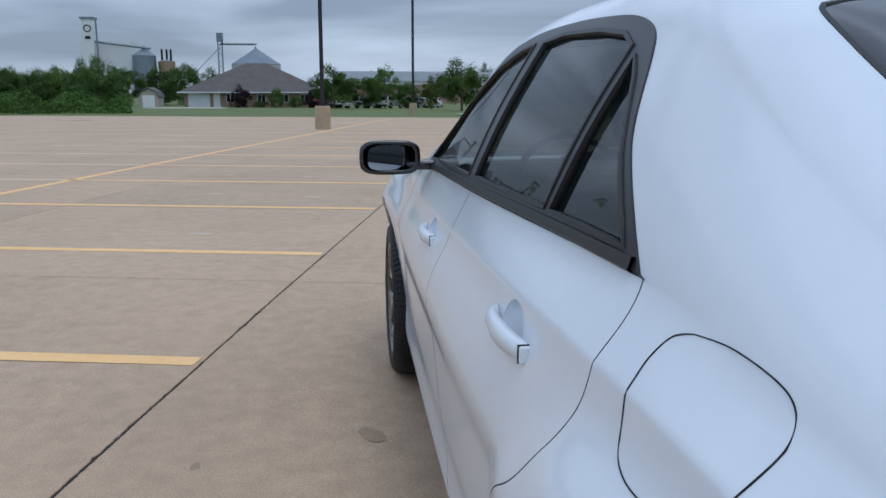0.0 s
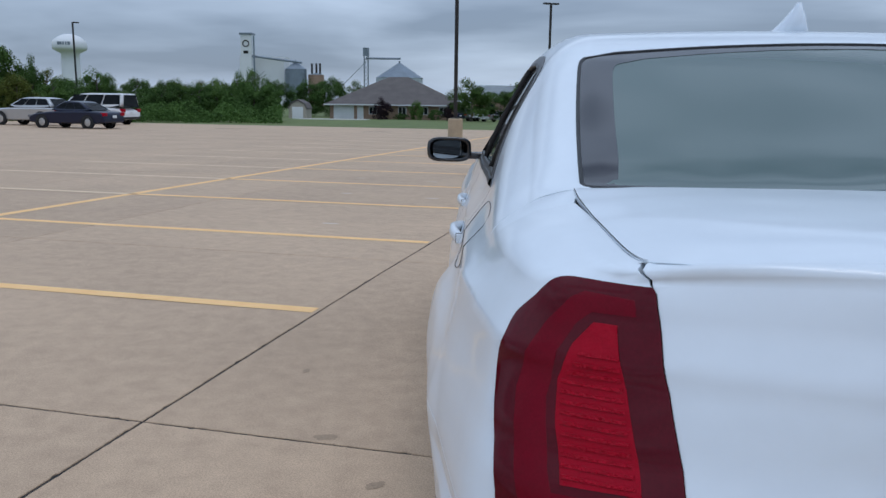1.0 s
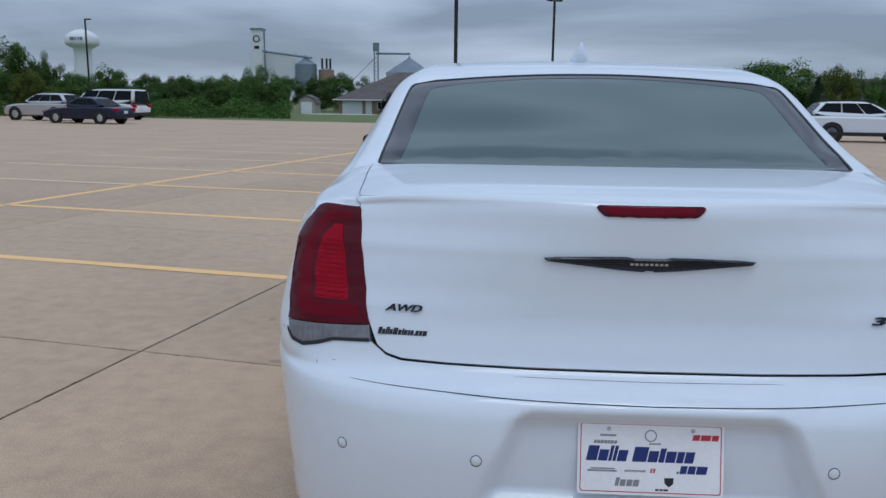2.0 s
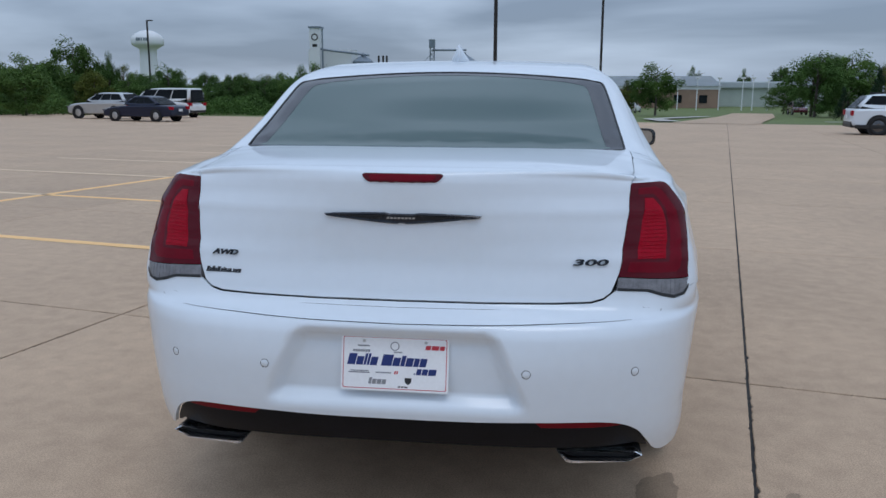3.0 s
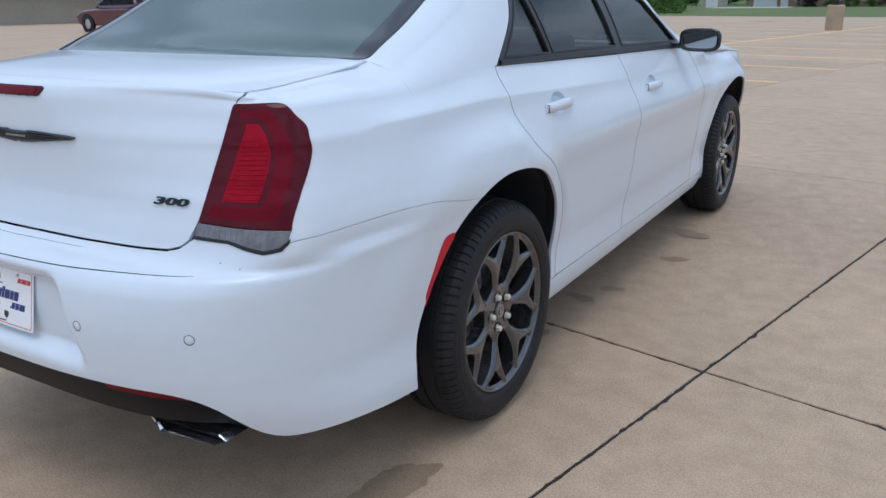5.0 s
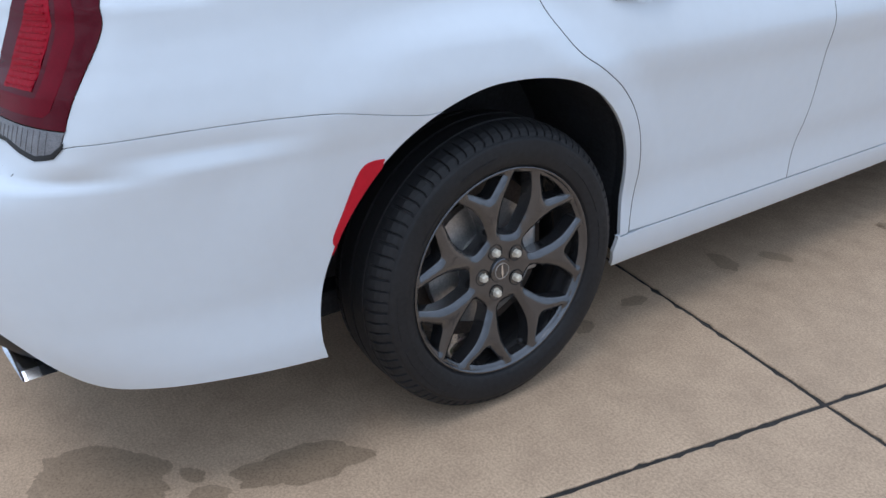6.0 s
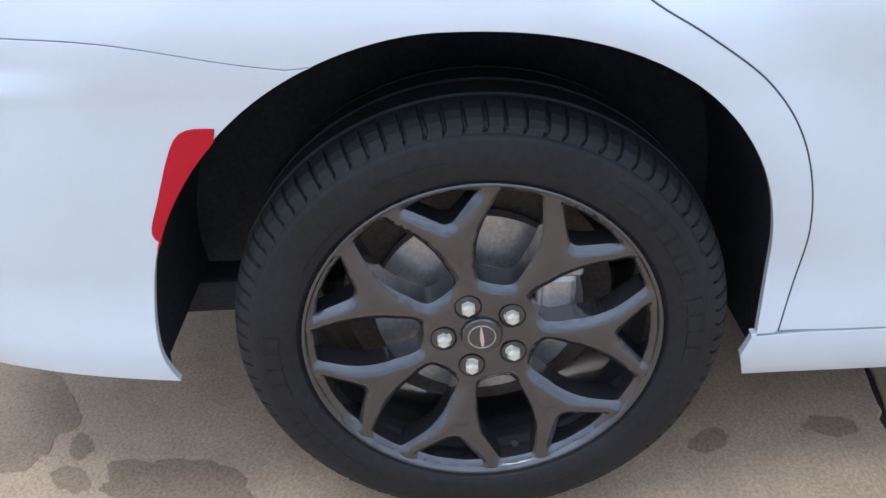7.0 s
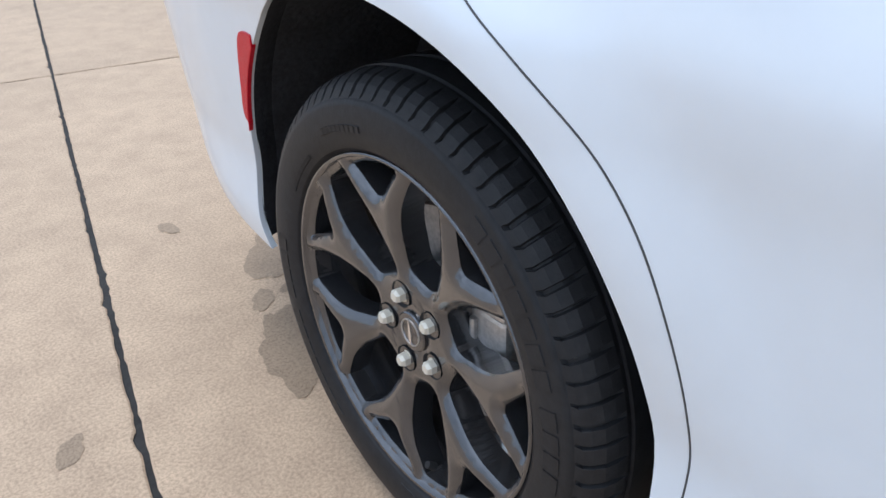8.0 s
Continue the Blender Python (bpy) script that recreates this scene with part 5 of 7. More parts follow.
cv, cf = lathe([(0.080, 0.0310), (0.0845, 0.0310), (0.0865, 0.0290), (0.0868, 0.0)], 36)
cap_mesh = mesh("centre_cap", cv, cf)
rv, rf = lathe([(0.0866, 0.0215), (0.0882, 0.0212), (0.0882, 0.0198), (0.0866, 0.0195)], 36)
ring_mesh = mesh("cap_ring", rv, rf)
fin_bm = prism([(-0.0205, -0.0008), (-0.006, -0.0030), (0.004, -0.0026), (0.0215, -0.0006), (0.0215, 0.0006), (0.004, 0.0026), (-0.006, 0.0030), (-0.0205, 0.0008)], 0.0022, pose(0.0868, 0, 0, 90, 0, 90) @ pose(0, 0, 0, 0, 0, 94))
fin_mesh = bpy.data.meshes.new("cap_fin")
fin_bm.to_mesh(fin_mesh)
dv, df = lathe([(0.034, 0.0), (0.034, 0.078), (0.012, 0.080), (0.010, 0.165), (-0.012, 0.165), (-0.012, 0.0)], 60)
disc_mesh = mesh("brake_disc", dv, df)
hv, hf = lathe([(-0.02, 0.215), (-0.03, 0.10), (-0.03, 0.0)], 40)
shield_mesh = mesh("dust_shield", hv, hf, True)
cal = newbox(-0.035, 0.075, -0.02, 0.042, 0.150, 0.075, 0.012)
box(cal, 0.028, 0.070, 0.075, 0.050, 0.155, 0.095, 0.006)
rod(cal, (0.045, 0.09, 0.055), (0.045, 0.088, -0.005), 0.006)
box(cal, 0.02, 0.09, -0.05, 0.045, 0.15, -0.035, 0.005)
cal_mesh = bpy.data.meshes.new("caliper")
cal.to_mesh(cal_mesh)
valve_bm = rod(bmesh.new(), (0.092, 0.052, -0.215), (0.104, 0.050, -0.205), 0.0065, 0.0055, 14)
valve_mesh = bpy.data.meshes.new("valve")
valve_bm.to_mesh(valve_mesh)


def raised(a0, a1, r0, r1, n=10):
    """A raised block on the sidewall, where moulded lettering stands."""
    bm = bmesh.new()

    def sx(r):
        return float(np.interp(r, [0.2745, 0.281, 0.291, 0.303, 0.315, 0.330], [0.1105, 0.1135, 0.1165, 0.1180, 0.1175, 0.1155]))
    rows = []
    for i in range(n + 1):
        a = radians(a0 + (a1 - a0) * i / n)
        c, s = math.sin(a), math.cos(a)
        rows.append([bm.verts.new((sx(r) + d, r * c, r * s)) for r, d in ((r0, 0), (r0 + 0.0005, 0.0015), (r1 - 0.0005, 0.0015), (r1, 0))])
    for p, q in zip(rows, rows[1:]):
        for k in range(3):
            bm.faces.new((p[k], q[k], q[k + 1], p[k + 1]))
    return bm


words = bmesh.new()
for start, count, w, r0, r1 in ((34, 7, 4.4, 0.298, 0.322), (76, 4, 4.4, 0.298, 0.322), (214, 7, 4.4, 0.298, 0.322), (256, 4, 4.4, 0.298, 0.322), (-28, 9, 1.8, 0.297, 0.307), (140, 10, 1.8, 0.297, 0.307), (170, 6, 1.6, 0.282, 0.289), (-60, 12, 1.3, 0.282, 0.288)):
    for k in range(count):
        b = raised(start + k * w * 1.25, start + k * w * 1.25 + w, r0, r1, 3)
        t = bpy.data.meshes.new("t")
        b.to_mesh(t)
        b.free()
        words.from_mesh(t)
        bpy.data.meshes.remove(t)
words_mesh = bpy.data.meshes.new("sidewall_blocks")
words.to_mesh(words_mesh)

for cy in (0.0, 3.05):
    for sg in (1, -1):
        wheel = part("wheel", rim_mesh, M_rim, car, "graphite alloy wheel with seven forked spokes")
        wheel.matrix_local = pose(0.815 * sg, cy, 0.368, 0, 0, 0 if sg > 0 else 180)
        part("tyre", tyre_mesh, M_tyre, wheel, "black road tyre")
        tagged(part("sidewall_block", words_mesh, M_tyre, wheel), kind="stuff")
        part("barrel", barrel_mesh, M_rim, wheel)
        part("centre_cap", cap_mesh, M_rim, wheel)
        part("cap_ring", ring_mesh, M_disc, wheel)
        part("cap_fin", fin_mesh, M_chrome, wheel)
        part("brake_disc", disc_mesh, M_disc, wheel)
        part("dust_shield", shield_mesh, M_iron, wheel)
        part("caliper", cal_mesh, M_disc, wheel)
        part("valve", valve_mesh, M_gap, wheel)
        for k in range(5):
            a = radians(38 + 72 * k)
            for nm, me, mt in (("wheel_nut", nut_mesh, M_steel), ("nut_seat", cup_mesh, M_gap)):
                n_ob = part(nm, me, mt, wheel)
                n_ob.matrix_local = Matrix.Translation((0, 0.0575 * math.cos(a), 0.0575 * math.sin(a)))

# ---- plate, badges and lettering on the tail ----
def tail_frame(x, z):
    """A frame lying on the tail: its x to the right as seen from behind, y up, z out."""
    s = -1 if x < 0 else 1
    u = u_of_x(abs(x), z) * s
    e = 0.01
    tx = (hull(u + e, z) - hull(u - e, z)).normalized()
    tz = hull(u, z + e) - hull(u, z - e)
    n = tx.cross(tz).normalized()
    up = n.cross(tx).normalized()
    return Matrix.Translation(hull(u, z)) @ Matrix((tx, up, n)).transposed().to_4x4()


def lettering(name, words, size, m, material, parent, depth=0.002, shear=0.0, stretch=1.0, bold=0.0):
    cu = bpy.data.curves.new(name, "FONT")
    cu.body, cu.size, cu.extrude, cu.align_x, cu.align_y, cu.shear, cu.offset = words, size, depth, "CENTER", "CENTER", shear, bold
    tmp = bpy.data.objects.new(name, cu)
    me = bpy.data.meshes.new_from_object(tmp)
    bpy.data.objects.remove(tmp)
    me.transform(m @ Matrix.Diagonal((stretch, 1, 1, 1)))
    me.materials.clear()
    return part(name, me, material, parent)


lettering("lettering", "300", 0.0245, tail_frame(0.543, 0.919) @ pose(0, 0, 0.002), M_badge, boot, 0.0025, 0.20, 2.75, 0.0006)
lettering("lettering", "AWD", 0.0215, tail_frame(-0.547, 0.921) @ pose(0, 0, 0.002), M_badge, boot, 0.0025, 0.30, 1.55, 0.0006)
# dealer decal: unlettered strokes in its place
mf = tail_frame(-0.531, 0.869)
xx = -0.074
rnd = random.Random(4)
for k, (w, h) in enumerate(((9, 15), (8, 11), (4, 16), (4, 16), (8, 11), (12, 15), (8, 11), (5, 14), (8, 11), (6, 11), (8, 11), (3, 4), (8, 11), (8, 11), (11, 11))):
    w, h = w * 0.00105, h * 0.00105
    box_bm = newbox(xx, -0.007, 0.0002, xx + w * 0.86, -0.007 + h, 0.0010, m=mf @ Matrix(((1, 0.2, 0, 0), (0, 1, 0, 0), (0, 0, 1, 0), (0, 0, 0, 1))))
    part("decal_stroke", box_bm, M_ink_black, boot)
    xx += w

# winged emblem, plain
E0 = tail_frame(0.0, 1.040)
wing = [(0.0, 0.012), (0.035, 0.012), (0.048, 0.015), (0.10, 0.0145), (0.20, 0.0115), (0.232, 0.0085), (0.226, 0.003), (0.20, -0.0005), (0.12, -0.009), (0.06, -0.0145), (0.03, -0.0165), (0.012, -0.0175), (0.008, -0.0150), (0.0, -0.0150)]
bm = bmesh.new()
fronts, backs, mids = [], [], []
outline = wing + [(-x, y) for x, y in wing[::-1][1:-1]]
for x, y in outline:
    b = hull(u_of_x(abs(x), 1.04 + y) * (1 if x >= 0 else -1), 1.04 + y)
    backs.append(bm.verts.new(b))
    fronts.append(bm.verts.new(b + Vector((0, -0.006, 0))))
    x2, y2 = x * 0.97, y * 0.72 - 0.0003
    mids.append(bm.verts.new(hull(u_of_x(abs(x2), 1.04 + y2) * (1 if x2 >= 0 else -1), 1.04 + y2) + Vector((0, -0.009, 0))))
nW = len(outline)
for i in range(nW):
    j = (i + 1) % nW
    bm.faces.new((backs[i], backs[j], fronts[j], fronts[i]))
    bm.faces.new((fronts[i], fronts[j], mids[j], mids[i]))
bm.faces.new(mids)
bmesh.ops.recalc_face_normals(bm, faces=bm.faces)
emblem = part("emblem", bm, M_badge, boot, "black wing-shaped emblem")
for sg in (1, -1):
    for k in range(3):
        rib = [(sg * (0.052 + 0.006 * k), 0.0075 - 0.0052 * k), (sg * (0.205 - 0.045 * k), 0.0062 - 0.0045 * k), (sg * (0.205 - 0.045 * k), 0.0052 - 0.0045 * k), (sg * (0.052 + 0.006 * k), 0.0058 - 0.0052 * k)]
        part("rib", prism(rib, 0.0012, E0 @ pose(0, 0.0, 0.0088)), M_black, emblem)
for k in range(8):
    x0 = -0.043 + k * 0.0108
    part("letter_bar", newbox(x0, -0.0024, 0.0088, x0 + 0.0072, 0.0024, 0.0098, m=E0), M_disc, emblem)

# dealer plate in the hollow
plate = thing("plate", "white dealer plate with a red rim in the bumper hollow", "plate")
plate.matrix_world = Matrix.Translation((0, -1.122, 0.641)) @ pose(0, 0, 0, 90 - 11, 0, 0)


def rounded(w, h, r, n=5):
    out = []
    for cx, cy, a0 in ((w - r, h - r, 0), (-w + r, h - r, 90), (-w + r, -h + r, 180), (w - r, -h + r, 270)):
        out += [(cx + r * math.cos(radians(a0 + 90 * i / n)), cy + r * math.sin(radians(a0 + 90 * i / n))) for i in range(n + 1)]
    return out


part("plate_blank", prism(rounded(0.155, 0.079, 0.008), 0.0022), M_plate, plate)
rb = bmesh.new()
o_, i_ = rounded(0.1495, 0.0735, 0.006), rounded(0.1475, 0.0715, 0.005)
ov, iv = [rb.verts.new((x, y, 0.0026)) for x, y in o_], [rb.verts.new((x, y, 0.0026)) for x, y in i_]
for i in range(len(ov)):
    j = (i + 1) % len(ov)
    rb.faces.new((ov[i], ov[j], iv[j], iv[i]))
part("rim_line", rb, M_plate_red, plate)
SH = Matrix(((1, 0.22, 0, 0), (0, 1, 0, 0), (0, 0, 1, 0), (0, 0, 0, 1)))


def stroke(x, y, w, h, material, shear=True):
    part("print_bar", newbox(x, y, 0.0022, x + w, y + h, 0.0027, m=SH if shear else None), material, plate)


def word(x, y, widths, heights, material, gap_=0.0022):
    for w, h in zip(widths, heights):
        if w > 0:
            stroke(x, y, w, h, material)
        x += abs(w) + gap_


word(-0.136, -0.007, (0.023, 0.020, 0.007, 0.007, 0.020, -0.008, 0.030, 0.021, 0.012, 0.021, 0.015, 0.019), (0.032, 0.024, 0.033, 0.033, 0.024, 0, 0.032, 0.024, 0.030, 0.024, 0.024, 0.024), M_ink_blue)
word(0.062, -0.030, (0.004, 0.014, 0.016, 0.022), (0.005, 0.017, 0.017, 0.017), M_ink_blue)
word(0.078, 0.042, (0.015, 0.021, 0.014), (0.012, 0.012, 0.012), M_plate_red)
word(-0.128, 0.030, (0.006,) * 7, (0.007,) * 7, M_ink_grey, 0.0012)
word(-0.010, 0.030, (0.004,) * 5, (0.004,) * 5, M_ink_grey, 0.001)
part("print_bar", prism([(0.013 * math.cos(2 * math.pi * i / 24), 0.049 + 0.013 * math.sin(2 * math.pi * i / 24)) for i in range(24)], 0.0004, pose(0, 0, 0.0022)), M_ink_grey, plate)
part("print_bar", prism([(0.0105 * math.cos(2 * math.pi * i / 24), 0.049 + 0.0105 * math.sin(2 * math.pi * i / 24)) for i in range(24)], 0.0006, pose(0, 0, 0.0022)), M_plate, plate)
stroke(-0.118, 0.046, 0.034, 0.004, M_ink_grey)
stroke(-0.127, -0.030, 0.062, 0.0035, M_ink_grey)
stroke(-0.122, -0.025, 0.052, 0.003, M_ink_grey)
word(-0.048, -0.029, (0.004,) * 9, (0.004,) * 9, M_ink_grey, 0.001)
for k in range(2):
    stroke(0.006 + k * 0.006, -0.030, 0.004, 0.009, M_plate_red)
word(-0.062, -0.060, (0.008, 0.012, 0.012, 0.012), (0.018, 0.014, 0.014, 0.014), M_ink_grey, 0.002)
part("print_bar", prism([(0.030, -0.040), (0.050, -0.040), (0.049, -0.052), (0.040, -0.060), (0.031, -0.052)], 0.0004, pose(0, 0, 0.0022)), M_ink_black, plate)
word(0.026, -0.068, (0.007, 0.007, 0.009), (0.004, 0.004, 0.004), M_ink_black, 0.002)
for x in (-0.089, 0.089):
    part("plate_screw", rod(bmesh.new(), (x, 0.062, 0.002), (x, 0.062, 0.005), 0.005, 0.004, 12), M_disc, plate)

# ---- cabin behind the dark glass ----
seat = bmesh.new()
box(seat, -0.54, 0.25, 0.62, 0.54, 0.75, 0.75, 0.05)
box(seat, -0.54, 0.10, 0.72, 0.54, 0.26, 1.10, 0.05)
for x in (-0.38, 0, 0.38):
    box(seat, x - 0.13, 0.10, 1.08, x + 0.13, 0.18, 1.20, 0.035)
part("rear_seat", seat, M_seat, car)
for sx in (-0.38, 0.38):
    fs_ = bmesh.new()
    box(fs_, sx - 0.26, 1.25, 0.60, sx + 0.26, 1.80, 0.74, 0.05)
    box(fs_, sx - 0.25, 1.13, 0.70, sx + 0.25, 1.27, 1.20, 0.05)
    box(fs_, sx - 0.13, 1.10, 1.22, sx + 0.13, 1.19, 1.38, 0.035)
    part("front_seat", fs_, M_seat, car)
dash = newbox(-0.80, 2.05, 0.85, 0.80, 2.42, 1.06, 0.05)
part("dashboard", dash, M_seat, car)
sv, sf = lathe([(0.0, 0.175), (0.012, 0.187), (0.0, 0.199), (-0.012, 0.187)], 40, "z", True)
sm = Matrix.Translation((-0.38, 1.92, 1.02)) @ pose(0, 0, 0, 68, 0, 0)
part("steering_wheel", mesh("steering_wheel", [sm @ Vector(v) for v in sv], sf, True), M_seat, car)
shelf = newbox(-0.68, -0.36, 1.10, 0.68, 0.14, 1.13, 0.01)
part("parcel_shelf", shelf, M_seat, car)
cabin_floor = newbox(-0.84, 0.56, 0.45, 0.84, 2.4, 0.50, 0.01)
box(cabin_floor, -0.72, -0.36, 0.90, 0.72, -0.30, 1.12, 0.005)
part("cabin_floor", cabin_floor, M_seat, car)
# ---- far side of the lot ----
M_bark = mat("bark", (0.10, 0.085, 0.07), 0.9, 0, 0.3, 4, 0.4, 25)
LEAVES = [mat("leaf_dark", (0.052, 0.112, 0.028), 0.7, 0, 0.45, 0.5, spec=0.08, second=(0.105, 0.185, 0.050), alt=0.2),
          mat("leaf_mid", (0.070, 0.148, 0.034), 0.7, 0, 0.45, 0.5, spec=0.08, second=(0.140, 0.230, 0.060), alt=0.2),
          mat("leaf_yellow", (0.075, 0.100, 0.018), 0.7, 0, 0.3, 0.8, spec=0.08, second=(0.13, 0.15, 0.035), alt=0.15),
          mat("leaf_purple", (0.022, 0.014, 0.018), 0.7, 0, 0.3, 0.8, spec=0.08, second=(0.045, 0.025, 0.032)),
          mat("needle", (0.018, 0.042, 0.020), 0.75, 0, 0.3, 0.8, spec=0.08, second=(0.04, 0.075, 0.035), alt=0.15)]
M_metal_white = mat("white_cladding", (0.82, 0.83, 0.84), 0.6, 0, 0.1, 0.2, second=(0.70, 0.71, 0.72))
M_steel_dark = mat("galvanised_steel", (0.20, 0.24, 0.28), 0.5, 0.4, 0.15, 0.3)
M_shingle = mat("brown_shingle", (0.115, 0.10, 0.095), 0.9, 0, 0.2, 0.8, 0.2, 6)
M_brick = mat("tan_brick", (0.30, 0.20, 0.145), 0.9, 0, 0.15, 0.5, 0.1, 8)
M_stone = mat("brown_stone", (0.20, 0.145, 0.11), 0.9, 0, 0.3, 1.2, 0.3, 4)
M_stucco = mat("beige_stucco", (0.38, 0.345, 0.285), 0.9, 0, 0.08, 0.5, 0.05, 30)
M_bronze = mat("bronze_pole", (0.030, 0.027, 0.026), 0.5, 0.5, 0.2, 2)
M_win_dark = mat("dark_window", (0.012, 0.015, 0.018), 0.12, 0, 0.2, 0.6, spec=0.3)
M_white_trim = mat("white_trim", (0.70, 0.71, 0.72), 0.6, 0, 0.06, 1)
M_tan_base = mat("tan_base", (0.40, 0.31, 0.21), 0.9, 0, 0.15, 3, 0.2, 20)
M_roof_grey = mat("grey_roof", (0.42, 0.46, 0.48), 0.7, 0, 0.08, 0.3)


def crown_mesh(name, seed, n, cone=False):
    """Leaves in uneven clumps with gaps between, in a crown one metre tall and about one across."""
    rnd = random.Random(seed)
    clumps = []
    for _ in range(50 if not cone else 46):
        if cone:
            h = rnd.uniform(0.04, 0.97)
            a, r = rnd.uniform(0, 2 * math.pi), (1 - h) * 0.42 * math.sqrt(rnd.uniform(0.2, 1))
            clumps.append((r * math.cos(a), r * math.sin(a), h, 0.05 + 0.09 * (1 - h)))
        else:
            h = rnd.betavariate(1.6, 1.5)
            rr = 0.46 * math.sin(math.pi * min(max(0.10 + 0.86 * h, 0), 1)) ** 0.75 * math.sqrt(rnd.uniform(0.15, 1)) * rnd.uniform(0.75, 1.12)
            a = rnd.uniform(0, 2 * math.pi)
            clumps.append((rr * math.cos(a), rr * math.sin(a), h, rnd.uniform(0.08, 0.17)))
    vs, fs = [], []
    for k in range(n):
        cx, cy, cz, cr = clumps[rnd.randrange(len(clumps))]
        d = Vector((rnd.gauss(0, 1), rnd.gauss(0, 1), rnd.gauss(0, 0.8))).normalized() * cr * rnd.uniform(0.45, 1.1)
        p = Vector((cx, cy, cz)) + d
        s = rnd.uniform(0.010, 0.022)
        nr = (d + Vector((rnd.gauss(0, 0.5), rnd.gauss(0, 0.5), 0.5 + rnd.gauss(0, 0.5))) * cr).normalized()
        t = nr.orthogonal().normalized()
        t.rotate(Matrix.Rotation(rnd.uniform(0, 6.28), 3, nr))
        b = nr.cross(t)
        o = len(vs)
        vs += [p + t * s, p + b * s * 0.6, p - t * s, p - b * s * 0.6]
        fs.append((o, o + 1, o + 2, o + 3))
    return mesh(name, vs, fs)


CROWNS = [crown_mesh("crown", 10 + k, 13000) for k in range(5)]
CONES = [crown_mesh("crown", 40 + k, 5000, True) for k in range(2)]
trees = 0


def trunk_mesh(seed):
    rnd = random.Random(seed)
    bm = bmesh.new()
    rod(bm, (0, 0, -0.25), (0.01, 0, 0.35), 0.026, 0.018, 8)
    rod(bm, (0.01, 0, 0.33), (0.0, 0.01, 0.80), 0.018, 0.004, 8)
    for k in range(7):
        h, a = rnd.uniform(0.15, 0.6), rnd.uniform(0, 6.28)
        rod(bm, (0.005, 0, h), (0.3 * math.cos(a), 0.3 * math.sin(a), h + rnd.uniform(0.12, 0.3)), 0.010, 0.002, 5)
    me = bpy.data.meshes.new("trunk")
    bm.to_mesh(me)
    bm.free()
    return me


TRUNKS = [trunk_mesh(k) for k in range(3)]


def tree(x, y, h, w, leaf=1, cone=False, base=None, bare=0.12):
    global trees
    z = ground_z(x, y) if base is None else base
    lab = ("dark green spruce standing on the grass" if cone else ["dark green leafy tree at the lot's edge", "full green leafy tree on the grass", "yellow-green young tree at the lot's edge", "dark purple-leaved ornamental tree", "dark green tree"][leaf])
    t = thing("tree", lab, "tree", "trees beyond the lot", at=(x, y, z))
    tr = part("trunk", TRUNKS[trees % 3], M_bark, t)
    b = 0.03 if cone else bare
    tr.matrix_local = Matrix.Translation((0, 0, 0.20 * h)) @ Matrix.Diagonal((h * 0.8, h * 0.8, h * 0.8, 1))
    me = (CONES if cone else CROWNS)[trees % (2 if cone else 5)]
    cr = new("crown", me)
    cr.parent = t
    if not me.materials:
        me.materials.append(LEAVES[1])
    cr.material_slots[0].link = "OBJECT"
    cr.material_slots[0].material = LEAVES[4] if cone else LEAVES[leaf]
    cr.matrix_local = Matrix.Translation((0, 0, h * b)) @ pose(0, 0, 0, 0, 0, trees * 77) @ Matrix.Diagonal((w, w, h * (1 - b) / 1.2, 1))
    trees += 1


def at_25(px, d):
    a = math.atan((px - 784) / 1426) - radians(4.2)
    return -0.04 + d * math.sin(a), -3.13 + d * math.cos(a)


def at_35(px, d):
    a = math.atan((px - 784) / 1426) - radians(11.2)
    return 0.85 + d * math.sin(a), -3.21 + d * math.cos(a)


# woodland edge behind the parked cars: bearing, top, spread, distance, leaf
for px, top, wpx, d, leaf in ((22, 118, 80, 95, 1), (62, 84, 84, 82, 1), (98, 134, 58, 72, 2), (124, 106, 40, 92, 0), (158, 140, 54, 88, 1), (196, 150, 50, 95, 0), (231, 126, 62, 78, 0), (268, 160, 60, 86, 1), (300, 158, 56, 92, 0),
                              (338, 142, 46, 84, 0), (366, 136, 60, 96, 1), (402, 144, 50, 90, 0), (432, 136, 52, 100, 1), (466, 124, 50, 86, 0), (494, 118, 60, 92, 1), (522, 142, 50, 90, 0), (590, 138, 62, 155, 0), (628, 130, 60, 158, 0), (668, 138, 60, 160, 1),
                              (-30, 110, 90, 85, 1), (-90, 120, 110, 90, 0), (-150, 100, 120, 95, 1)):
    x, y = at_25(px, d)
    top_z = 1.4 + (178 - top) / 1440 * d
    b = ground_z(x, y)
    tree(x, y, top_z - b, wpx / 1426 * d * 1.12, leaf, bare=0.04)
for px, top, wpx, d, leaf, cone in ((170, 70, 92, 66, 1, False), (118, 110, 60, 80, 0, False), (1032, 72, 76, 112, 1, False), (1085, 92, 60, 118, 0, False), (1122, 74, 44, 116, 1, False), (1160, 104, 50, 118, 0, False), (1204, 92, 36, 108, 2, False), (1255, 60, 84, 92, 1, False),
                                    (1548, 38, 90, 96, 0, False), (1610, 46, 90, 100, 1, False), (1492, 98, 66, 125, 1, False), (1418, 74, 24, 230, 0, False), (1326, 68, 26, 230, 0, False), (1485, 66, 34, 240, 0, False), (1110, 86, 24, 230, 0, False)):
    x, y = at_35(px, d)
    top_z = 1.4 + (120 - top) / 1440 * d
    b = max(ground_z(x, y), -1.5)
    tree(x, y, top_z - b, wpx / 1426 * d * 1.1, leaf, cone, bare=0.08)
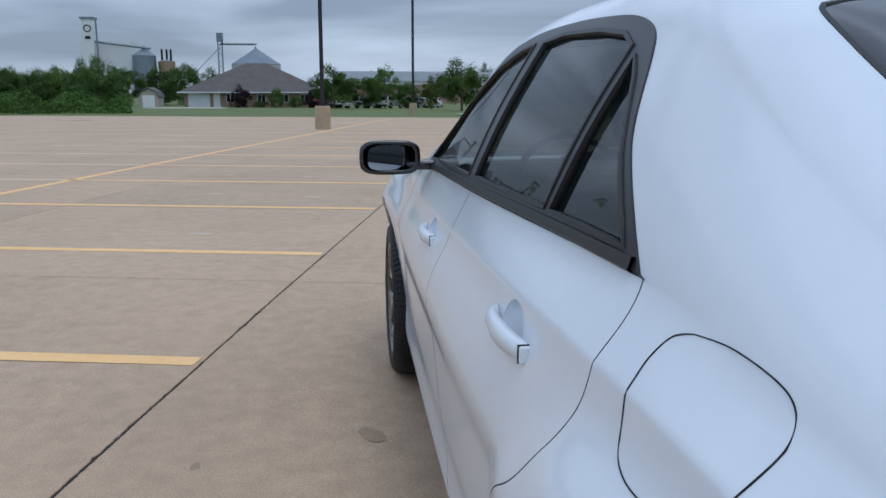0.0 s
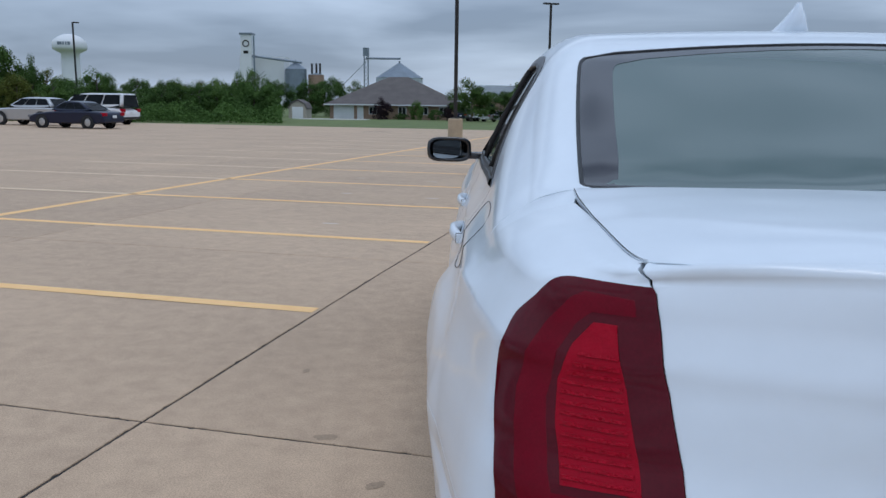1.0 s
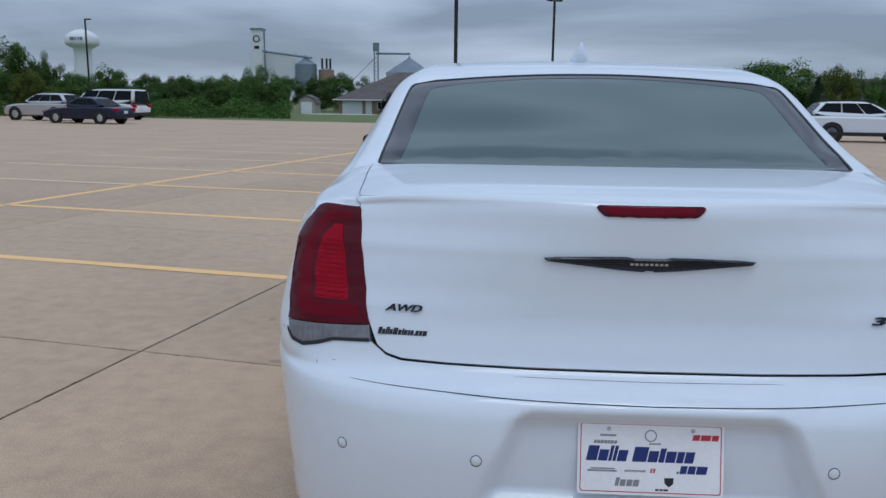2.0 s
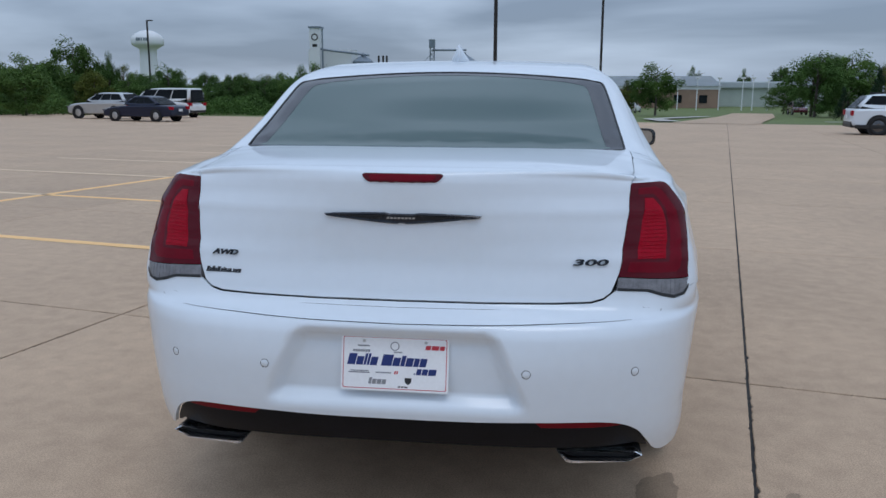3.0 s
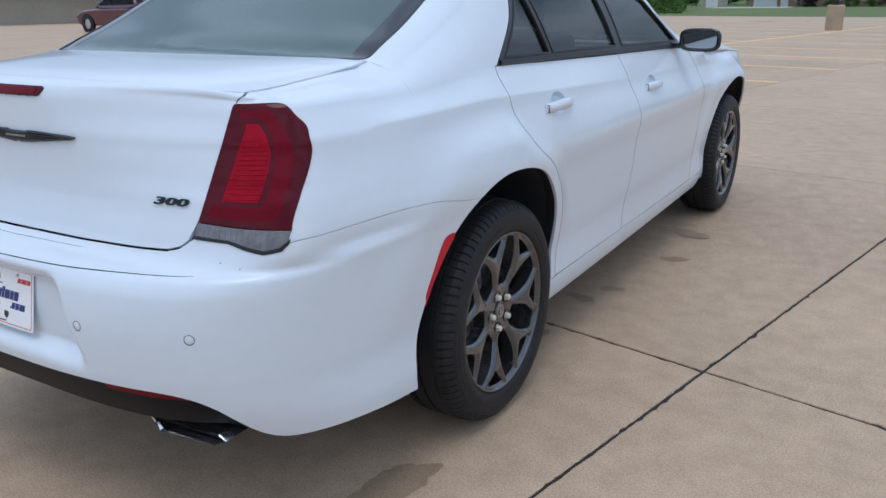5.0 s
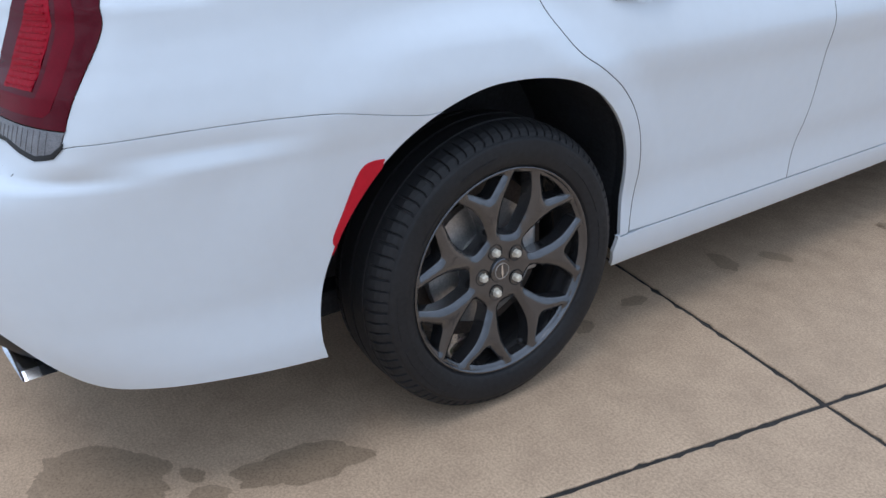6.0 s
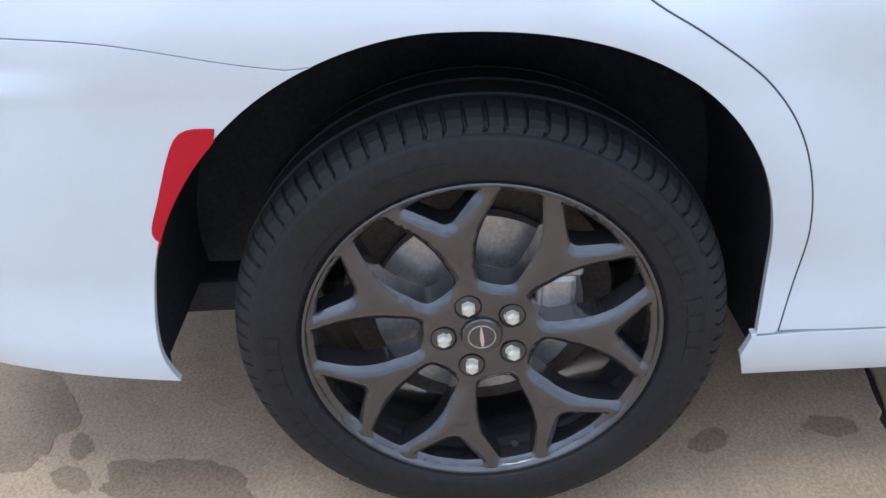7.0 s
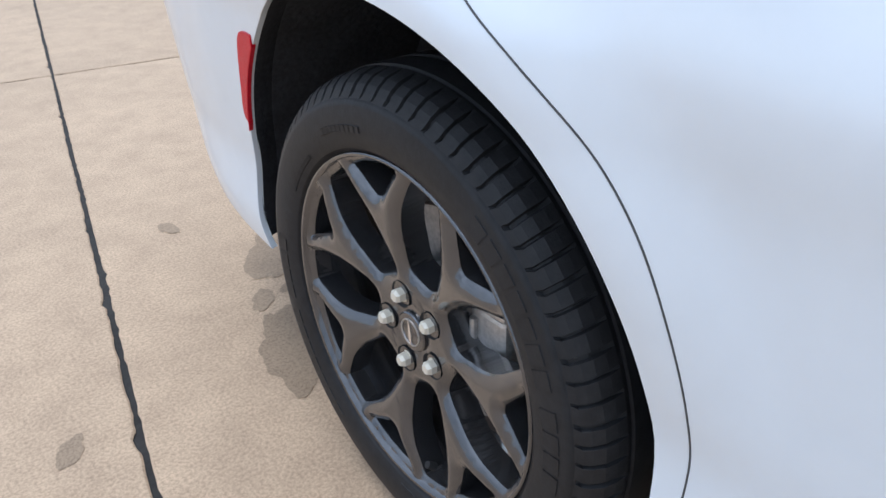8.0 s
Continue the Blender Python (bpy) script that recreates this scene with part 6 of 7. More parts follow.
for px, top, wpx, d, leaf, cone in ((1345, 112, 60, 100, 0, False), (1392, 116, 44, 102, 1, False), (1440, 122, 40, 104, 0, False), (1400, 160, 34, 78, 4, True), (1455, 128, 46, 92, 4, True), (1488, 112, 60, 96, 2, False), (1530, 122, 50, 100, 1, False), (1580, 118, 60, 110, 0, False)):
    x, y = at_25(px, d)
    top_z = 1.4 + (181 - top) / 1440 * d
    tree(x, y, top_z - ground_z(x, y), wpx / 1426 * d * 1.12, leaf, cone, bare=0.05)

# a second, looser row behind
rnd = random.Random(77)
for k in range(26):
    px = -60 + 24 * k + rnd.uniform(-8, 8)
    d = rnd.uniform(100, 118) if px < 500 else 150
    x, y = at_25(px, d)
    top_z = 1.4 + (178 - rnd.uniform(124, 154)) / 1440 * d
    tree(x, y, top_z - ground_z(x, y), rnd.uniform(40, 60) / 1426 * d, (0, 1, 1, 0, 2)[k % 5], bare=0.04)

# scrub under the trees
sv, sf = [], []
rnd = random.Random(21)
for k in range(52000):
    px = rnd.uniform(-260, 540)
    d = rnd.uniform(66, 82) + (px + 260) * 0.012
    x, y = at_25(px, d)
    hmax = 1.1 + 2.6 * noise.noise((px * 0.021, d * 0.14, 3.0))
    if 60 < px < 300:
        hmax *= 0.7
    z = ground_z(x, y) + max(0.2, hmax) * rnd.random() ** 0.7
    s = rnd.uniform(0.06, 0.13)
    a, tilt = rnd.uniform(0, 6.28), rnd.uniform(-0.6, 0.9)
    t, b = Vector((math.cos(a), math.sin(a), 0)), Vector((-math.sin(a) * math.sin(tilt), math.cos(a) * math.sin(tilt), math.cos(tilt)))
    o = len(sv)
    p = Vector((x, y, z))
    sv += [p + t * s, p + b * s * 0.7, p - t * s, p - b * s * 0.7]
    sf.append((o, o + 1, o + 2, o + 3))
scrub = part("scrub", mesh("scrub", sv, sf), LEAVES[0])
tagged(scrub, "tangled green scrub along the wood's edge", "shrubs", kind="stuff")


def bush(x, y, h, w, leaf, lab):
    t = thing("bush", lab, "bush", "bushes", at=(x, y, ground_z(x, y)))
    cr = new("foliage", CROWNS[int(abs(x * 7)) % 5])
    cr.parent = t
    cr.material_slots[0].link = "OBJECT"
    cr.material_slots[0].material = LEAVES[leaf]
    cr.matrix_local = Matrix.Translation((0, 0, -0.1 * h)) @ Matrix.Diagonal((w, w, h * 1.1, 1))


# ---- lamp posts ----
def lamp_post(x, y, heads, big_base=True, h=9.5, turn=0):
    z = ground_z(x, y)
    t = thing("street_lamp", "dark bronze lot lamp on a tan concrete base", "lamp post", "lot lamps", at=(x, y, z), rz=turn)
    vs, fs = lathe([(-0.1, 0.30), (0.86, 0.30), (0.90, 0.27), (0.90, 0.0)], 28, "z")
    part("base", mesh("base", vs, fs), M_tan_base, t, "round tan concrete base")
    bm = newbox(-0.075, -0.075, 0.88, 0.075, 0.075, h, 0.012)
    box(bm, -0.15, -0.15, 0.88, 0.15, 0.15, 0.94, 0.01)
    part("pole", bm, M_bronze, t)
    for k in range(heads):
        sx = 1 if k == 0 else -1
        bm = newbox(sx * 0.10, -0.16, h - 0.10, sx * 0.62, 0.16, h + 0.02, 0.03)
        box(bm, 0, -0.03, h - 0.06, sx * 0.12, 0.03, h - 0.02)
        part("lamp_head", bm, M_bronze, t)


lamp_post(-1.78, 31.6, 2)
lamp_post(4.55, 62.5, 2, turn=20)
lamp_post(-43.5, 84.0, 1, h=9.9)
lamp_post(-38.8, 49.2, 2)
# small white lamps before the brick building
for px in (1297, 1332, 1372, 1415, 1434, 1462):
    x, y = at_35(px, 150)
    t = thing("street_lamp", "slim pale lamp post before the far building", "lamp post", "far lamps", at=(x, y, -1.5))
    part("pole", newbox(-0.08, -0.08, 0, 0.08, 0.08, 5.4, 0.02), M_white_trim, t)
    part("lamp_head", newbox(-0.35, -0.2, 5.3, 0.35, 0.2, 5.6, 0.05), M_white_trim, t)


# ---- parked vehicles ----
def vehicle(name, label, x, y, heading, length, width, height, paint, kind="saloon", base=None):
    """heading: degrees from +y, clockwise; local y ahead."""
    z = ground_z(x, y) if base is None else base
    t = thing(name, label, "car", "parked vehicles", at=(x, y, z), rz=-heading)
    L, W, H = length / 2, width / 2, height
    belt = H * (0.60 if kind != "van" else 0.52)
    if kind == "saloon":
        low = [(-L, 0.42), (-L * 0.99, belt * 0.92), (-L * 0.93, belt + 0.03), (-L * 0.55, belt + 0.06), (L * 0.40, belt + 0.03), (L * 0.85, belt * 0.88), (L * 0.98, belt * 0.70), (L, 0.40), (L * 0.96, 0.24), (-L * 0.96, 0.26)]
        top = [(-L * 0.72, belt), (-L * 0.36, H * 0.97), (-L * 0.05, H), (L * 0.10, H * 0.985), (L * 0.46, belt)]
    elif kind == "suv":
        low = [(-L, 0.50), (-L * 0.99, belt), (-L * 0.97, belt + 0.06), (L * 0.42, belt + 0.04), (L * 0.88, belt * 0.93), (L * 0.98, belt * 0.72), (L, 0.45), (L * 0.96, 0.28), (-L * 0.97, 0.32)]
        top = [(-L * 0.97, belt), (-L * 0.76, H * 0.945), (-L * 0.42, H), (L * 0.02, H * 0.985), (L * 0.47, belt)]
    else:
        low = [(-L, 0.45), (-L, belt + 0.05), (L * 0.66, belt + 0.04), (L * 0.93, belt * 0.82), (L, 0.5), (L * 0.97, 0.28), (-L * 0.98, 0.30)]
        top = [(-L * 0.995, belt), (-L * 0.97, H * 0.96), (-L * 0.9, H), (L * 0.35, H), (L * 0.70, belt)]

    def solid(poly, w0, w1, bev):
        """A side profile given width in layers, its edges drawn in towards the flanks."""
        ring = [Vector(p) for p in poly]
        for _ in range(2):
            ring = [a.lerp(b, t) for a, b in zip(ring, ring[1:] + ring[:1]) for t in (0.2, 0.8)]
        zs = [q.y for q in ring]
        lo, hi = min(zs), max(zs)
        mid = Vector((sum(q.x for q in ring) / len(ring), (lo + hi) / 2))
        bm = bmesh.new()
        rows = []
        for f, ins in ((-1, 2.4), (-0.985, 1.1), (-0.93, 0.35), (-0.78, 0), (0.78, 0), (0.93, 0.35), (0.985, 1.1), (1, 2.4)):
            row = []
            for q in ring:
                d = mid - q
                q2 = q + Vector((d.x / (abs(d.x) + 0.25), d.y / (abs(d.y) + 0.25))) * ins * bev
                row.append(bm.verts.new((f * (w0 + (w1 - w0) * (q.y - lo) / (hi - lo)), q2.x, q2.y)))
            rows.append(row)
        for a, b in zip(rows, rows[1:]):
            for k in range(len(ring)):
                k2 = (k + 1) % len(ring)
                bm.faces.new((a[k], a[k2], b[k2], b[k])).smooth = True
        bm.faces.new(rows[0])
        bm.faces.new(rows[-1][::-1])
        bmesh.ops.recalc_face_normals(bm, faces=bm.faces)
        return bm

    part("body", solid(low, W * 0.96, W, 0.06), paint, t)
    part("cabin", solid(top, W * 0.94, W * 0.74, 0.05), paint, t)
    zt, zb = H - 0.10, belt + 0.07
    fx = lambda zz: W * 0.94 + (W * 0.74 - W * 0.94) * (zz - belt) / (H - belt)
    rear_y = lambda zz: top[0][0] + (top[1][0] - top[0][0]) * (zz - belt) / (top[1][1] - belt)
    front_y = lambda zz: top[-1][0] + (top[-2][0] - top[-1][0]) * (zz - belt) / (top[-2][1] - belt)
    cuts = [0.0, 0.36, 0.68, 1.0] if kind != "van" else [0.0, 0.34, 0.70, 1.0]
    for sg in (1, -1):
        for c0, c1 in zip(cuts, cuts[1:]):
            bm = bmesh.new()
            q = []
            for cc, zz in ((c0 + 0.009, zb), (c1 - 0.009, zb), (c1 - 0.009, zt), (c0 + 0.009, zt)):
                y0, y1 = rear_y(zz) + 0.14, front_y(zz) - 0.14
                q.append(bm.verts.new((sg * (fx(zz) + 0.012), y0 + (y1 - y0) * cc, zz)))
            bm.faces.new(q if sg > 0 else q[::-1])
            bmesh.ops.solidify(bm, geom=bm.faces[:], thickness=0.02)
            part("side_window", bm, M_win_dark, t)
    for fy, s in ((rear_y, -1), (front_y, 1)):
        bm = bmesh.new()
        q = [bm.verts.new((w * (fx(zz) - 0.12), fy(zz) + s * 0.014, zz)) for w, zz in ((1, zb), (-1, zb), (-1, zt), (1, zt))]
        bm.faces.new(q)
        bmesh.ops.solidify(bm, geom=bm.faces[:], thickness=0.02)
        part("rear_window" if s < 0 else "windscreen", bm, M_win_dark, t)
    r = 0.33 if kind == "saloon" else 0.38
    for yy in (-L * 0.58, L * 0.62):
        for sg in (1, -1):
            wv, wf = lathe([(-0.10, r * 0.6), (-0.11, r * 0.9), (-0.08, r), (0.08, r), (0.11, r * 0.9), (0.10, r * 0.62), (0.06, r * 0.6)], 28)
            w = part("wheel", mesh("wheel", [Vector(v) + Vector((sg * (W - 0.09), yy, r)) for v in wv], wf, True), M_tyre, t)
            rimv, rimf = lathe([(0.085, 0.0), (0.09, r * 0.25), (0.075, r * 0.6), (-0.09, r * 0.62)], 28)
            part("rim", mesh("rim", [Vector((sg * v[0], v[1], v[2])) + Vector((sg * (W - 0.09), yy, r)) for v in rimv], rimf), M_disc if paint != M_paint or kind == "saloon" else M_rim, w)
            av, af = lathe([(0, r * 1.18), (0, r * 0.9)], 28)
            part("arch", mesh("arch", [Vector(v) + Vector((sg * (W + 0.004), yy, r)) for v in av], af), M_gap, t)
    for sg in (1, -1):
        part("tail_light", newbox(sg * W * 0.62, -L - 0.012, belt * 0.78, sg * W * 0.97, -L * 0.93, belt * 0.98, 0.02), M_red_bright, t)
        part("headlight", newbox(sg * W * 0.55, L * 0.90, belt * 0.66, sg * W * 0.95, L + 0.004, belt * 0.80, 0.02), M_clear, t)
    part("bumper", newbox(-W * 0.90, -L + 0.005, 0.34, W * 0.90, -L * 0.90, 0.56, 0.04), paint if kind == "saloon" else M_black, t)
    if kind == "suv" and paint is M_paint:
        for sg in (1, -1):
            part("sill_cladding", newbox(sg * (W - 0.05), -L * 0.94, 0.27, sg * (W + 0.015), L * 0.95, 0.42, 0.02), M_black, t)
            part("roof_rail", newbox(sg * W * 0.70, -L * 0.62, H - 0.03, sg * W * 0.66, L * 0.02, H + 0.035, 0.01), M_black, t)
        part("rear_skirt", newbox(-W * 0.90, -L - 0.005, 0.30, W * 0.90, -L * 0.9, 0.50, 0.04), M_black, t)
    part("plate_panel", newbox(-0.16, -L - 0.03, belt * 0.66, 0.16, -L - 0.018, belt * 0.66 + 0.14), M_white_trim, t)
    return t


M_navy = mat("navy_paint", (0.006, 0.011, 0.034), 0.3, 0.0, 0.1, 3, coat=0.25, spec=0.3)
M_silver = mat("silver_paint", (0.45, 0.46, 0.47), 0.3, 0.5, 0.06, 3, coat=1.0)
M_maroon = mat("maroon_paint", (0.085, 0.004, 0.02), 0.25, 0.2, 0.1, 3, coat=1.0)
M_greyp = mat("grey_paint", (0.12, 0.125, 0.13), 0.3, 0.4, 0.1, 3, coat=1.0)
HEAD = 270 + 11.8
vehicle("saloon_car", "dark blue saloon parked on the far side of the lot", *at_25(193, 49), HEAD, 4.6, 1.80, 1.42, M_navy)
vehicle("crossover_car", "silver crossover parked beyond the blue saloon", *at_25(121, 55), HEAD, 4.6, 1.85, 1.62, M_silver, "suv")
vehicle("van", "white passenger van with dark windows on the lot", *at_25(226, 60), HEAD, 5.4, 2.0, 2.0, M_white_trim, "van")
vehicle("suv", "white sport utility car with black wheels on the lot", *at_25(1528, 38.5), 90 + 9, 4.82, 1.94, 1.68, M_paint, "suv")
vehicle("suv", "maroon sport utility car with silver roof rails", -30.9, 23.3, HEAD - 10, 4.7, 1.9, 1.68, M_maroon, "suv")
k = 0
for px, d, paint, kind, lab in ((1042, 122, M_greyp, "suv", "dark grey"), (1056, 121, M_white_trim, "suv", "white"), (1073, 120, M_white_trim, "saloon", "white"), (1090, 120, M_white_trim, "saloon", "white"), (1106, 119, M_silver, "saloon", "silver"), (1132, 118, M_white_trim, "suv", "white"),
                                (1165, 124, M_greyp, "saloon", "grey"), (1182, 125, M_navy, "saloon", "blue"), (1196, 126, M_silver, "saloon", "silver"), (1215, 126, M_white_trim, "saloon", "white"), (1028, 123, M_navy, "suv", "black")):
    x, y = at_35(px, d)
    vehicle("parked_car", lab + " car in the far staff car park", x, y, 20 + 7 * (k % 3), 4.5, 1.8, 1.5 if kind == "saloon" else 1.72, paint, kind)
    k += 1
vehicle("suv", "maroon car on the far drive", *at_35(1517, 118), 185, 4.6, 1.85, 1.75, M_maroon, "suv")
vehicle("parked_car", "white car beyond the lawn", *at_25(1518, 112), 80, 4.5, 1.8, 1.5, M_white_trim)
vehicle("pickup_car", "red car beyond the lawn", *at_25(1552, 108), 80, 4.8, 1.9, 1.7, M_maroon, "suv")


# ---- buildings ----
# hip-roofed house
house = thing("house", "low brick house with a brown hipped roof", "house", at=(-13.9, 126, -1.5))
part("wall", newbox(-10.2, 0, -0.3, 10.2, 13, 2.35), M_brick, house)
bm = bmesh.new()
e = [bm.verts.new(p) for p in ((-11.0, -0.8, 2.28), (11.0, -0.8, 2.28), (11.0, 13.8, 2.28), (-11.0, 13.8, 2.28))]
r = [bm.verts.new(p) for p in ((-1.6, 6.5, 6.7), (1.6, 6.5, 6.7))]
for f in ((e[0], e[1], r[1], r[0]), (e[1], e[2], r[1]), (e[2], e[3], r[0], r[1]), (e[3], e[0], r[0]), (e[3], e[2], e[1], e[0])):
    bm.faces.new(f)
part("roof", bm, M_shingle, house)
part("fascia", newbox(-11.0, -0.85, 2.12, 11.0, -0.75, 2.30), M_white_trim, house)
part("garage_door", newbox(-9.6, -0.06, 0, -6.4, 0.02, 2.05, 0.02), M_white_trim, house)
part("door", newbox(-5.9, -0.06, 0, -4.9, 0.02, 2.05, 0.02), M_white_trim, house)
for x in (-3.4, 1.2, 4.6, 7.6):
    w = part("window", newbox(x - 0.65, -0.07, 0.75, x + 0.65, -0.01, 1.95, 0.02), M_white_trim, house)
    part("pane", newbox(x - 0.55, -0.09, 0.83, x - 0.04, -0.065, 1.87), M_win_dark, w)
    part("pane", newbox(x + 0.04, -0.09, 0.83, x + 0.55, -0.065, 1.87), M_win_dark, w)
for x, y, h, w_, lf, lb in ((-15.5, 122, 3.1, 3.2, 3, "dark purple bush before the house"), (-10.2, 122.5, 2.7, 2.6, 1, "light green shrub before the house"), (-7.2, 122, 1.6, 2.6, 0, "dark clipped shrub before the house"), (-12.6, 122, 1.0, 2.4, 0, "dark clipped shrub before the house"), (-4.4, 120, 2.6, 3.4, 3, "dark red bush by the lamp"), (-4.0, 121, 1.1, 3.0, 3, "low red shrub by the house")):
    bush(x, y, h, w_, lf, lb)
# garden shed
shed = thing("shed", "small barn-roofed shed with white doors", "shed", at=(-27.0, 116, -1.4))
gable = [(-1.3, 0), (1.3, 0), (1.3, 1.5), (0.95, 2.15), (0, 2.6), (-0.95, 2.15), (-1.3, 1.5)]
part("wall", prism(gable, 3.6, pose(0, 3.6, 0, 90, 0, 0)), M_stucco, shed)
over = [(-1.42, 1.42), (-1.02, 2.18), (0, 2.68), (1.02, 2.18), (1.42, 1.42), (1.42, 1.56), (1.04, 2.32), (0, 2.82), (-1.04, 2.32), (-1.42, 1.56)]
part("roof", prism(over, 3.9, pose(0, 3.75, 0, 90, 0, 0)), M_shingle, shed)
part("door", newbox(-0.8, -0.05, 0.05, 0.8, 0.02, 1.75, 0.02), M_white_trim, shed)
pad = part("apron", newbox(-26, 110, -1.36, -16.5, 116, -1.26), M_kerb)
tagged(pad, "pale concrete apron before the garage", "pavement", kind="structure")

# long brick building and the pale sheds beyond
works = thing("works", "long low brick building with a pale grey roof", "building", at=(17, 168, -1.6))
part("wall", newbox(-19, 0, 0, 18, 25, 4.4), M_brick, works)
bm = bmesh.new()
for q in ([(-19.4, -0.5, 4.4), (18.4, -0.5, 4.4), (18.4, 12, 6.6), (-19.4, 12, 6.6)], [(-19.4, 12, 6.6), (18.4, 12, 6.6), (18.4, 25.5, 4.4), (-19.4, 25.5, 4.4)]):
    bm.faces.new([bm.verts.new(p) for p in q])
bmesh.ops.solidify(bm, geom=bm.faces[:], thickness=0.3)
part("roof", bm, M_roof_grey, works)
part("band", newbox(-19.2, -0.08, 3.7, 18.2, 0.0, 4.4), M_white_trim, works)
for x in range(-16, 16, 5):
    part("window", newbox(x, -0.10, 1.0, x + 1.6, -0.02, 2.6), M_win_dark, works)
glasshouse = thing("glasshouse", "pale low factory shed with a light roof", "building", at=(50, 190, -1.6))
part("wall", newbox(-14, 0, 0, 22, 20, 4.0), mat("pale_green_wall", (0.42, 0.47, 0.42), 0.7, 0, 0.1, 0.4), glasshouse)
part("roof", newbox(-14.5, -0.6, 4.0, 22.5, 20.6, 5.6, 0.3), M_roof_grey, glasshouse)
hall = thing("hall", "long dark-roofed building far off", "building", at=(86, 165, -1.6))
part("wall", newbox(-14, 0, 0, 30, 18, 5.0), M_stucco, hall)
part("roof", newbox(-15, -1, 5.0, 31, 19, 7.4, 0.4), M_shingle, hall)

# meeting house by the lot: stone porch, beige wing, tall plain hall behind
church = thing("meeting_house", "beige stucco building with a stone entrance porch", "building", at=(-45.0, 49.4, -0.75), rz=-11.8)
part("wall", newbox(-14, -30, 0, 0, 0, 3.0), M_stucco, church)
bm = bmesh.new()
for q in ([(0.9, 0.8, 2.75), (0.9, -30, 2.75), (-7, -30, 6.2), (-7, 0.8, 6.2)], [(-7, 0.8, 6.2), (-7, -30, 6.2), (-14.9, -30, 2.75), (-14.9, 0.8, 2.75)]):
    bm.faces.new([bm.verts.new(p) for p in q])
bmesh.ops.solidify(bm, geom=bm.faces[:], thickness=0.25)
part("roof", bm, M_shingle, church)
porch = [(-14.4, 0), (-5.4, 0), (-5.4, 4.6), (-9.9, 6.6), (-14.4, 4.6)]
bm = bmesh.new()
prism([(x, z) for x, z in porch], 1.6, Matrix(((0, 0, 1, 0.2), (1, 0, 0, 0), (0, 1, 0, 0), (0, 0, 0, 1))), bm)
part("porch", bm, M_stone, church, "brown stone porch")
part("porch_beam", newbox(1.78, -12.6, 2.5, 1.95, -7.2, 3.1), M_stone, church)
arch_w = [(-12.6, 3.2), (-7.2, 3.2), (-7.2, 4.3), (-8.4, 4.75), (-9.9, 4.9), (-11.4, 4.75), (-12.6, 4.3)]
part("window", prism(arch_w, 0.06, Matrix(((0, 0, 1, 1.79), (1, 0, 0, 0), (0, 1, 0, 0), (0, 0, 0, 1)))), M_win_dark, church, "dark arched window over the doors")
part("door", newbox(1.75, -11.4, 0.0, 1.83, -7.7, 2.4), M_win_dark, church, "dark glazed entrance doors")
for y in (-10.4, -9.0):
    part("door_post", newbox(1.80, y - 0.06, 0, 1.90, y + 0.06, 2.4), M_stone, church)
for y in (-3.6, -1.3):
    w = part("window", newbox(-0.02, y - 0.55, 0.95, 0.05, y + 0.55, 2.05), M_bronze, church)
    part("pane", newbox(0.03, y - 0.5, 1.0, 0.07, y + 0.5, 2.0), M_win_dark, w)
tall = thing("hall", "tall plain tan metal-clad hall", "building", at=(-55.0, 73.7, -0.6), rz=-11.8)
part("wall", newbox(-26, -34, 0, 0, 0, 6.9), mat("tan_cladding", (0.33, 0.29, 0.25), 0.8, 0, 0.06, 0.6), tall)
part("parapet", newbox(-26.2, -34.2, 6.9, 0.2, 0.2, 7.3), M_bronze, tall)
for x, y, h, w_ in ((-44.2, 51.5, 1.0, 1.8), (-43.4, 48.6, 0.9, 2.4), (-43.2, 45.6, 0.8, 2.2), (-52.8, 70, 1.5, 3), (-53, 66, 1.4, 3), (-53.6, 62, 1.4, 3), (-47.5, 57, 3.2, 3.6)):
    bush(x, y, h, w_, 0, "dark green shrub by the wall")

# grain works on the skyline
mill = thing("grain_elevator", "white concrete grain elevator with a tall head house", "building", at=(-113.5, 398, -1.5))
part("head_house", newbox(-2.6, -3, 0, 2.6, 3, 33.5), M_metal_white, mill)
part("storage_block", newbox(-4.5, 1, 0, 17.5, 14, 23.5), M_metal_white, mill)
ev, ef = lathe([(-0.05, 1.7), (0.05, 1.7), (0.05, 1.2), (-0.05, 1.2)], 24, "x")
part("emblem_ring", mesh("emblem_ring", [Matrix.Translation((0, -3.1, 29.3)) @ pose(0, 0, 0, 0, 0, 90) @ Vector(v) for v in ev], ef), M_bronze, mill, "dark round emblem")
part("letter_bar", newbox(-1.2, -3.12, 24.6, 1.2, -3.02, 26.0), M_bronze, mill)
gant = bmesh.new()
rod(gant, (2, -2, 23.6), (27, -2, 20.6), 0.55)
rod(gant, (4, -3.4, 0), (4, -3.4, 33), 0.4)
part("conveyor", gant, M_steel_dark, mill)
part("roof_rail", newbox(-3.0, -3.4, 33.5, 3.0, 3.4, 34.4), M_steel_dark, mill)


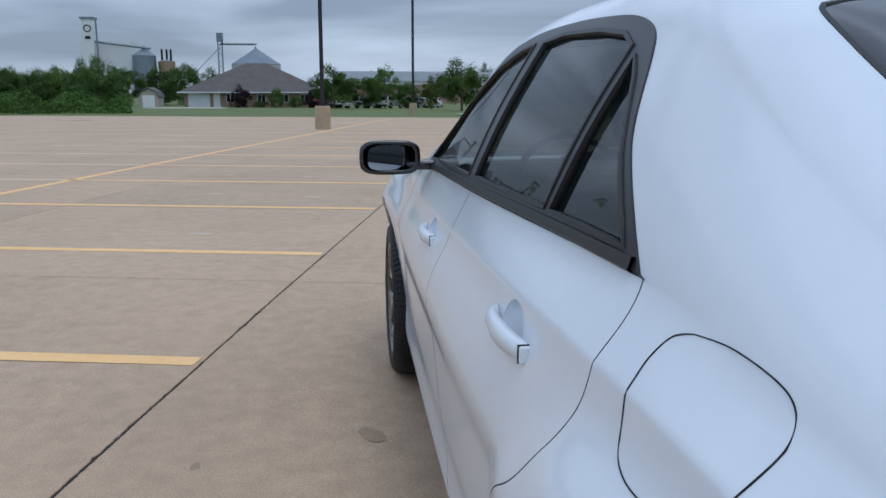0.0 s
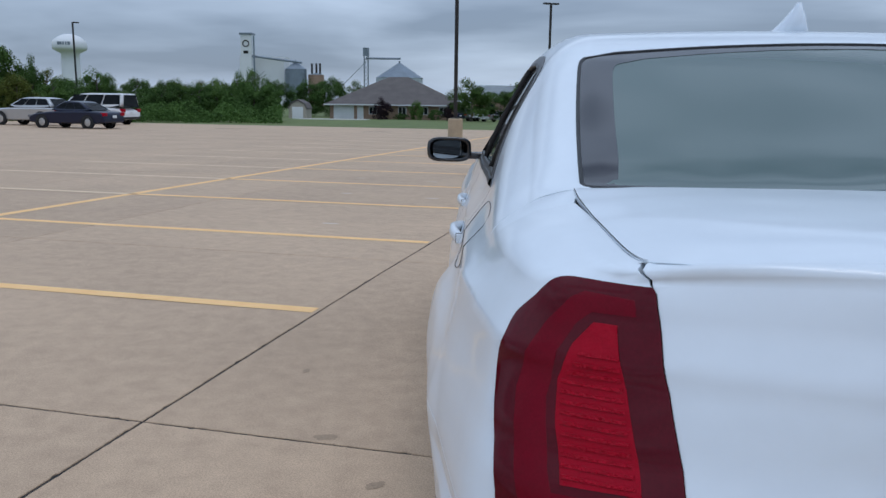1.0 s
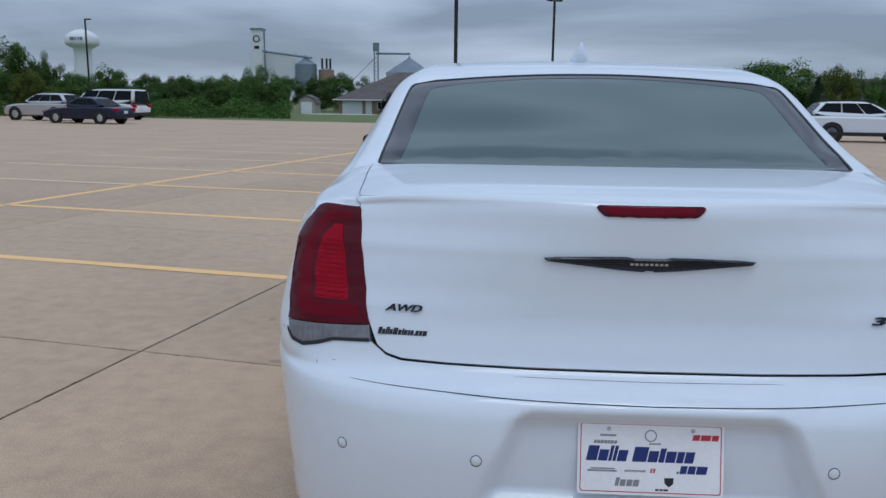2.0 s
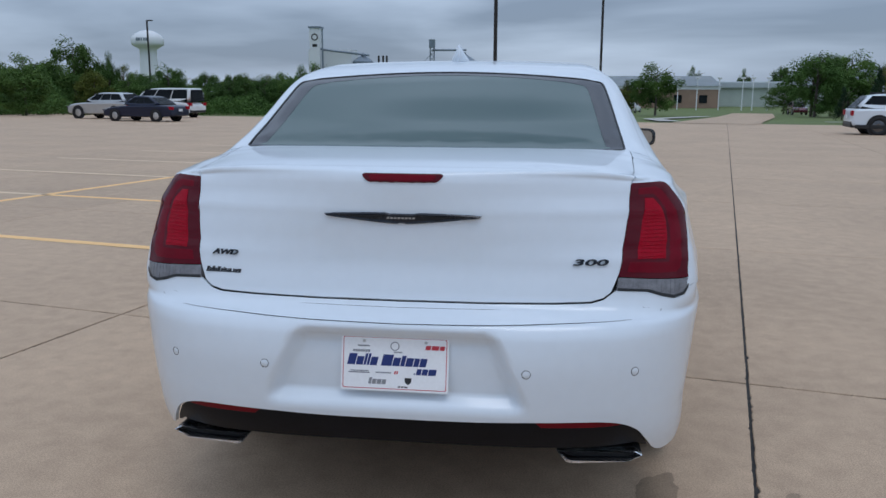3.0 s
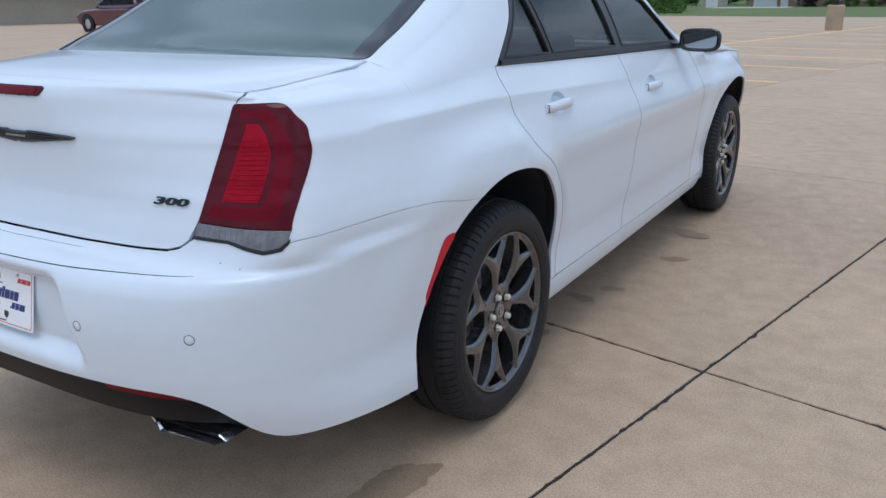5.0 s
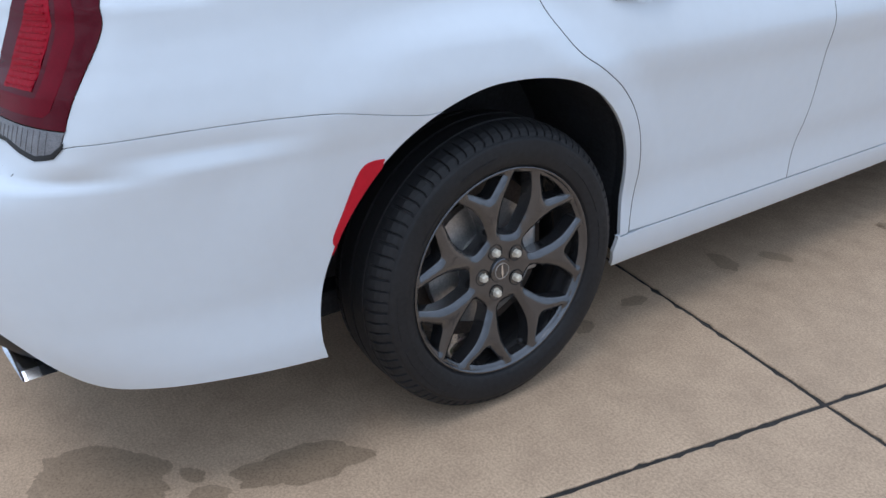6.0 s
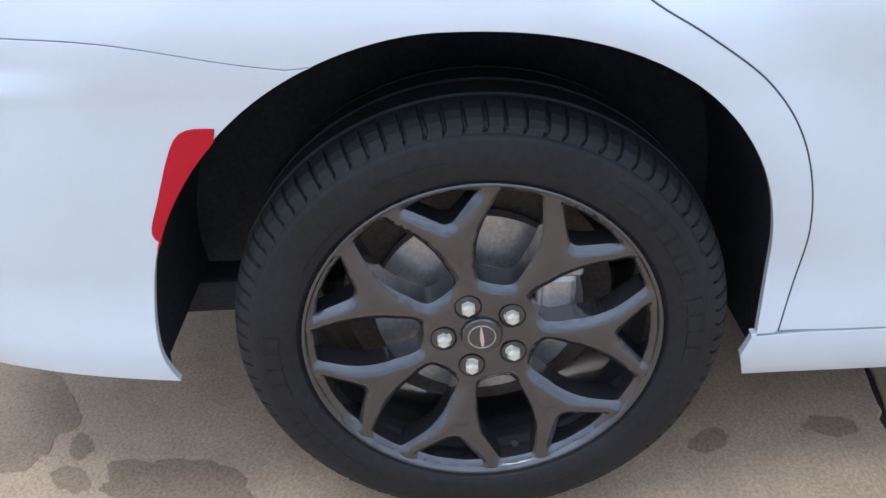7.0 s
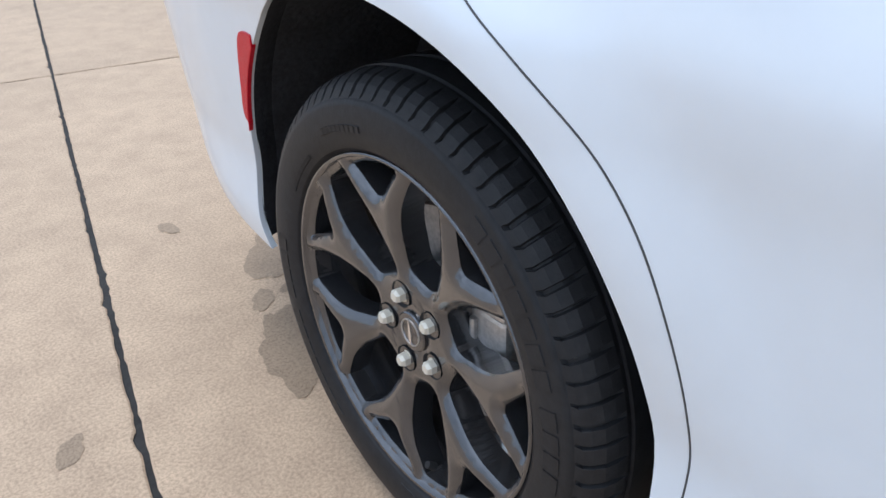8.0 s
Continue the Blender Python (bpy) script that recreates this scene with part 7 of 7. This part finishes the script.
def bin_(name, lab, x, y, r, h, cone, material):
    t = thing(name, lab, "silo", at=(x, y, -1.5))
    vs, fs = lathe([(0, r), (h, r)], 40, "z")
    part("wall", mesh("wall", vs, fs, True), material, t)
    vs, fs = lathe([(h, r * 1.02), (h + cone, 0.4), (h + cone + 0.8, 0.4)], 40, "z")
    part("roof", mesh("roof", vs, fs), M_steel_dark, t)
    for k in range(5):
        vs, fs = lathe([(h * (k + 0.5) / 5, r + 0.02), (h * (k + 0.5) / 5 + 0.12, r + 0.12), (h * (k + 0.5) / 5 + 0.24, r + 0.02)], 40, "z")
        part("band", mesh("band", vs, fs), material, t)
    return t


bin_("silo", "dark galvanised steel grain silo", -90, 398, 5.2, 17.5, 3.6, M_steel_dark)
tow = bin_("silo", "tan concrete silo with dark stacks", -80.5, 400, 3.8, 15.0, 1.0, M_brick)
for dx in (-2, 0.2, 2):
    part("stack", rod(bmesh.new(), (dx, 0, 15), (dx, 0, 20.5), 0.5, 0.5, 10), M_bronze, tow)
bin_("silo", "wide galvanised grain bin with a cone roof", -40, 405, 11.5, 14.0, 7.5, M_roof_grey)
leg = thing("bucket_elevator", "lattice bucket elevator with a level conveyor", "tower", at=(-56.5, 405, -1.5))
lb = bmesh.new()
for x, y in ((-1, -1), (1, -1), (1, 1), (-1, 1)):
    rod(lb, (x, y, 0), (x, y, 27.5), 0.16, seg=6)
for k in range(14):
    rod(lb, (-1, -1, 2 * k), (1, -1, 2 * k + 2), 0.10, seg=5)
    rod(lb, (1, -1, 2 * k), (-1, -1, 2 * k + 2), 0.10, seg=5)
box(lb, -1.4, -1.4, 24.5, 1.4, 1.4, 28.5)
part("lattice", lb, M_steel_dark, leg)
part("conveyor", rod(bmesh.new(), (0, 0, 23.4), (17, 0, 23.4), 0.5), M_steel_dark, leg)
part("stay", rod(bmesh.new(), (0, 0, 22), (-14, 0, 8), 0.14), M_steel_dark, leg)

# water tower
wt = thing("water_tower", "white water tower with a wide tank on a single stem", "water tower", at=(-238, 470, -1.5))
vs, fs = lathe([(0, 6.0), (24, 4.9), (27.6, 5.0), (29.0, 7.4), (30.0, 9.2), (31.2, 9.5), (33.6, 9.4), (35.2, 8.6), (37.0, 6.2), (38.3, 3.4), (38.8, 0.0)], 48, "z")
part("tank", mesh("tank", vs, fs, True), M_metal_white, wt)
for k, w_ in enumerate((1.3, 1.3, 0.8, 0.8, 1.4)):
    a = radians(-98 + k * 9)
    part("letter_bar", newbox(-w_ / 2, -0.1, -0.9, w_ / 2, 0.1, 0.9, m=Matrix.Translation((9.5 * math.sin(radians(-12 + 9 * k)), -9.5 * math.cos(radians(-12 + 9 * k)), 33.0)) @ pose(0, 0, 0, 0, 0, -12 + 9 * k)), M_steel_dark, wt)

# drive, kerbs and paths beyond the lot
def ribbon(name, pts, w, material, label, cat, dz=0.02, thick=0.0):
    vs, fs = [], []
    for i, p in enumerate(pts):
        a, b = Vector(pts[max(i - 1, 0)]), Vector(pts[min(i + 1, len(pts) - 1)])
        d = (b - a).normalized()
        s = Vector((-d.y, d.x)) * w / 2
        for q in (Vector(p) + s, Vector(p) - s):
            vs.append((q.x, q.y, ground_z(q.x, q.y) + dz))
    for i in range(len(pts) - 1):
        fs.append((2 * i + 1, 2 * i + 3, 2 * i + 2, 2 * i))
    me = mesh(name, vs, fs)
    return tagged(part(name, me, material), label, cat, kind="structure")


ribbon("road", [lot(u, v).xy for u, v in ((0.5, 50.5), (1.2, 62), (3.2, 85), (5.0, 125))], 5.4, M_concrete, "pale concrete drive leaving the lot", "road", 0.02)
ribbon("path", [(lot(-2.5, 56).x, lot(-2.5, 56).y), (lot(-4.5, 66).x, lot(-4.5, 66).y), (lot(-1.0, 84).x, lot(-1.0, 84).y)], 1.6, M_kerb, "narrow concrete path across the lawn", "path", 0.05)
ribbon("path", [(lot(8, 62).x, lot(8, 62).y), (lot(40, 60).x, lot(40, 60).y)], 1.4, M_kerb, "narrow concrete path across the lawn", "path", 0.05)
ribbon("path", [(lot(-60, 38).x, lot(-60, 38).y), (lot(-40, 34).x, lot(-40, 34).y)], 1.4, M_kerb, "narrow concrete path across the lawn", "path", 0.06)
